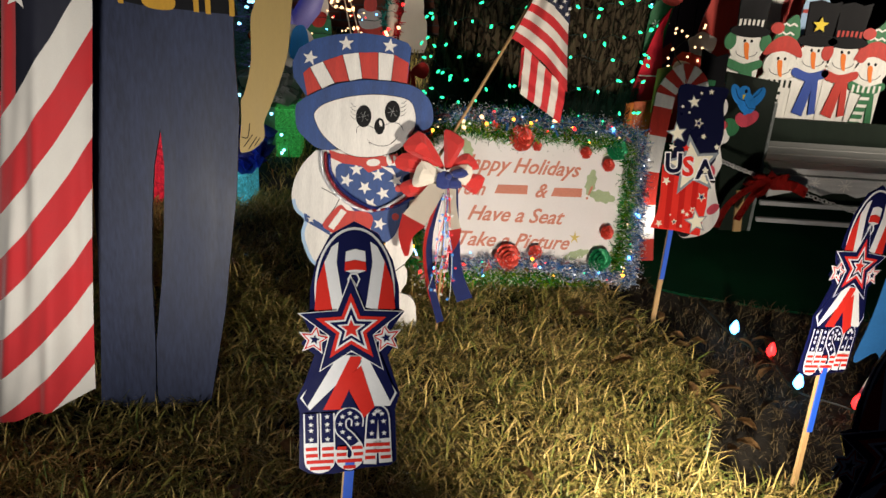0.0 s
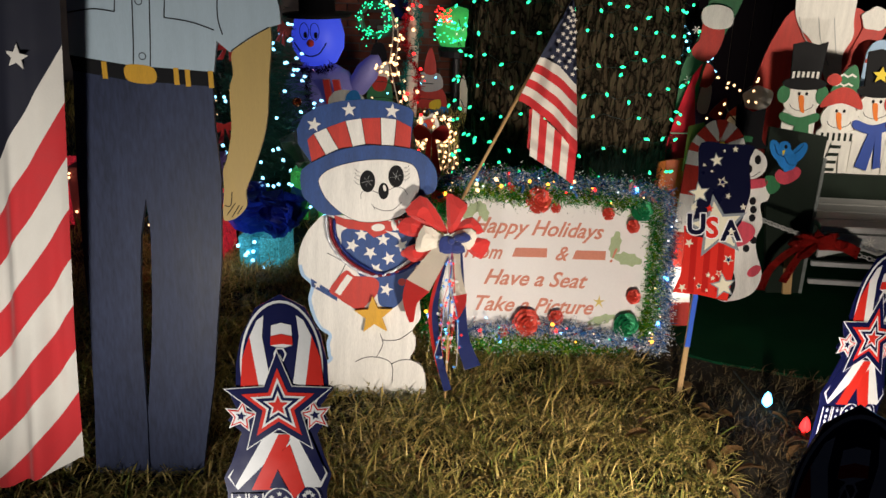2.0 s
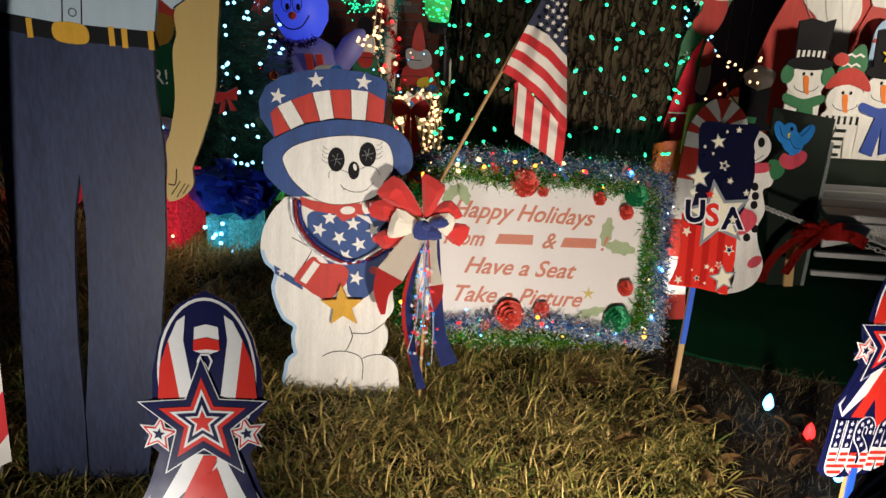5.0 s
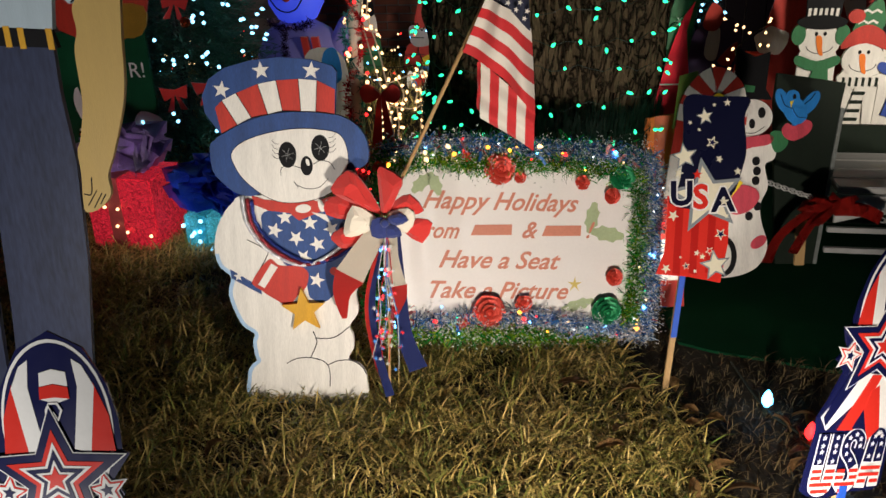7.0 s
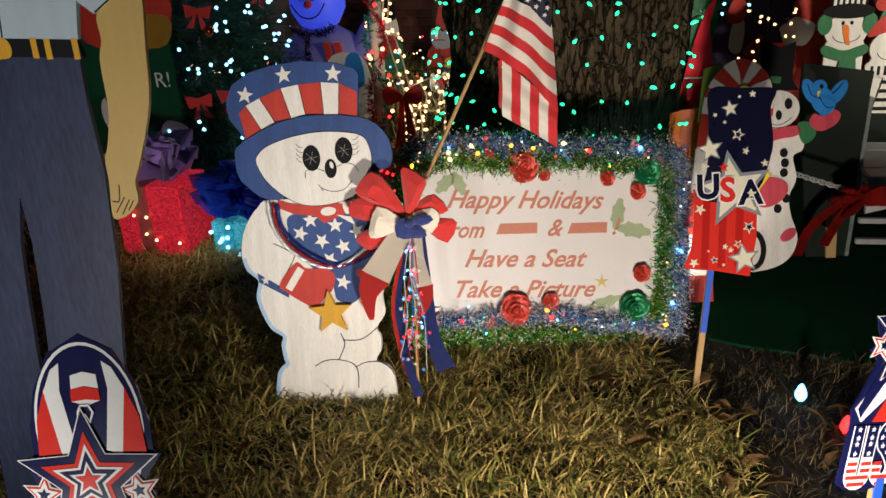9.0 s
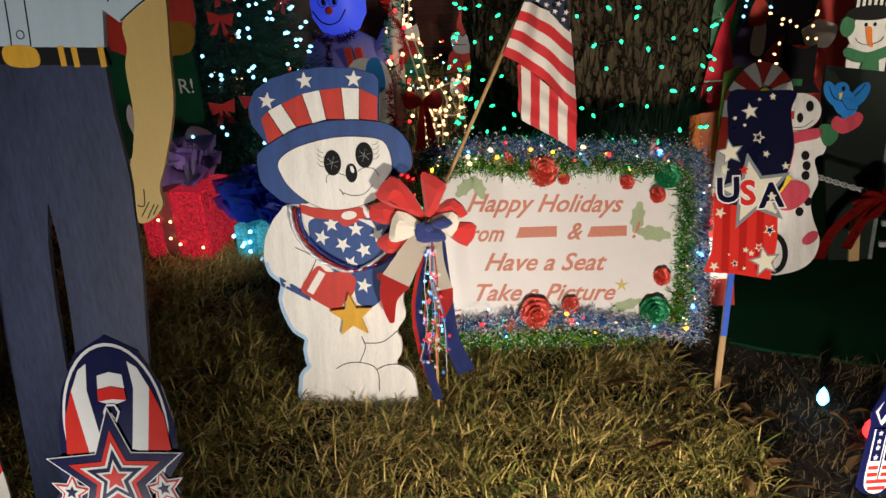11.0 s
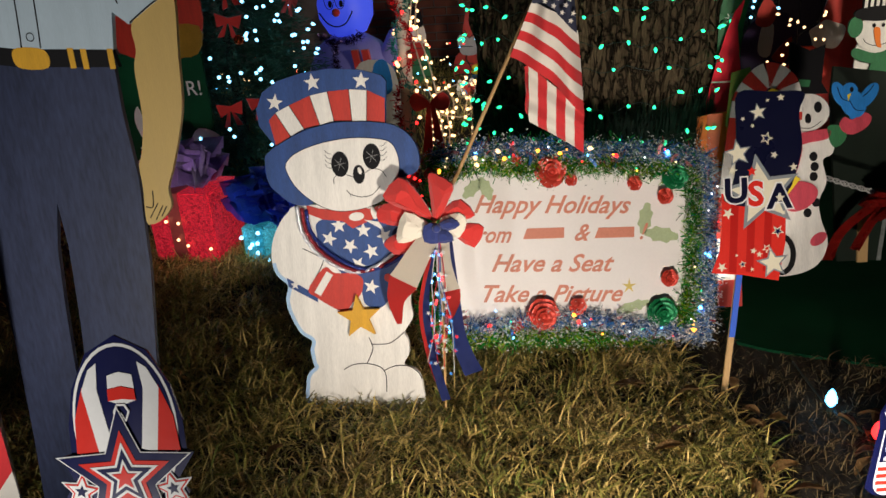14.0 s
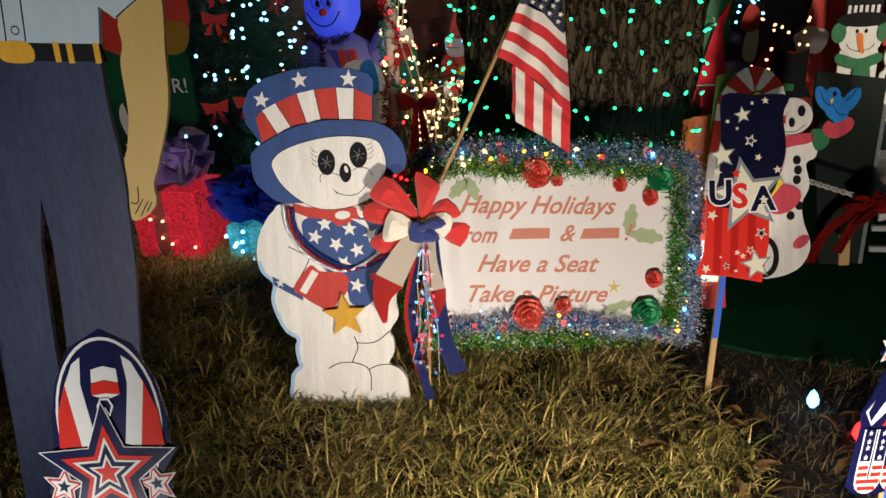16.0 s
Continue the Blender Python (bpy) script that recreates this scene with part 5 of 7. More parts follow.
sm = thing("lawn_cutout", S2 @ pose(0, 0.02, 0), "small painted snow figure cut-out with a pink scarf", "lawn cutout")
part("body", cut(curved([(0.08, 0.56), (0.20, 0.57), (0.235, 0.56), (0.262, 0.53), (0.255, 0.49), (0.225, 0.47), (0.235, 0.40), (0.21, 0.34), (0.215, 0.28), (0.235, 0.20), (0.20, 0.13), (0.12, 0.10), (0.06, 0.12), (0.03, 0.30)], True, 5), 0.004, -0.006), WHITE, sm, "white painted body")
part("head", cut(ell(0.178, 0.628, 0.072, 0.062), 0.006, -0.006), WHITE, sm, "white painted head")
part("outline", stroke(bmesh.new(), ell(0.178, 0.628, 0.071, 0.061), 0.0018, 0.0064, 0.006, True), BLACK, sm)
part("hat", cut([(0.095, 0.69), (0.245, 0.685), (0.225, 0.72), (0.24, 0.84), (0.19, 0.825), (0.13, 0.855), (0.125, 0.72), (0.09, 0.715)], 0.008, -0.006), BLACK, sm, "black felt-painted top hat")
part("hat_ribbon", cut([(0.15, 0.712), (0.185, 0.71), (0.19, 0.73), (0.155, 0.735)], 0.009, 0.008), GREEN, sm, "green holly band")
for u, v in ((0.152, 0.638), (0.212, 0.643)):
    part("eye", cut(ell(u, v, 0.0125, 0.018, 16), 0.0072, 0.006), BLACK, sm, "black eye")
part("nose", cut(ell(0.18, 0.608, 0.010, 0.016, 16), 0.0076, 0.006), BLACK, sm, "black nose")
part("smile", line([(0.13, 0.595), (0.155, 0.58), (0.19, 0.578), (0.222, 0.598)], 0.002, 0.007), BLACK, sm)
for q in ([(0.125, 0.555), (0.17, 0.565), (0.245, 0.57), (0.24, 0.54), (0.18, 0.53), (0.13, 0.52)], [(0.12, 0.55), (0.16, 0.53), (0.14, 0.44), (0.10, 0.38), (0.09, 0.45)]):
    part("scarf", cut(curved(q, True, 4), 0.0078, 0.004), PINK, sm, "pink scarf")
for u, v in ((0.195, 0.485), (0.198, 0.452), (0.194, 0.42), (0.20, 0.335), (0.172, 0.303)):
    part("button", cut(ell(u, v, 0.013, 0.015, 14), 0.0056, 0.004), BLACK, sm, "black coal button")
part("mitten", cut(curved([(0.085, 0.40), (0.13, 0.41), (0.19, 0.395), (0.205, 0.36), (0.17, 0.32), (0.12, 0.31), (0.09, 0.34)], True, 4), 0.0085, 0.004), PINK, sm, "pink mitten")
part("mitten_cuff", cut([(0.075, 0.36), (0.10, 0.355), (0.15, 0.415), (0.13, 0.43)], 0.0095, 0.008), YELLOW, sm, "yellow and green cuff")
part("glove", cut(curved([(0.24, 0.575), (0.275, 0.58), (0.30, 0.55), (0.285, 0.52), (0.255, 0.515)], True, 4), 0.0078, 0.004), GREEN, sm, "green glove")
part("wheel", stroke(bmesh.new(), ell(0.085, 0.17, 0.038, 0.06, 24), 0.018, 0.006, 0.004, True), BLACK, sm, "black curved runner")
part("shoe_mark", cut(ell(0.205, 0.215, 0.03, 0.018, 18, 35), 0.0056, 0.004), PINK, sm)

bd = thing("bird_ornament", S2 @ pose(0, 0.0, 0), "blue painted wooden bird on a pink heart", "ornament")
for n, q, c, f in (("tail", ell(0.325, 0.605, 0.022, 0.03, 18, 20), SKYBLUE, 0.011), ("left_wing", ell(0.272, 0.678, 0.020, 0.042, 20, 22), SKYBLUE, 0.012), ("right_wing", ell(0.360, 0.668, 0.022, 0.046, 20, -38), SKYBLUE, 0.012), ("heart", curved([(0.270, 0.585), (0.285, 0.605), (0.31, 0.595), (0.345, 0.615), (0.368, 0.60), (0.355, 0.57), (0.31, 0.548), (0.28, 0.56)], True, 4), PINK, 0.013), ("body", ell(0.313, 0.645, 0.036, 0.046, 24, 25), SKYBLUE, 0.014), ("head", ell(0.302, 0.688, 0.024, 0.024, 20), SKYBLUE, 0.0145)):
    part(n, cut(q, f, f - 0.006), c, bd, "pink heart" if n == "heart" else "")
part("wing", cut(curved([(0.30, 0.655), (0.335, 0.65), (0.35, 0.625), (0.32, 0.615)], True, 4), 0.016, 0.014), SKYBLUE, bd)
for q in ([(0.262, 0.70), (0.275, 0.665), (0.30, 0.652)], [(0.34, 0.665), (0.36, 0.68), (0.375, 0.70)], [(0.30, 0.655), (0.318, 0.625), (0.345, 0.622)]):
    part("feather_line", line(q, 0.0018, 0.0168), BLACK, bd)
part("beak", cut([(0.293, 0.675), (0.305, 0.678), (0.296, 0.655)], 0.016, 0.014), YELLOW, bd, "yellow beak")
part("eye", cut(ell(0.307, 0.69, 0.006, 0.008, 10), 0.016, 0.014), BLACK, bd)

# ---- red gnome-hat board, orange board and a stocking board behind ----
cn = thing("lawn_cutout", pose(0.84, 3.2, 0), "tall bright red pointed cone cut-out board", "lawn cutout")
part("cone", cut([(-0.09, 0.0), (-0.085, 0.467), (-0.045, 0.679), (-0.027, 0.76), (-0.005, 0.84), (0.018, 0.905), (0.049, 0.95), (0.030, 0.86), (0.04, 0.77), (0.053, 0.679), (0.062, 0.4), (0.07, 0.0)], 0.0, -0.012), mat("hot_red_paint", (0.72, 0.008, 0.028), 0.6, vary=0.1, spec=0.2), cn, "hot red painted board")
part("trim_cord", line([(-0.045, 0.679), (0.053, 0.681)], 0.005, 0.003, False), WHITE, cn, "white trim cord")
og = thing("lawn_cutout", pose(0.80, 3.12, 0), "orange painted board with a folded edge", "lawn cutout")
part("panel", cut([(-0.05, 0.58), (0.06, 0.60), (0.05, 0.30), (0.02, 0.0), (-0.05, 0.0), (-0.06, 0.3)], 0.0, -0.012), ORANGE, og, "orange painted panel")
part("panel_fold", cut([(-0.02, 0.59), (0.03, 0.595), (0.015, 0.40), (-0.01, 0.38)], 0.004, 0.0), mat("dark_orange", (0.45, 0.08, 0.01), 0.5), og, "darker orange strip")
part("white_card", cut([(-0.055, 0.44), (0.04, 0.40), (-0.04, 0.36)], 0.012, 0.009), WHITE, og, "white card corner")
st = thing("lawn_cutout", pose(0.905, 3.26, 0.0), "green cut-out board with snowflakes and a red stocking", "lawn cutout")
part("board", cut(curved([(-0.10, 0.0), (-0.09, 0.8), (-0.075, 0.95), (-0.02, 1.08), (0.0, 1.25), (0.07, 1.3), (0.12, 1.22), (0.06, 1.05), (0.0, 0.92), (-0.02, 0.6), (-0.02, 0.0)], True, 4), 0.0, -0.012), GREEN, st, "green painted board")
part("stocking", cut(curved([(-0.02, 1.10), (0.055, 1.08), (0.045, 1.0), (0.01, 0.955), (-0.04, 0.965), (-0.055, 1.0), (-0.03, 1.04)], True, 4), 0.012, 0.0), RED, st, "red stocking")
part("stocking_cuff", cut(curved([(-0.03, 1.15), (0.02, 1.165), (0.075, 1.145), (0.08, 1.09), (0.03, 1.075), (-0.025, 1.095)], True, 4), 0.016, 0.0), WHITE, st, "fluffy white cuff")
for u, v in ((-0.045, 1.07), (-0.055, 0.88)):
    bm = bmesh.new()
    for a in (0, 60, 120):
        c, s = 0.016 * math.cos(radians(a)), 0.016 * math.sin(radians(a))
        stroke(bm, [(u - c, v - s), (u + c, v + s)], 0.004, 0.003, 0.0)
    part("snowflake", bm, WHITE, st, "white painted snowflake")


# ---- bench with its row of snow figures ----
bench = thing("bench", pose(0, 0, 0), "dark green wooden bench with silver painted seat", "bench")
B_SIDE = board(1.33, 3.24, 0, 8, 14)
part("side_panel", cut([(-0.07, 0.0), (0.065, 0.0), (0.135, 0.57), (0.15, 0.66), (-0.09, 0.70), (-0.10, 0.60)], 0.0, -0.02), DARKGREEN, bench, "dark green side panel", B_SIDE)
part("panel_edge", cut([(0.065, 0.0), (0.078, 0.0), (0.150, 0.57), (0.137, 0.575)], 0.003, -0.02), mat("worn_edge", (0.18, 0.2, 0.19), 0.5, vary=0.5), bench, "worn edge", B_SIDE)
part("wood_leg", cut([(-0.005, 0.0), (0.03, 0.0), (0.035, 0.19), (-0.002, 0.19)], 0.014, 0.003), WOOD, bench, "bare wooden leg", B_SIDE)
for i in range(4):
    bm = bmesh.new()
    box(bm, 1.43, 2.75, 3.22 + 0.105 * i, 3.315 + 0.105 * i, 0.295, 0.32, 0.004)
    part("seat_slat", bm, SILVER, bench, "silver painted slat")
apron = [(1.43, 0.293), (2.75, 0.293), (2.75, 0.215)] + [(2.75 - 1.25 * i / 24, 0.21 + 0.022 * math.sin(i * 1.05) ** 2) for i in range(1, 24)] + [(1.43, 0.19)]
part("apron", cut(apron, -3.205, -3.222), SILVER, bench, "silver apron with scalloped edge")
for u, v, r in ((1.75, 0.262, 0.03), (1.9, 0.265, 0.026), (1.62, 0.265, 0.022), (2.05, 0.262, 0.028)):
    bm = bmesh.new()
    for a in (0, 45, 90, 135):
        c, s = r * math.cos(radians(a)), r * math.sin(radians(a))
        stroke(bm, [(u - c, v - s), (u + c, v + s)], 0.003, -3.203, -3.206)
    part("painted_flake", bm, WHITE, bench, "white painted snowflake")
for z in (0.13, 0.05):
    bm = bmesh.new()
    box(bm, 1.43, 2.0, 3.26, 3.28, z, z + 0.02, 0.002)
    part("rail", bm, GREY, bench, "grey painted rail")
bm = bmesh.new()
box(bm, 1.43, 2.75, 3.66, 3.68, 0.0, 0.42)
part("back_panel", bm, DARKGREEN, bench, "dark green back panel")
bm = bmesh.new()
box(bm, 2.70, 2.75, 3.24, 3.66, 0.0, 0.29)
part("far_side", bm, DARKGREEN, bench)
bm = bmesh.new()
box(bm, 1.95, 2.0, 3.26, 3.31, 0.0, 0.29)
part("leg", bm, DARKGREEN, bench)


def snow_figure(x, zf, hat, scarf, label, stripes=None, muffs=False, soft=False):
    """One plank of the row: a white body board with a painted face, hat and scarf."""
    ob = thing("snow_figure_board", pose(x, 4.27, 0), label, "lawn cutout", "row of snow figures")
    part("body", cut([(-0.082, 0.0), (0.082, 0.0), (0.08, zf - 0.06), (0.06, zf), (-0.06, zf), (-0.08, zf - 0.06)], 0.0, -0.015), WHITE, ob, "white painted plank")
    part("head", cut(ell(0, zf, 0.088, 0.078), 0.003, -0.015), WHITE, ob, "white painted head")
    for sx in (-0.018, 0.018):
        part("eye", cut(ell(sx, zf + 0.035, 0.007, 0.009, 10), 0.0045, 0.003), BLACK, ob)
    part("carrot_nose", cut(curved([(-0.018, zf + 0.02), (0.006, zf + 0.022), (0.014, zf - 0.03), (0.02, zf - 0.06), (0.0, zf - 0.05)], True, 4), 0.005, 0.003), ORANGE, ob, "orange carrot nose")
    part("smile", line([(-0.055, zf - 0.02), (-0.04, zf - 0.04), (0.0, zf - 0.052), (0.045, zf - 0.038), (0.058, zf - 0.018)], 0.003, 0.0042), BLACK, ob)
    if soft:
        part("hat", cut(curved([(-0.10, zf + 0.05), (-0.07, zf + 0.12), (0.0, zf + 0.155), (0.07, zf + 0.12), (0.10, zf + 0.045), (0.0, zf + 0.075)], True, 4), 0.006, -0.012), hat, ob, "knitted hat brim")
        part("hat_top", cut(curved([(-0.06, zf + 0.12), (-0.03, zf + 0.20), (0.02, zf + 0.26), (0.05, zf + 0.24), (0.06, zf + 0.13)], True, 4), 0.0045, -0.012), GREEN, ob, "green striped hat top")
        for k in range(2):
            z = zf + 0.16 + 0.045 * k
            part("hat_zigzag", line([(-0.045 + 0.02 * i + 0.01 * k, z + (0.012 if i % 2 else 0)) for i in range(5)], 0.010, 0.0056, False), WHITE, ob)
        part("pompom", cut(ell(-0.055, zf + 0.19, 0.035, 0.03, 16), 0.007, -0.01), RED, ob, "red pompom")
    else:
        part("hat_brim", cut(ell(0, zf + 0.085, 0.105, 0.032, 24), 0.006, -0.012), BLACK, ob, "black hat brim")
        part("hat_crown", cut([(-0.07, zf + 0.09), (0.07, zf + 0.09), (0.082, zf + 0.29), (0.04, zf + 0.275), (-0.02, zf + 0.29), (-0.08, zf + 0.275)], 0.004, -0.012), BLACK, ob, "black hat crown")
        for k in range(6):
            if hat is not None:
                u = -0.066 + 0.023 * k
                part("hat_band", cut([(u, zf + 0.105), (u + 0.012, zf + 0.105), (u + 0.013, zf + 0.145), (u + 0.001, zf + 0.145)], 0.0056, 0.004), hat, ob)
    if muffs:
        for sx in (-0.092, 0.092):
            part("earmuff", cut(ell(sx, zf + 0.03, 0.03, 0.045, 20), 0.0052, -0.012), muffs, ob, "earmuff")
    part("scarf", cut(curved([(-0.085, zf - 0.06), (0.0, zf - 0.085), (0.085, zf - 0.06), (0.09, zf - 0.10), (0.0, zf - 0.13), (-0.09, zf - 0.10)], True, 4), 0.007, -0.005), scarf, ob, "painted scarf")
    part("scarf_tail", cut([(-0.01, zf - 0.11), (0.035, zf - 0.11), (0.01, zf - 0.32), (-0.05, zf - 0.30)], 0.006, 0.0), scarf, ob)
    part("scarf_tail", cut([(0.02, zf - 0.11), (0.05, zf - 0.11), (0.075, zf - 0.30), (0.04, zf - 0.31)], 0.0066, 0.0), scarf, ob)
    if stripes:
        for k in range(5):
            z = zf - 0.14 - 0.04 * k
            part("scarf_stripe", cut([(-0.018 - 0.008 * k, z), (0.032 - 0.005 * k, z), (0.03 - 0.005 * k, z - 0.016), (-0.02 - 0.008 * k, z - 0.016)], 0.0076, 0.006), stripes, ob)
        for k in range(6):
            u = -0.075 + 0.028 * k
            part("scarf_stripe", cut([(u, zf - 0.075), (u + 0.012, zf - 0.078), (u + 0.012, zf - 0.118), (u, zf - 0.115)], 0.0082, 0.006), stripes, ob)
    for k in range(3):
        part("button", cut(ell(0.0, zf - 0.30 - 0.055 * k, 0.012, 0.013, 14), 0.0045, 0.0), BLACK, ob, "black button")


snow_figure(1.565, 0.632, WHITE, GREEN, "white snow figure board with earmuffs and black top hat", None, GREEN)
snow_figure(1.758, 0.552, RED, WHITE, "white snow figure board with red knitted hat", DARKGREEN, False, True)
snow_figure(1.922, 0.605, None, mat("royal_paint", (0.02, 0.06, 0.32), 0.55), "white snow figure board with blue scarf and yellow star")
snow_figure(2.08, 0.605, RED, RED, "white snow figure board with red scarf and earmuffs", None, RED)
snow_figure(2.235, 0.552, RED, GREEN, "white snow figure board with green dotted scarf", WHITE, False, True)
hs = thing("star_ornament", pose(1.915, 4.255, 0.772), "yellow wooden star fixed to a black hat", "ornament")
part("star", cut(star(0, 0, 0.042, 0.45), 0.0, -0.008), YELLOW, hs)
shelf = thing("display_shelf", pose(0, 0, 0), "dark green painted shelf carrying the snow figure boards", "shelf")
bm = bmesh.new()
box(bm, 1.44, 2.85, 4.22, 4.34, 0.05, 0.145, 0.004)
part("rail", bm, DARKGREEN, shelf)
for x in (1.5, 2.7):
    bm = bmesh.new()
    box(bm, x, x + 0.05, 4.24, 4.32, 0.0, 0.05)
    part("leg", bm, DARKGREEN, shelf)

# large red-coated board behind them, in plain painted shapes
big = thing("lawn_cutout", pose(1.70, 4.7, -0.05), "large red coat cut-out with white beard and fur cuffs", "lawn cutout")
part("coat", cut(curved([(-0.30, 0.0), (-0.30, 0.5), (-0.27, 0.75), (-0.20, 0.97), (-0.10, 1.1), (0.2, 1.1), (0.30, 0.98), (0.36, 0.85), (0.34, 0.4), (0.32, 0.0)], True, 4), 0.0, -0.015), RED, big, "red painted coat")
part("beard", cut(curved([(-0.10, 1.25), (-0.125, 1.10), (-0.09, 1.0), (-0.03, 0.94), (0.03, 0.86), (0.10, 0.70), (0.16, 0.74), (0.155, 0.86), (0.19, 0.95), (0.18, 1.04), (0.15, 1.25)], True, 5), 0.006, 0.0), WHITE, big, "white painted beard")
for q in ([(-0.10, 1.05), (-0.06, 0.95), (0.02, 0.86)], [(0.0, 1.05), (0.03, 0.93), (0.09, 0.80)], [(0.08, 1.05), (0.10, 0.95), (0.12, 0.86)]):
    part("beard_line", line(q, 0.004, 0.0075), GREY, big)
for u, v, s in ((-0.25, 0.61, 1.0), (0.29, 1.05, 0.9)):
    part("fur_cuff", cut(curved([(u + s * (0.075 + 0.012 * (i % 2)) * math.cos(i * 0.571), v + s * (0.062 + 0.010 * (i % 2)) * math.sin(i * 0.571)) for i in range(11)], True, 3), 0.012, 0.0), WHITE, big, "white fur cuff")
part("sleeve", cut([(0.16, 0.80), (0.28, 0.82), (0.36, 1.0), (0.24, 1.02)], 0.009, 0.0), RED, big, "red sleeve")
bx = thing("lawn_cutout", pose(2.02, 4.62, 0), "pale blue snow figure board with red trim", "lawn cutout")
part("body", cut(curved([(-0.07, 0.0), (-0.075, 0.7), (-0.06, 0.86), (0.0, 0.90), (0.06, 0.86), (0.075, 0.7), (0.07, 0.0)], True, 4), 0.0, -0.01), PALEBLUE, bx)
part("trim", cut([(-0.072, 0.78), (0.072, 0.78), (0.07, 0.80), (-0.07, 0.80)], 0.003, 0.0), RED, bx)

# chain and red ribbon in front of the bench
chain = thing("chain", pose(0, 0, 0), "thin grey chain hung across the bench front", "chain")
CH = curved([(1.06, 3.08, 0.42), (1.2, 3.1, 0.36), (1.4, 3.1, 0.295), (1.66, 3.08, 0.22), (1.9, 3.05, 0.17), (2.3, 3.0, 0.15)], False, 14)
bm = bmesh.new()
bmesh.ops.create_circle(bm, segments=10, radius=0.009)
ring = [v.co.copy() for v in bm.verts]
bm.free()
bm = bmesh.new()
tube(bm, [Vector((c.x * 1.4, 0, c.y)) for c in ring] + [Vector((ring[0].x * 1.4, 0, ring[0].y))], 0.0022, 5)
link = part("chain_link", bm, SILVER, chain)
for i, (p, q) in enumerate(zip(CH, CH[1:])):
    a, b = Vector(p), Vector(q)
    n = max(1, round((b - a).length / 0.019))
    for k in range(n):
        o = new("chain_link", link.data)
        o.parent = chain
        dr = (b - a).normalized()
        o.matrix_basis = Matrix.Translation(a.lerp(b, k / n)) @ dr.to_track_quat("X", "Z").to_matrix().to_4x4() @ pose(0, 0, 0, 45 if (i + k) % 2 else -45)
bpy.data.objects.remove(link)
rbn = thing("ribbon_bow", pose(1.38, 3.09, 0.29), "sheer dark red ribbon tied to the chain", "bow")
SHEER = mat("sheer_red_ribbon", (0.42, 0.02, 0.015), 0.3, vary=0.3, bump=0.3, fine=200)
r3 = random.Random(12)
for i in range(7):
    a = radians(r3.uniform(0, 360))
    pts = [(0.10 * math.cos(a) * math.sin(math.pi * t / 8), -0.02 - 0.03 * math.sin(2 * math.pi * t / 8), 0.055 * math.sin(a) * math.sin(math.pi * t / 8) + 0.01 * math.sin(t)) for t in range(9)]
    part("loop", strip(pts, 0.035, 0.0008, 0.3), SHEER, rbn, smooth=True)
for pts in ([(0, 0, 0), (-0.08, -0.02, -0.02), (-0.16, -0.03, -0.10), (-0.19, -0.03, -0.20)], [(0, 0, 0), (-0.06, -0.02, -0.05), (-0.11, -0.03, -0.16)], [(0, 0, 0), (0.09, -0.01, 0.0), (0.16, -0.01, -0.03)]):
    part("tail", strip(curved(pts, False, 6), 0.04, 0.0008, 0.25), SHEER, rbn, smooth=True)


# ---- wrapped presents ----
# paper given its own glow; sparkle points emit as if lit from within
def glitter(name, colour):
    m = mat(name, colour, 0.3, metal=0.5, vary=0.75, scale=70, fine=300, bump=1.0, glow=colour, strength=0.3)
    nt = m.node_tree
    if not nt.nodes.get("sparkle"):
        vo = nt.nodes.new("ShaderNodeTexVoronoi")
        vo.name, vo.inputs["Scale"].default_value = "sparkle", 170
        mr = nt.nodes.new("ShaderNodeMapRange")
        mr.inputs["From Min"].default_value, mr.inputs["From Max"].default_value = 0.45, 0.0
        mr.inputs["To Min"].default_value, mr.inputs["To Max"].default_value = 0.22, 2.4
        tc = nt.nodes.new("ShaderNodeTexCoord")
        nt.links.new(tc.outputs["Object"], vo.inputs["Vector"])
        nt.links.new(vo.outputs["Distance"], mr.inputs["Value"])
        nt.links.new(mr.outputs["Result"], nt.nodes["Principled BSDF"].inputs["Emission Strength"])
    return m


def present(x, y, yaw, w, dp, h, paper, ribbon, label, tulle=None):
    ob = thing("present", pose(x, y, 0, 0, 0, yaw), label, "present", "wrapped presents")
    bm = bmesh.new()
    box(bm, -w / 2, w / 2, -dp / 2, dp / 2, 0, h, 0.006)
    part("box", bm, paper, ob, "glitter wrapping paper with sparkle put in as glow")
    for a, b, c, dd_ in ((-0.18 * w, 0.02 * w, -dp / 2 - 0.002, dp / 2 + 0.002),):
        bm = bmesh.new()
        box(bm, a, b, c, dd_, 0, h + 0.003)
        part("ribbon", bm, ribbon, ob, "wide ribbon")
    if tulle:
        rr = random.Random(int(x * 100))
        for i in range(26):
            a = radians(i * 13.8 + rr.uniform(-10, 10))
            l, up = rr.uniform(0.09, 0.17), rr.uniform(0.04, 0.19)
            pts = [(l * math.cos(a) * math.sin(math.pi * t / 10) ** 0.7 if 0 < t < 10 else 0, l * math.sin(a) * 0.6 * math.sin(math.pi * t / 10), h + 0.005 + up * math.sin(math.pi * t / 10) + 0.012 * math.sin(3 * t + i)) for t in range(11)]
            part("tulle_loop", strip(pts, 0.09, 0.0006, 0.5), tulle, ob, "gathered tulle", smooth=True)
    for i in range(7):
        rr = random.Random(i + int(x * 50))
        bulb(M_WARM if paper.name.startswith("red") else M_ICE, ob, (rr.uniform(-w / 2, w / 2), -dp / 2 - 0.008, rr.uniform(0.02, h)), (0, -1, 0.2))
    return ob


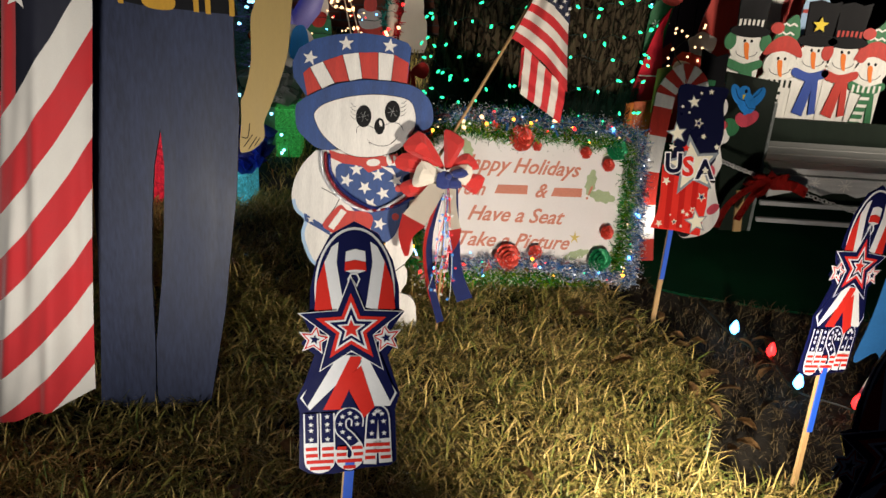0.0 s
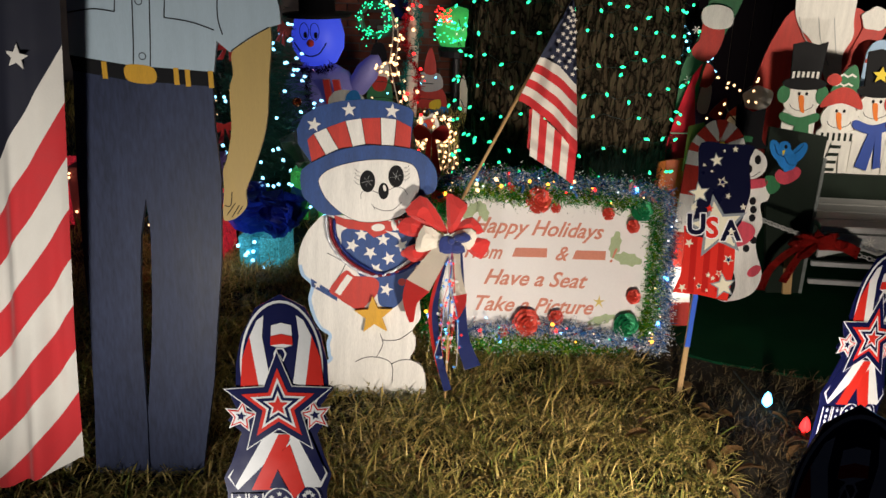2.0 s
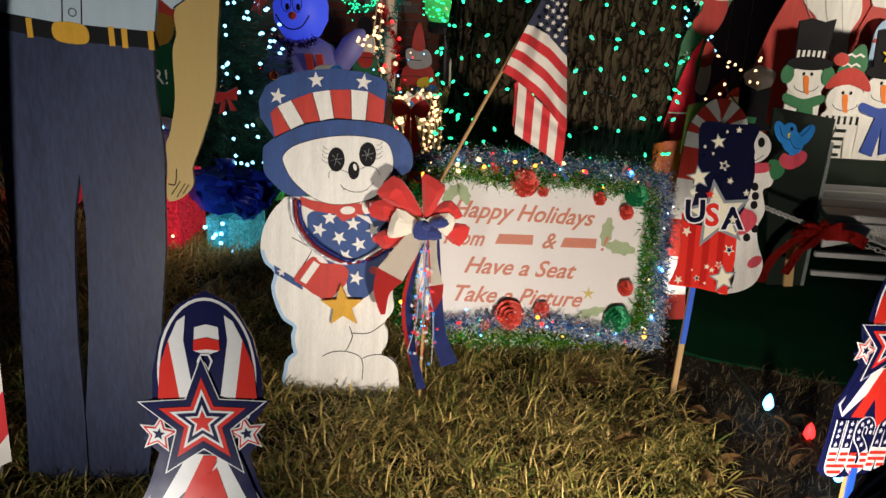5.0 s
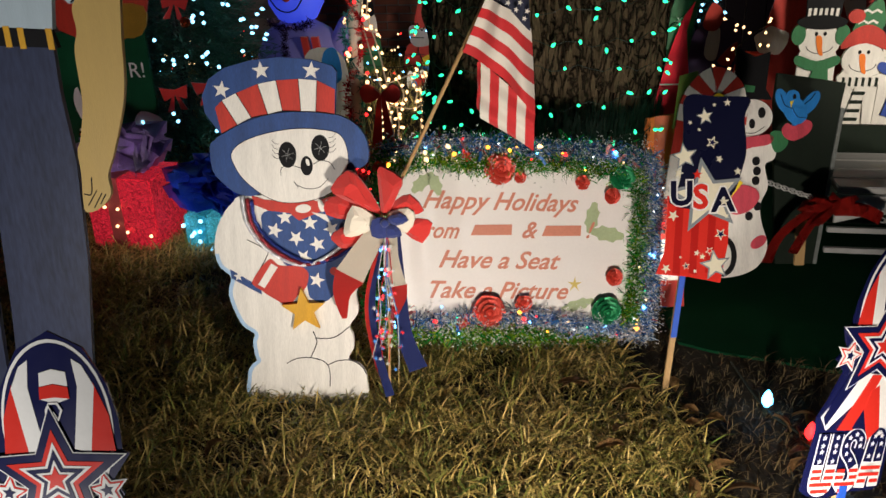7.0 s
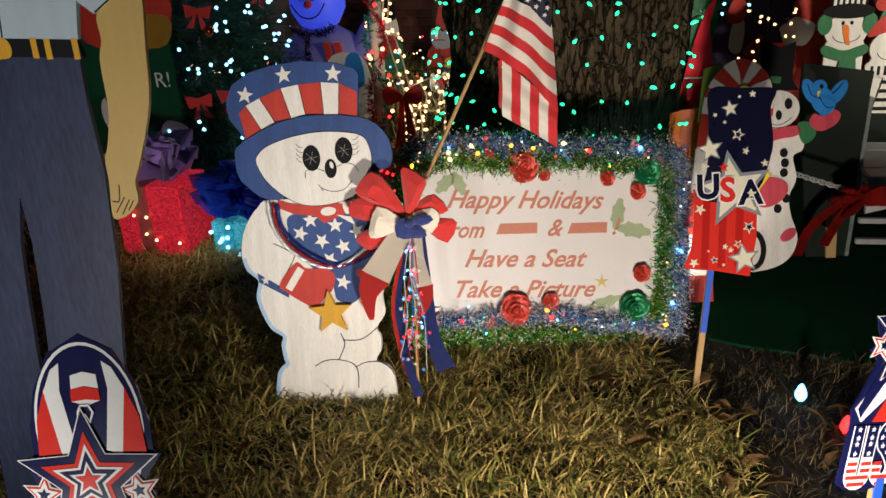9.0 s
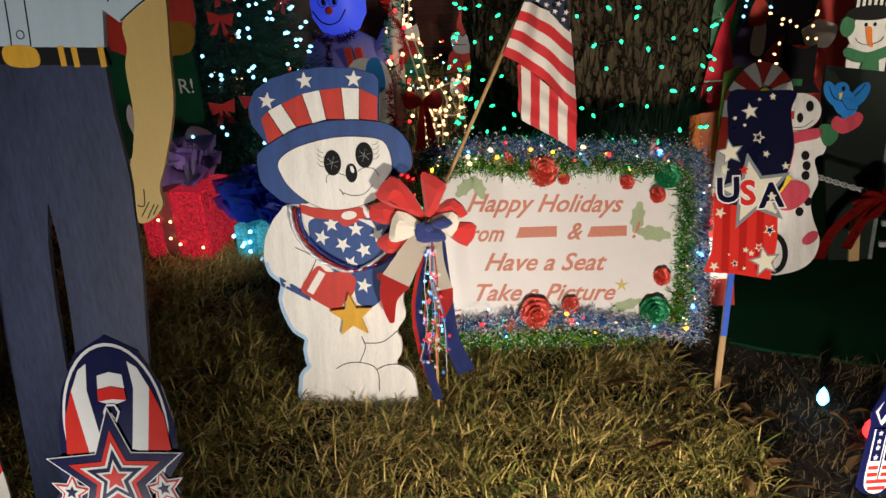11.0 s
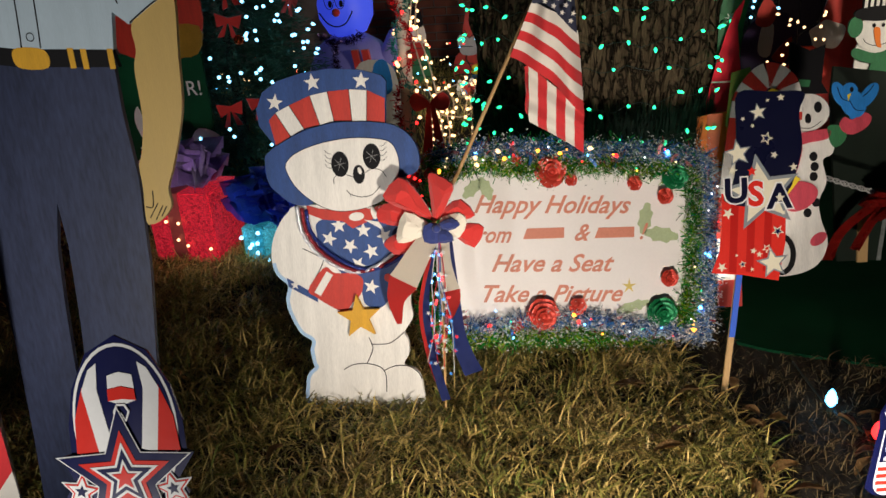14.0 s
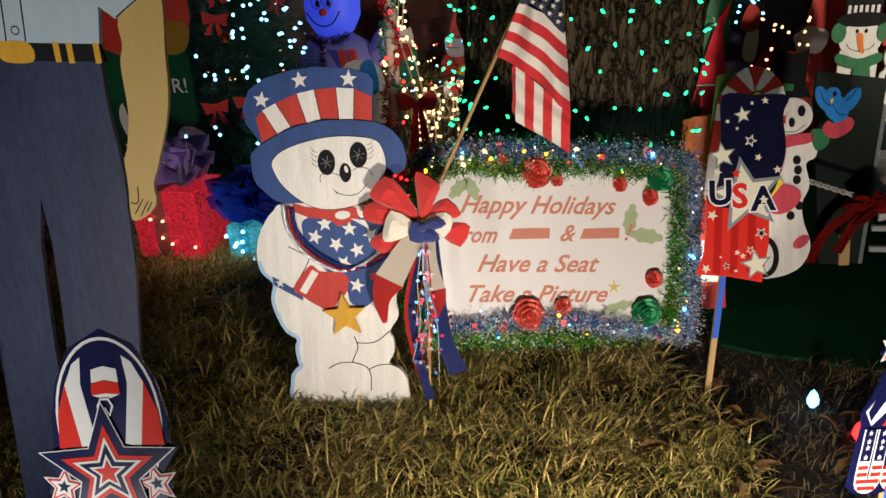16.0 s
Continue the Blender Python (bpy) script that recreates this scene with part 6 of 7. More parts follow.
PURPLE = mat("lilac_tulle", (0.46, 0.26, 0.85), 0.5, vary=0.3, bump=0.3, sheen=0.1)
ROYAL = mat("royal_blue_tulle", (0.02, 0.07, 1.0), 0.4, vary=0.4, bump=0.3, sheen=0.0)
SOFTRED = mat("dull_red_ribbon", (0.30, 0.05, 0.05), 0.5, vary=0.2)
for tulle in (PURPLE, ROYAL):
    tulle.node_tree.nodes["Principled BSDF"].inputs["Alpha"].default_value = 0.85
present(-1.26, 3.27, -4, 0.30, 0.24, 0.30, glitter("red_glitter_glow", (0.62, 0.02, 0.04)), SOFTRED, "large red glitter present with lilac tulle bow", PURPLE)
present(-0.905, 3.23, -6, 0.19, 0.17, 0.155, glitter("aqua_glitter_glow", (0.06, 0.38, 0.46)), glitter("aqua_ribbon_glow", (0.02, 0.22, 0.28)), "small aqua glitter present with royal blue tulle bow", ROYAL)
present(-0.86, 3.95, 5, 0.26, 0.2, 0.26, glitter("green_glitter_glow", (0.03, 0.30, 0.05)), GREEN, "green glitter present with green tulle bow", mat("green_tulle", (0.01, 0.16, 0.05), 0.5, vary=0.3, sheen=0.4))
present(-2.0, 3.7, 8, 0.3, 0.24, 0.3, glitter("red_glitter_glow", (0.62, 0.02, 0.04)), SOFTRED, "dark red glitter present beside the green board", None)


# ---- decorated trees ----
def fir(x, y, h, rad, count, label, ice, seed, bows=0, step=0.05):
    ob = thing("christmas_tree", pose(x, y, 0), label, "christmas tree")
    bm = bmesh.new()
    tube(bm, [(0, 0, 0), (0, 0, h)], 0.035, 8, 0.2)
    part("trunk", bm, DARK, ob)
    rr = random.Random(seed)
    verts, faces = [], []
    for i in range(count):
        t = rr.random() ** 1.4
        z = 0.04 + (h - 0.06) * t
        a = rr.uniform(0, 2 * math.pi)
        reach = rad * (1 - t) * rr.uniform(0.45, 1.05) + 0.02
        tip = Vector((reach * math.cos(a), reach * math.sin(a), z - 0.05 * reach))
        for k in range(7):
            base = tip * (0.55 + 0.45 * k / 6)
            base.z = z - 0.05 * reach * (k / 6)
            dr = Vector((math.cos(a + rr.uniform(-1, 1)), math.sin(a + rr.uniform(-1, 1)), rr.uniform(-0.5, 0.6))).normalized()
            sd = dr.orthogonal().normalized() * 0.003
            n = len(verts)
            l = rr.uniform(0.03, 0.055)
            verts += [tuple(base - sd), tuple(base + sd), tuple(base + dr * l)]
            faces.append((n, n + 1, n + 2))
    me = bpy.data.meshes.new("needles")
    me.from_pydata(verts, [], faces)
    me.materials.append(NEEDLE)
    nd = new("needles", me)
    nd.parent = ob
    tagged(nd, "dark green fir needles", kind="stuff")
    for i in range(ice):
        t = rr.random() ** 1.3 * 0.95
        a = rr.uniform(math.pi * 0.95, math.pi * 2.05)
        r = rad * (1 - t) * rr.uniform(0.9, 1.08) + 0.03
        bulb(M_ICE, ob, (r * math.cos(a), r * math.sin(a), 0.05 + (h - 0.1) * t), (math.cos(a), math.sin(a), rr.uniform(-0.5, 0.5)))
    for i in range(bows):
        t = rr.random() * 0.8
        a = rr.uniform(math.pi * 1.05, math.pi * 1.95)
        r = rad * (1 - t) * 1.06 + 0.03
        m = Matrix.Translation((r * math.cos(a), r * math.sin(a), 0.08 + (h - 0.1) * t)) @ pose(0, 0, 0, rr.uniform(-15, 15), rr.uniform(-25, 25), math.degrees(a) - 270)
        if i % 3 == 2:
            bm = bmesh.new()
            bmesh.ops.create_icosphere(bm, subdivisions=2, radius=0.026)
            part("bauble", bm, mat("copper_bauble", (0.5, 0.08, 0.02), 0.15, metal=0.9, bump=0), ob, "shiny copper bauble", m, True)
        else:
            bm = bmesh.new()
            for sgn in (-1, 1):
                slab(bm, [(0, -0.012), (sgn * 0.05, -0.035), (sgn * 0.062, 0.03), (0, 0.012)], 0.012, 0.0)
                slab(bm, [(0, 0), (sgn * 0.012, -0.01), (sgn * 0.045, -0.085), (sgn * 0.015, -0.08)], 0.008, 0.0)
            part("bow", bm, FELTRED, ob, "dark red velvet bow", m)
    return ob


fir(-1.5, 4.3, 2.2, 0.62, 12000, "dark fir strung with ice white lights and red bows", 470, 21, 34)
fir(1.15, 5.3, 1.0, 0.30, 1400, "small dark fir strung with ice white lights", 70, 22)

# green greeting board beside the fir, with a red and gold top
gb = thing("greeting_board", pose(-1.55, 3.72, -0.09), "green board with white lettering, sleigh shapes and golden top", "sign")
bm = bmesh.new()
box(bm, -0.26, 0.20, 0, 0.012, 0.0, 0.86, 0.003)
part("panel", bm, mat("bottle_green_paint", (0.006, 0.06, 0.026), 0.6, vary=0.2, spec=0.1), gb, "bottle green panel")
part("gold_basket", cut(curved([(0.06, 0.85), (0.19, 0.85), (0.22, 0.97), (0.04, 0.97)], True, 3), 0.006, -0.006), mat("gold_paint", (0.42, 0.24, 0.03), 0.4, metal=0.4), gb, "golden basket shape")
part("red_top", cut(curved([(-0.2, 0.87), (0.20, 0.87), (0.2, 1.3), (-0.16, 1.3)], True, 3), 0.003, -0.009), RED, gb, "red top")
letters("R!", 0.095, PWHITE, gb, Matrix.Translation((0.095, -0.003, 0.665)), 0.0, label="white serif lettering")
part("sleigh_shape", cut(curved([(-0.20, 0.55), (-0.17, 0.62), (-0.14, 0.52), (-0.05, 0.50), (-0.02, 0.44), (-0.16, 0.45)], True, 3), 0.003, 0.0), PWHITE, gb, "white sleigh shape")
part("sleigh_shape", cut(curved([(0.08, 0.46), (0.12, 0.51), (0.20, 0.49), (0.22, 0.45), (0.12, 0.44)], True, 3), 0.003, 0.0), PWHITE, gb, "white animal shape")
part("runner", line([(-0.2, 0.42), (-0.1, 0.405), (0.0, 0.42)], 0.012, 0.003), PWHITE, gb)

# red board far to the side
rd = thing("lawn_cutout", pose(-2.3, 3.3, 0), "red painted board with pale marks beside the banner", "lawn cutout")
part("panel", cut(curved([(-0.35, 0.0), (0.06, 0.0), (0.14, 0.5), (0.22, 0.95), (0.10, 1.1), (-0.3, 1.1)], True, 4), 0.0, -0.012), mat("hot_red_paint", (0.80, 0.02, 0.05), 0.5), rd, "red painted panel")
part("marks", line([(-0.02, 0.5), (0.03, 0.46), (0.05, 0.53)], 0.02, 0.003), WHITE, rd, "pale painted mark")

# ---- blue inflatable figure ----
inf = thing("inflatable_figure", pose(-1.385, 5.85, -0.07), "glowing blue inflatable snow figure with dark tinsel collar", "inflatable")
GLOWBLUE = mat("lit_blue_nylon", (0.06, 0.10, 0.6), 0.5, vary=0.1, bump=0.1, glow=(0.05, 0.09, 1.0), strength=0.5)
DIMBLUE = mat("dim_violet_nylon", (0.14, 0.13, 0.30), 0.55, vary=0.2, bump=0.1, glow=(0.05, 0.05, 0.22), strength=0.22)
bm = bmesh.new()
lathe(bm, [(0.12, 0.0), (0.25, 0.06), (0.30, 0.2), (0.29, 0.36), (0.22, 0.5), (0.12, 0.56)], 28)
part("body", bm, DIMBLUE, inf, "violet lit nylon body", smooth=True)
bm = bmesh.new()
lathe(bm, [(0.05, 0.54), (0.13, 0.58), (0.185, 0.68), (0.19, 0.78), (0.16, 0.89), (0.08, 0.96), (0.02, 0.98)], 28)
part("head", bm, GLOWBLUE, inf, "blue lit nylon head", smooth=True)
bm = bmesh.new()
lathe(bm, [(0.24, 0.90), (0.245, 0.92), (0.13, 0.93), (0.125, 1.12), (0.02, 1.13)], 24)
part("hat", bm, BLACK, inf, "black hat", smooth=True)
tinsel("collar", [(-0.14, 0.58), (-0.07, 0.545), (0.0, 0.535), (0.07, 0.545), (0.14, 0.58)], 700, 0.03, mat("dark_tinsel", (0.04, 0.02, 0.06), 0.2, metal=0.8, bump=0), inf, 0.012, "dark tinsel collar", -0.17)
tinsel("collar", [(0.0, 0.54), (-0.01, 0.4), (0.0, 0.25)], 500, 0.03, MATS["dark_tinsel"], inf, 0.012, "dark tinsel tail", -0.29)
for u in (-0.04, 0.035):
    part("eye", stroke(bmesh.new(), ell(u, 0.815, 0.032, 0.058, 24), 0.005, 0.203, 0.201, True), BLACK, inf, "black eye outline")
    part("pupil", cut(ell(u + 0.006, 0.79, 0.012, 0.022, 14), 0.204, 0.19), BLACK, inf)
part("smile", line([(-0.115, 0.74), (-0.10, 0.715), (-0.06, 0.665), (0.0, 0.645), (0.06, 0.665), (0.10, 0.715), (0.115, 0.74)], 0.009, 0.203), BLACK, inf)
bm = bmesh.new()
bmesh.ops.create_icosphere(bm, subdivisions=2, radius=0.028)
part("nose", bm, FELTRED, inf, "red nose", Matrix.Translation((0.0, -0.2, 0.735)), True)
for x in (0.10, 0.17):
    part("scarf", cut([(x, 0.50), (x + 0.045, 0.50), (x + 0.09, 0.2), (x + 0.04, 0.2)], 0.285, 0.25), FELTRED, inf, "dark red scarf end")
bm = bmesh.new()
lathe(bm, [(0.03, -0.2), (0.075, -0.1), (0.085, 0.05), (0.05, 0.16), (0.01, 0.19)], 16)
part("raised_arm", bm, DIMBLUE, inf, "raised arm", pose(0.33, 0, 0.48, 0, 35, 0), True)

# ---- lit wire deer, tinsel post and small figures by the house ----
deer = thing("wire_deer", pose(-0.42, 4.75, 0, 0, 0, 52) @ Matrix.Scale(1.2, 4), "white wire deer covered with warm fairy lights", "light figure")
r4 = random.Random(31)
WHITEWIRE = mat("white_wire", (0.5, 0.42, 0.32), 0.5, bump=0)
lines = [[(-0.15, 0, 0.28), (0.0, -0.03, 0.31), (0.16, 0, 0.29)], [(-0.15, 0, 0.2), (0.0, -0.05, 0.16), (0.16, 0, 0.2)], [(-0.15, 0, 0.28), (-0.2, 0, 0.45), (-0.24, 0, 0.60)], [(-0.12, -0.02, 0.22), (-0.16, -0.02, 0.42), (-0.20, 0, 0.58)], [(-0.24, 0, 0.60), (-0.32, 0, 0.57), (-0.20, 0, 0.54)]]
lines += [[(x, y, 0.22), (x + 0.01, y, 0.1), (x - 0.005, y, 0.0)] for x in (-0.14, -0.10, 0.11, 0.15) for y in (-0.04, 0.04)]
lines += [[(-0.22, 0.02 * s, 0.60), (-0.2 + 0.03 * s, 0.05 * s, 0.75), (-0.26 + 0.08 * s, 0.08 * s, 0.92)] for s in (-1, 1)]
lines += [[(x, -0.05, 0.18), (x + 0.01, -0.06, 0.25), (x, -0.02, 0.31)] for x in (-0.08, 0.0, 0.08)]
for q in lines:
    bm = bmesh.new()
    tube(bm, curved(q, False, 6), 0.0035, 6)
    part("frame_wire", bm, WHITEWIRE, deer, "white wire")
    for p in curved(q, False, 4)[::1]:
        if r4.random() < 0.9:
            bulb(M_WARM, deer, (p[0] + r4.gauss(0, 0.008), p[1] - 0.008, p[2] + r4.gauss(0, 0.008)), (r4.gauss(0, 1), -0.6, r4.gauss(0, 1)))

post = thing("candy_post", pose(-0.20, 2.95, 0), "white post wound with red and teal tinsel", "post")
bm = bmesh.new()
tube(bm, [(-0.025, 0, 0.0), (0.02, 0, 1.3)], 0.022, 14)
part("post", bm, FELTWHITE, post, "white padded post", smooth=True)
for k, c in ((0, TIN_RED), (1, TIN_TEAL)):
    tinsel("tinsel_wrap", [(-0.025 + 0.0017 * i + 0.03 * math.sin(i * 0.8 + math.pi * k), 0.05 * i) for i in range(26)], 1100, 0.020, c, post, 0.006, "red tinsel" if k == 0 else "teal tinsel", -0.022)
for i in range(22):
    bulb((M_RED, M_WARM)[i % 3 == 0], post, (r4.uniform(-0.04, 0.05), -0.04, r4.uniform(0.4, 1.25)), (0, -1, 0))
pb = thing("ribbon_bow", pose(-0.115, 2.93, 0.70) @ Matrix.Scale(0.62, 4), "large dark red bow tied low on the post", "bow")
for sgn in (-1, 1):
    part("loop", cut(curved([(0, 0.0), (sgn * 0.07, 0.06), (sgn * 0.11, 0.02), (sgn * 0.08, -0.04)], True, 4), 0.03, 0.0), FELTRED, pb, "dark red loop")
    part("tail", cut([(0, 0), (sgn * 0.02, -0.01), (sgn * 0.07, -0.30), (sgn * 0.01, -0.31)], 0.012, 0.0), FELTRED, pb, "dark red tail")


def small_board(x, y, shapes, label, z=0.0):
    ob = thing("lawn_cutout", pose(x, y, z), label, "lawn cutout", "small boards by the house")
    for i, (q, c) in enumerate(shapes):
        part("painted_shape", cut(curved(q, True, 4), 0.004 * i, -0.008 if i == 0 else 0.0), c, ob)
    bm = bmesh.new()
    box(bm, -0.012, 0.012, 0.009, 0.02, 0.0, min(0.3, 0.7 * max(v for q, _ in shapes for _, v in q)))
    part("stake", bm, WOOD, ob)
    return ob


small_board(-0.68, 6.6, [([(-0.14, 0.0), (0.14, 0.0), (0.14, 0.1), (0.1, 0.3), (-0.1, 0.3), (-0.15, 0.15)], RED), ([(-0.08, 0.3), (-0.10, 0.42), (-0.02, 0.44), (0.08, 0.42), (0.10, 0.32), (0.0, 0.28)], GREY), ([(-0.05, 0.05), (0.13, 0.08), (0.13, 0.16), (-0.02, 0.14)], SKYBLUE), ([(0.0, 0.14), (0.08, 0.15), (0.08, 0.22), (0.0, 0.2)], YELLOW), ([(-0.05, 0.44), (0.05, 0.44), (0.02, 0.62), (-0.02, 0.6)], RED)], "red-clad grey animal cut-out holding a striped bag", -0.10)
small_board(-0.60, 6.0, [([(-0.075, 0.0), (0.075, 0.0), (0.07, 0.07), (0.03, 0.13), (-0.02, 0.10), (-0.07, 0.12)], WHITE), ([(-0.04, 0.02), (0.03, 0.02), (0.04, 0.09), (-0.03, 0.08)], RED), ([(-0.06, 0.015), (-0.01, 0.02), (-0.03, 0.06)], SKYBLUE)], "small white, red and blue board by the lights")
small_board(-1.08, 6.5, [([(-0.09, 0.0), (0.09, 0.0), (0.08, 0.3), (-0.08, 0.3)], GREEN), ([(-0.07, 0.28), (0.07, 0.28), (0.06, 0.44), (-0.06, 0.44)], FELTWHITE), ([(-0.04, 0.2), (0.04, 0.2), (0.06, 0.3), (-0.06, 0.3)], RED), ([(-0.06, 0.43), (0.06, 0.43), (0.04, 0.56), (-0.04, 0.56)], BLACK)], "snow figure board with black hat and red scarf")
small_board(-1.02, 5.2, [([(-0.12, 0.0), (0.12, 0.0), (0.14, 0.3), (0.06, 0.42), (-0.12, 0.38)], WHITE), ([(-0.02, 0.22), (0.1, 0.24), (0.08, 0.42), (0.0, 0.4)], SKYBLUE)], "white and blue striped cut-out board")
small_board(-0.34, 6.7, [([(-0.1, 0.0), (0.1, 0.0), (0.09, 0.3), (-0.09, 0.3)], FELTWHITE), ([(-0.07, 0.28), (0.07, 0.28), (0.06, 0.46), (-0.06, 0.46)], FELTWHITE), ([(-0.09, 0.45), (0.09, 0.45), (0.06, 0.6), (-0.06, 0.6)], BLACK)], "dim snow figure board with a black hat")
small_board(1.18, 4.9, [([(-0.1, 0.0), (0.12, 0.0), (0.16, 0.55), (0.02, 0.65), (-0.1, 0.5)], mat("plum_paint", (0.04, 0.02, 0.09), 0.5)), ([(-0.02, 0.45), (0.04, 0.43), (0.05, 0.58), (0.0, 0.6)], WHITE), ([(-0.04, 0.60), (0.03, 0.58), (0.06, 0.66), (0.0, 0.72)], RED), ([(0.05, 0.42), (0.12, 0.40), (0.14, 0.52)], RED)], "dark plum cut-out with white and red patches")
small_board(1.33, 4.55, [([(-0.08, 0.0), (0.10, 0.0), (0.12, 0.45), (-0.06, 0.5)], RED), ([(-0.06, 0.36), (0.04, 0.34), (0.05, 0.46), (-0.05, 0.48)], WHITE)], "red and white cut-out board with fairy lights")
fl = thing("light_string", pose(1.25, 4.5, 0), "warm fairy lights strung over the small boards", "string lights")
for i in range(26):
    bulb(M_WARM, fl, (r4.uniform(-0.12, 0.16), r4.uniform(-0.05, 0.05), 0.25 + r4.random() * 0.45), (r4.gauss(0, 1), -1, r4.gauss(0, 1)))
bm = bmesh.new()
tube(bm, curved([(-0.1, 0, 0.0), (-0.08, 0, 0.3), (0.08, 0, 0.42), (0.0, 0, 0.55), (0.14, 0, 0.68)], False, 8), 0.003, 5)
part("wire", bm, WIRE, fl)

# lit wreath and globe lamp on the porch
wr = thing("wreath", pose(-1.155, 6.75, 0.725), "round wreath of teal fairy lights on the porch", "wreath")
bm = bmesh.new()
tube(bm, [(0.13 * math.cos(a), 0, 0.13 * math.sin(a)) for a in (2 * math.pi * i / 24 for i in range(25))], 0.03, 8)
part("ring", bm, NEEDLE, wr, "dark green ring")
for i in range(110):
    a, r = r4.uniform(0, 2 * math.pi), 0.13 + r4.gauss(0, 0.028)
    bulb(M_TEAL, wr, (r * math.cos(a), -0.035, r * math.sin(a)), (0, -1, 0))
bm = bmesh.new()
box(bm, -0.008, 0.008, 0.0, 0.012, -0.725, -0.14)
part("stake", bm, DARK, wr)
gl = thing("globe_lamp", pose(-0.485, 6.7, 0.32), "green lit snow globe lamp on a dark base", "lamp")
bm = bmesh.new()
lathe(bm, [(0.13, 0.22), (0.165, 0.29), (0.17, 0.37), (0.14, 0.46), (0.08, 0.51), (0.01, 0.53)], 24)
part("globe", bm, mat("lit_green_glass", (0.08, 0.5, 0.12), 0.2, vary=0.3, glow=(0.06, 0.75, 0.14), strength=0.32, bump=0.2), gl, "green glowing globe", smooth=True)
bm = bmesh.new()
lathe(bm, [(0.06, -0.32), (0.035, -0.28), (0.03, 0.12), (0.14, 0.14), (0.15, 0.19), (0.13, 0.23)], 20)
part("base", bm, DARK, gl, "dark base")
for i in range(48):
    a, z = r4.uniform(1.05 * math.pi, 1.95 * math.pi), r4.uniform(0.25, 0.47)
    bulb(M_TEAL if i % 9 else M_BLUE, gl, (0.168 * math.cos(a) * (1 - max(0, z - 0.38) * 2), 0.168 * math.sin(a), z), (math.cos(a), math.sin(a), 0.2), "tiny_glow")
for i in range(40):
    bulb(M_RED, gl, (-0.08 + r4.gauss(0, 0.035), -0.17, 0.47 + r4.gauss(0, 0.03)), (0, -1, 0))
hl = thing("light_string", pose(-0.7, 6.2, 0), "low strings of warm and coloured lights by the house", "string lights")
for i in range(120):
    x = r4.uniform(-1.9, 0.1)
    bulb((M_WARM, M_WARM, M_WARM, M_RED, M_BLUE)[i % 5], hl, (x, r4.uniform(-0.1, 0.3), r4.choice((0.02, 0.1, 0.18, 0.3)) + r4.gauss(0, 0.015)), (r4.gauss(0, 1), -1, 0.5))
for z in (0.02, 0.1, 0.18, 0.3):
    bm = bmesh.new()
    tube(bm, [(-1.9 + 0.1 * i, 0.05, max(0.006, z + 0.012 * math.sin(i * 1.7))) for i in range(21)], 0.003, 5)
    part("wire", bm, WIRE, hl)

# ---- house front ----
house = thing("house", pose(0, 7.5, 0), "red brick house front with a dark framed window", "house", kind="structure")
bm = bmesh.new()
box(bm, -6, -1.25, 0.02, 0.25, 0, 3.2)
box(bm, -0.95, 6, 0.02, 0.25, 0, 3.2)
box(bm, -1.25, -0.95, 0.02, 0.25, 0, 0.60)
box(bm, -1.25, -0.95, 0.02, 0.25, 1.9, 3.2)
part("wall", bm, MORTAR, house, "mortar wall")
bm = bmesh.new()
box(bm, -1.25, -0.95, 0.14, 0.15, 0.60, 1.9)
win = part("window", bm, mat("dark_pane", (0.01, 0.012, 0.015), 0.06, vary=0.0, bump=0), house, "dark window pane")
for x0, x1, z0, z1 in ((-1.25, -1.22, 0.60, 1.9), (-0.98, -0.95, 0.60, 1.9), (-1.22, -0.98, 0.60, 0.63)):
    bm = bmesh.new()
    box(bm, x0, x1, 0.0, 0.14, z0, z1)
    part("window_frame", bm, GREY, win, "grey frame")
bm = bmesh.new()
box(bm, -1.30, -0.90, -0.04, 0.0, 0.565, 0.598)
part("window_sill", bm, GREY, house, "stone sill")
bm = bmesh.new()
box(bm, 0, 0.20, 0, 0.02, 0, 0.058, 0.003)
me = bpy.data.meshes.new("brick")
bm.to_mesh(me)
bm.free()
me.materials.append(BRICK)
for r in range(13):
    for c in range(12):
        x, z = -2.0 + c * 0.212 + (0.106 if r % 2 else 0), 0.02 + r * 0.07
        if -1.46 < x < -0.94 and z > 0.5:
            continue
        ob = new("brick", me)
        ob.parent = house
        ob.matrix_basis = Matrix.Translation((x, 0.0, z))
fence = thing("wood_fence", pose(0, 7.2, 0), "dark weathered board fence behind the display", "fence")
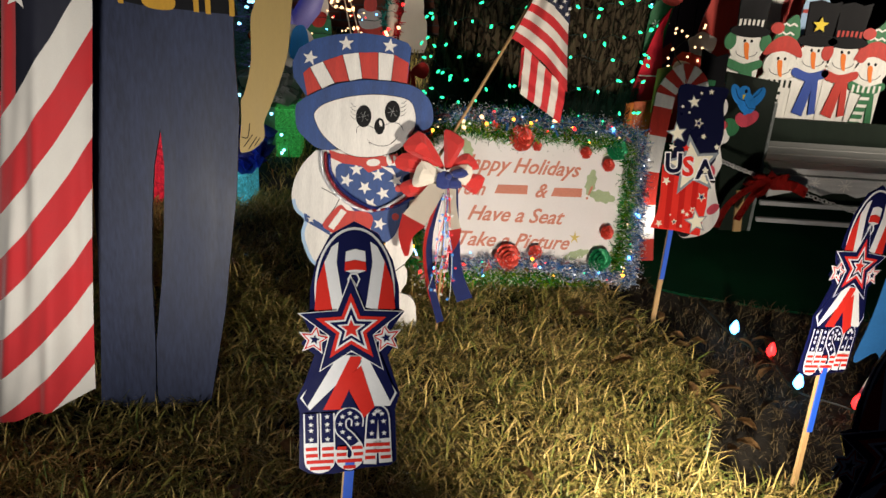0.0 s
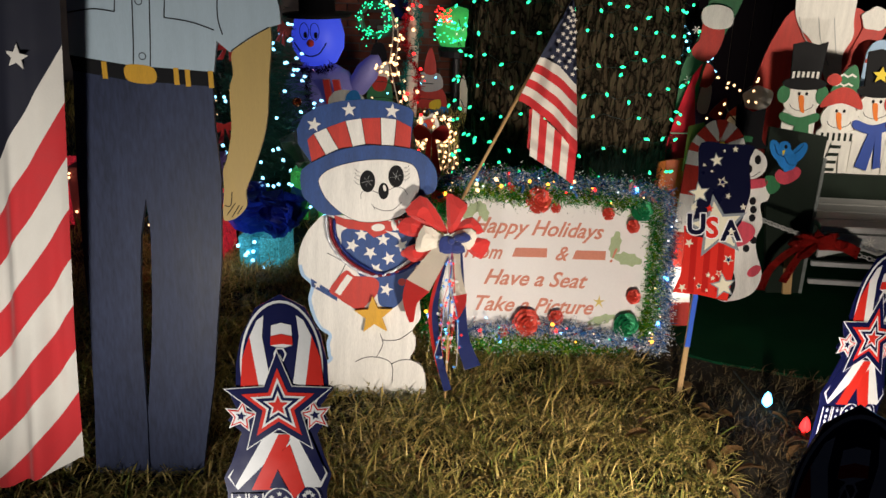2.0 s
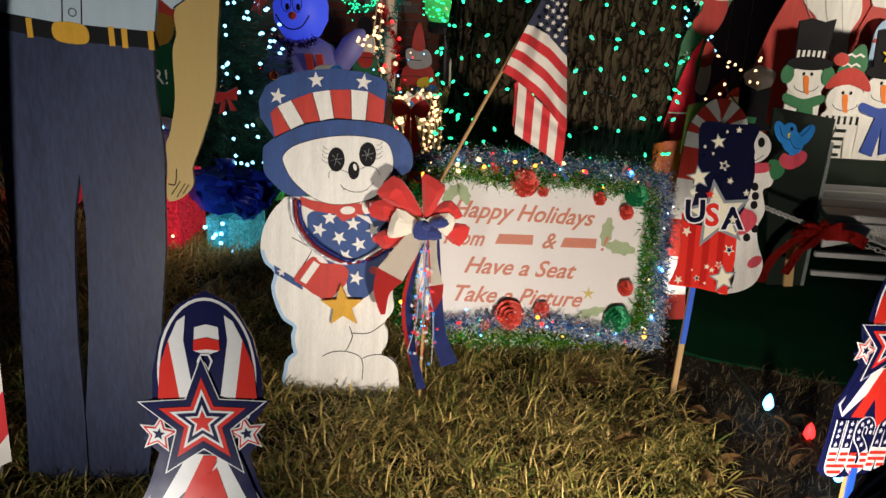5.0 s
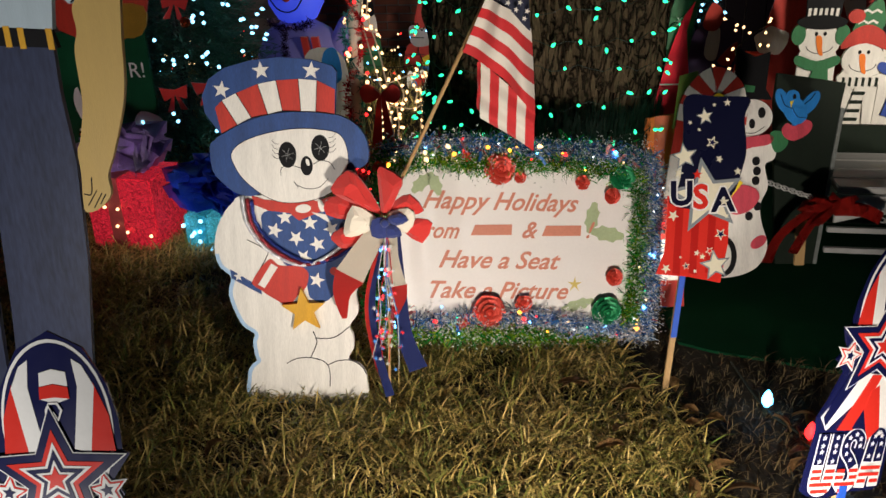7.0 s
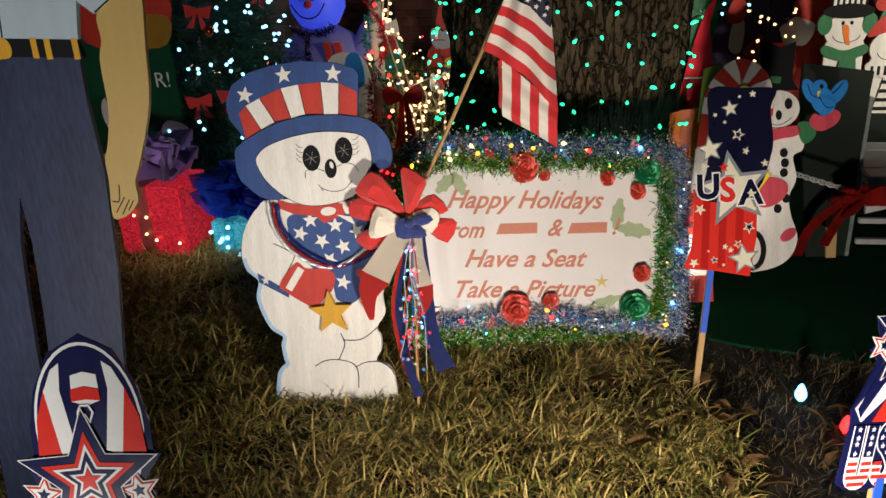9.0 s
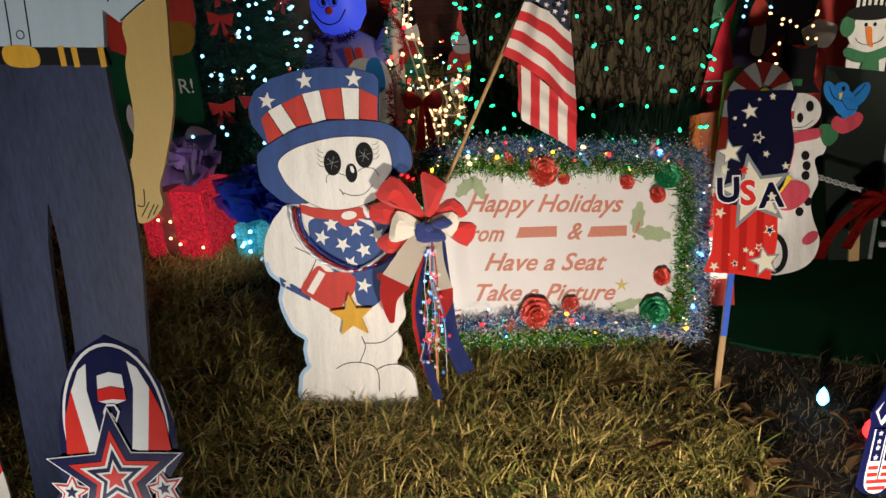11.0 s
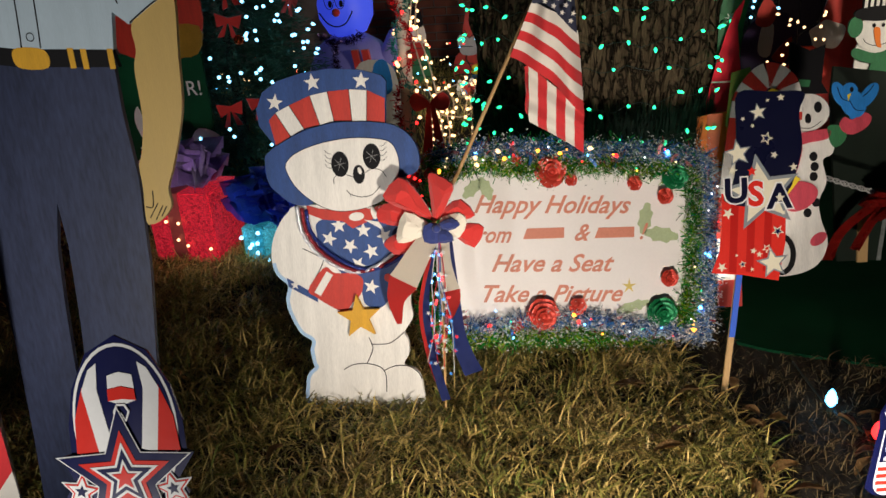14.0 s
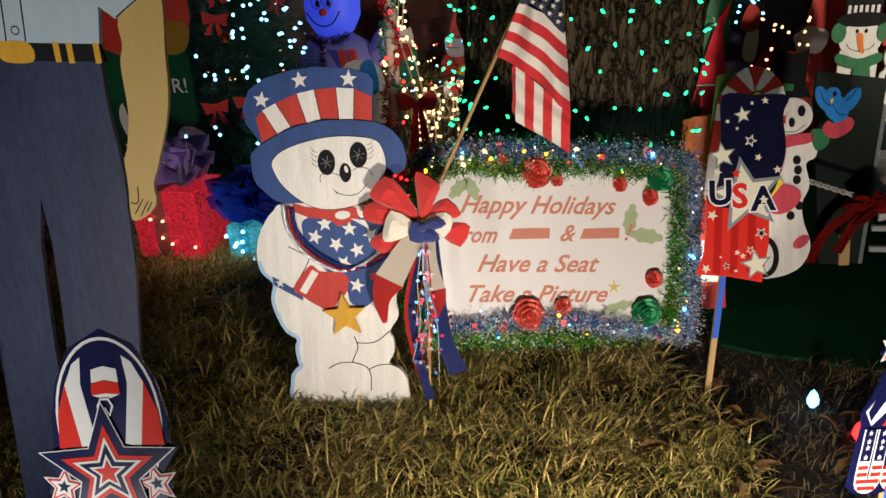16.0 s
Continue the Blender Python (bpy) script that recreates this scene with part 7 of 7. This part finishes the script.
for i in range(26):
    bm = bmesh.new()
    box(bm, 0.55 + 0.15 * i, 0.69 + 0.15 * i, 0, 0.02, 0, 1.5 + 0.02 * math.sin(i * 2.1))
    part("fence_board", bm, mat("dark_fence_wood", (0.014, 0.010, 0.014), 0.9, spec=0.1, vary=0.3, stretch=(6, 6, 0.6)), fence)

# ---- dry leaves on the lawn ----
LEAF = mat("dry_leaf", (0.30, 0.17, 0.06), 0.7, vary=0.35, scale=30, bump=0.4)
r5 = random.Random(77)
leaf_meshes = []
for s in range(4):
    bm = bmesh.new()
    l, w = r5.uniform(0.028, 0.045), r5.uniform(0.010, 0.016)
    vs = []
    for i in range(7):
        t = i / 6
        ww = w * math.sin(math.pi * (0.06 + 0.9 * t)) * (1 + 0.25 * (i % 2))
        zc = 0.012 * math.sin(math.pi * t) + 0.006 * t
        vs.append((bm.verts.new((l * (2 * t - 1), -ww, zc + 0.008)), bm.verts.new((l * (2 * t - 1), 0, zc)), bm.verts.new((l * (2 * t - 1), ww, zc + 0.010))))
    for a, b in zip(vs, vs[1:]):
        bm.faces.new((a[0], a[1], b[1], b[0]))
        bm.faces.new((a[1], a[2], b[2], b[1]))
    bmesh.ops.solidify(bm, geom=list(bm.faces), thickness=0.0006)
    me = bpy.data.meshes.new("dry_leaf")
    for f in bm.faces:
        f.smooth = True
    bm.to_mesh(me)
    bm.free()
    me.materials.append(LEAF)
    leaf_meshes.append(me)
spots = [(0.83, 1.9), (1.09, 2.02), (1.08, 2.2), (0.87, 1.62), (0.55, 2.3), (0.7, 2.28), (0.95, 1.75), (1.05, 1.85), (0.3, 1.45), (-0.3, 1.5), (-0.35, 1.9)]
spots += [(r5.uniform(0.8, 1.5), r5.uniform(1.3, 2.4)) for _ in range(26)] + [(r5.uniform(-0.9, 0.8), r5.uniform(1.2, 2.4)) for _ in range(10)]
for i, (x, y) in enumerate(spots):
    ob = new("dry_leaf", leaf_meshes[i % 4])
    ob.matrix_basis = pose(x, y, 0.016 if x > 0.8 else 0.03, r5.uniform(-25, 25), r5.uniform(-25, 25), r5.uniform(0, 360))
    tagged(ob, "curled dry brown leaf on the grass", "leaf", "fallen leaves")
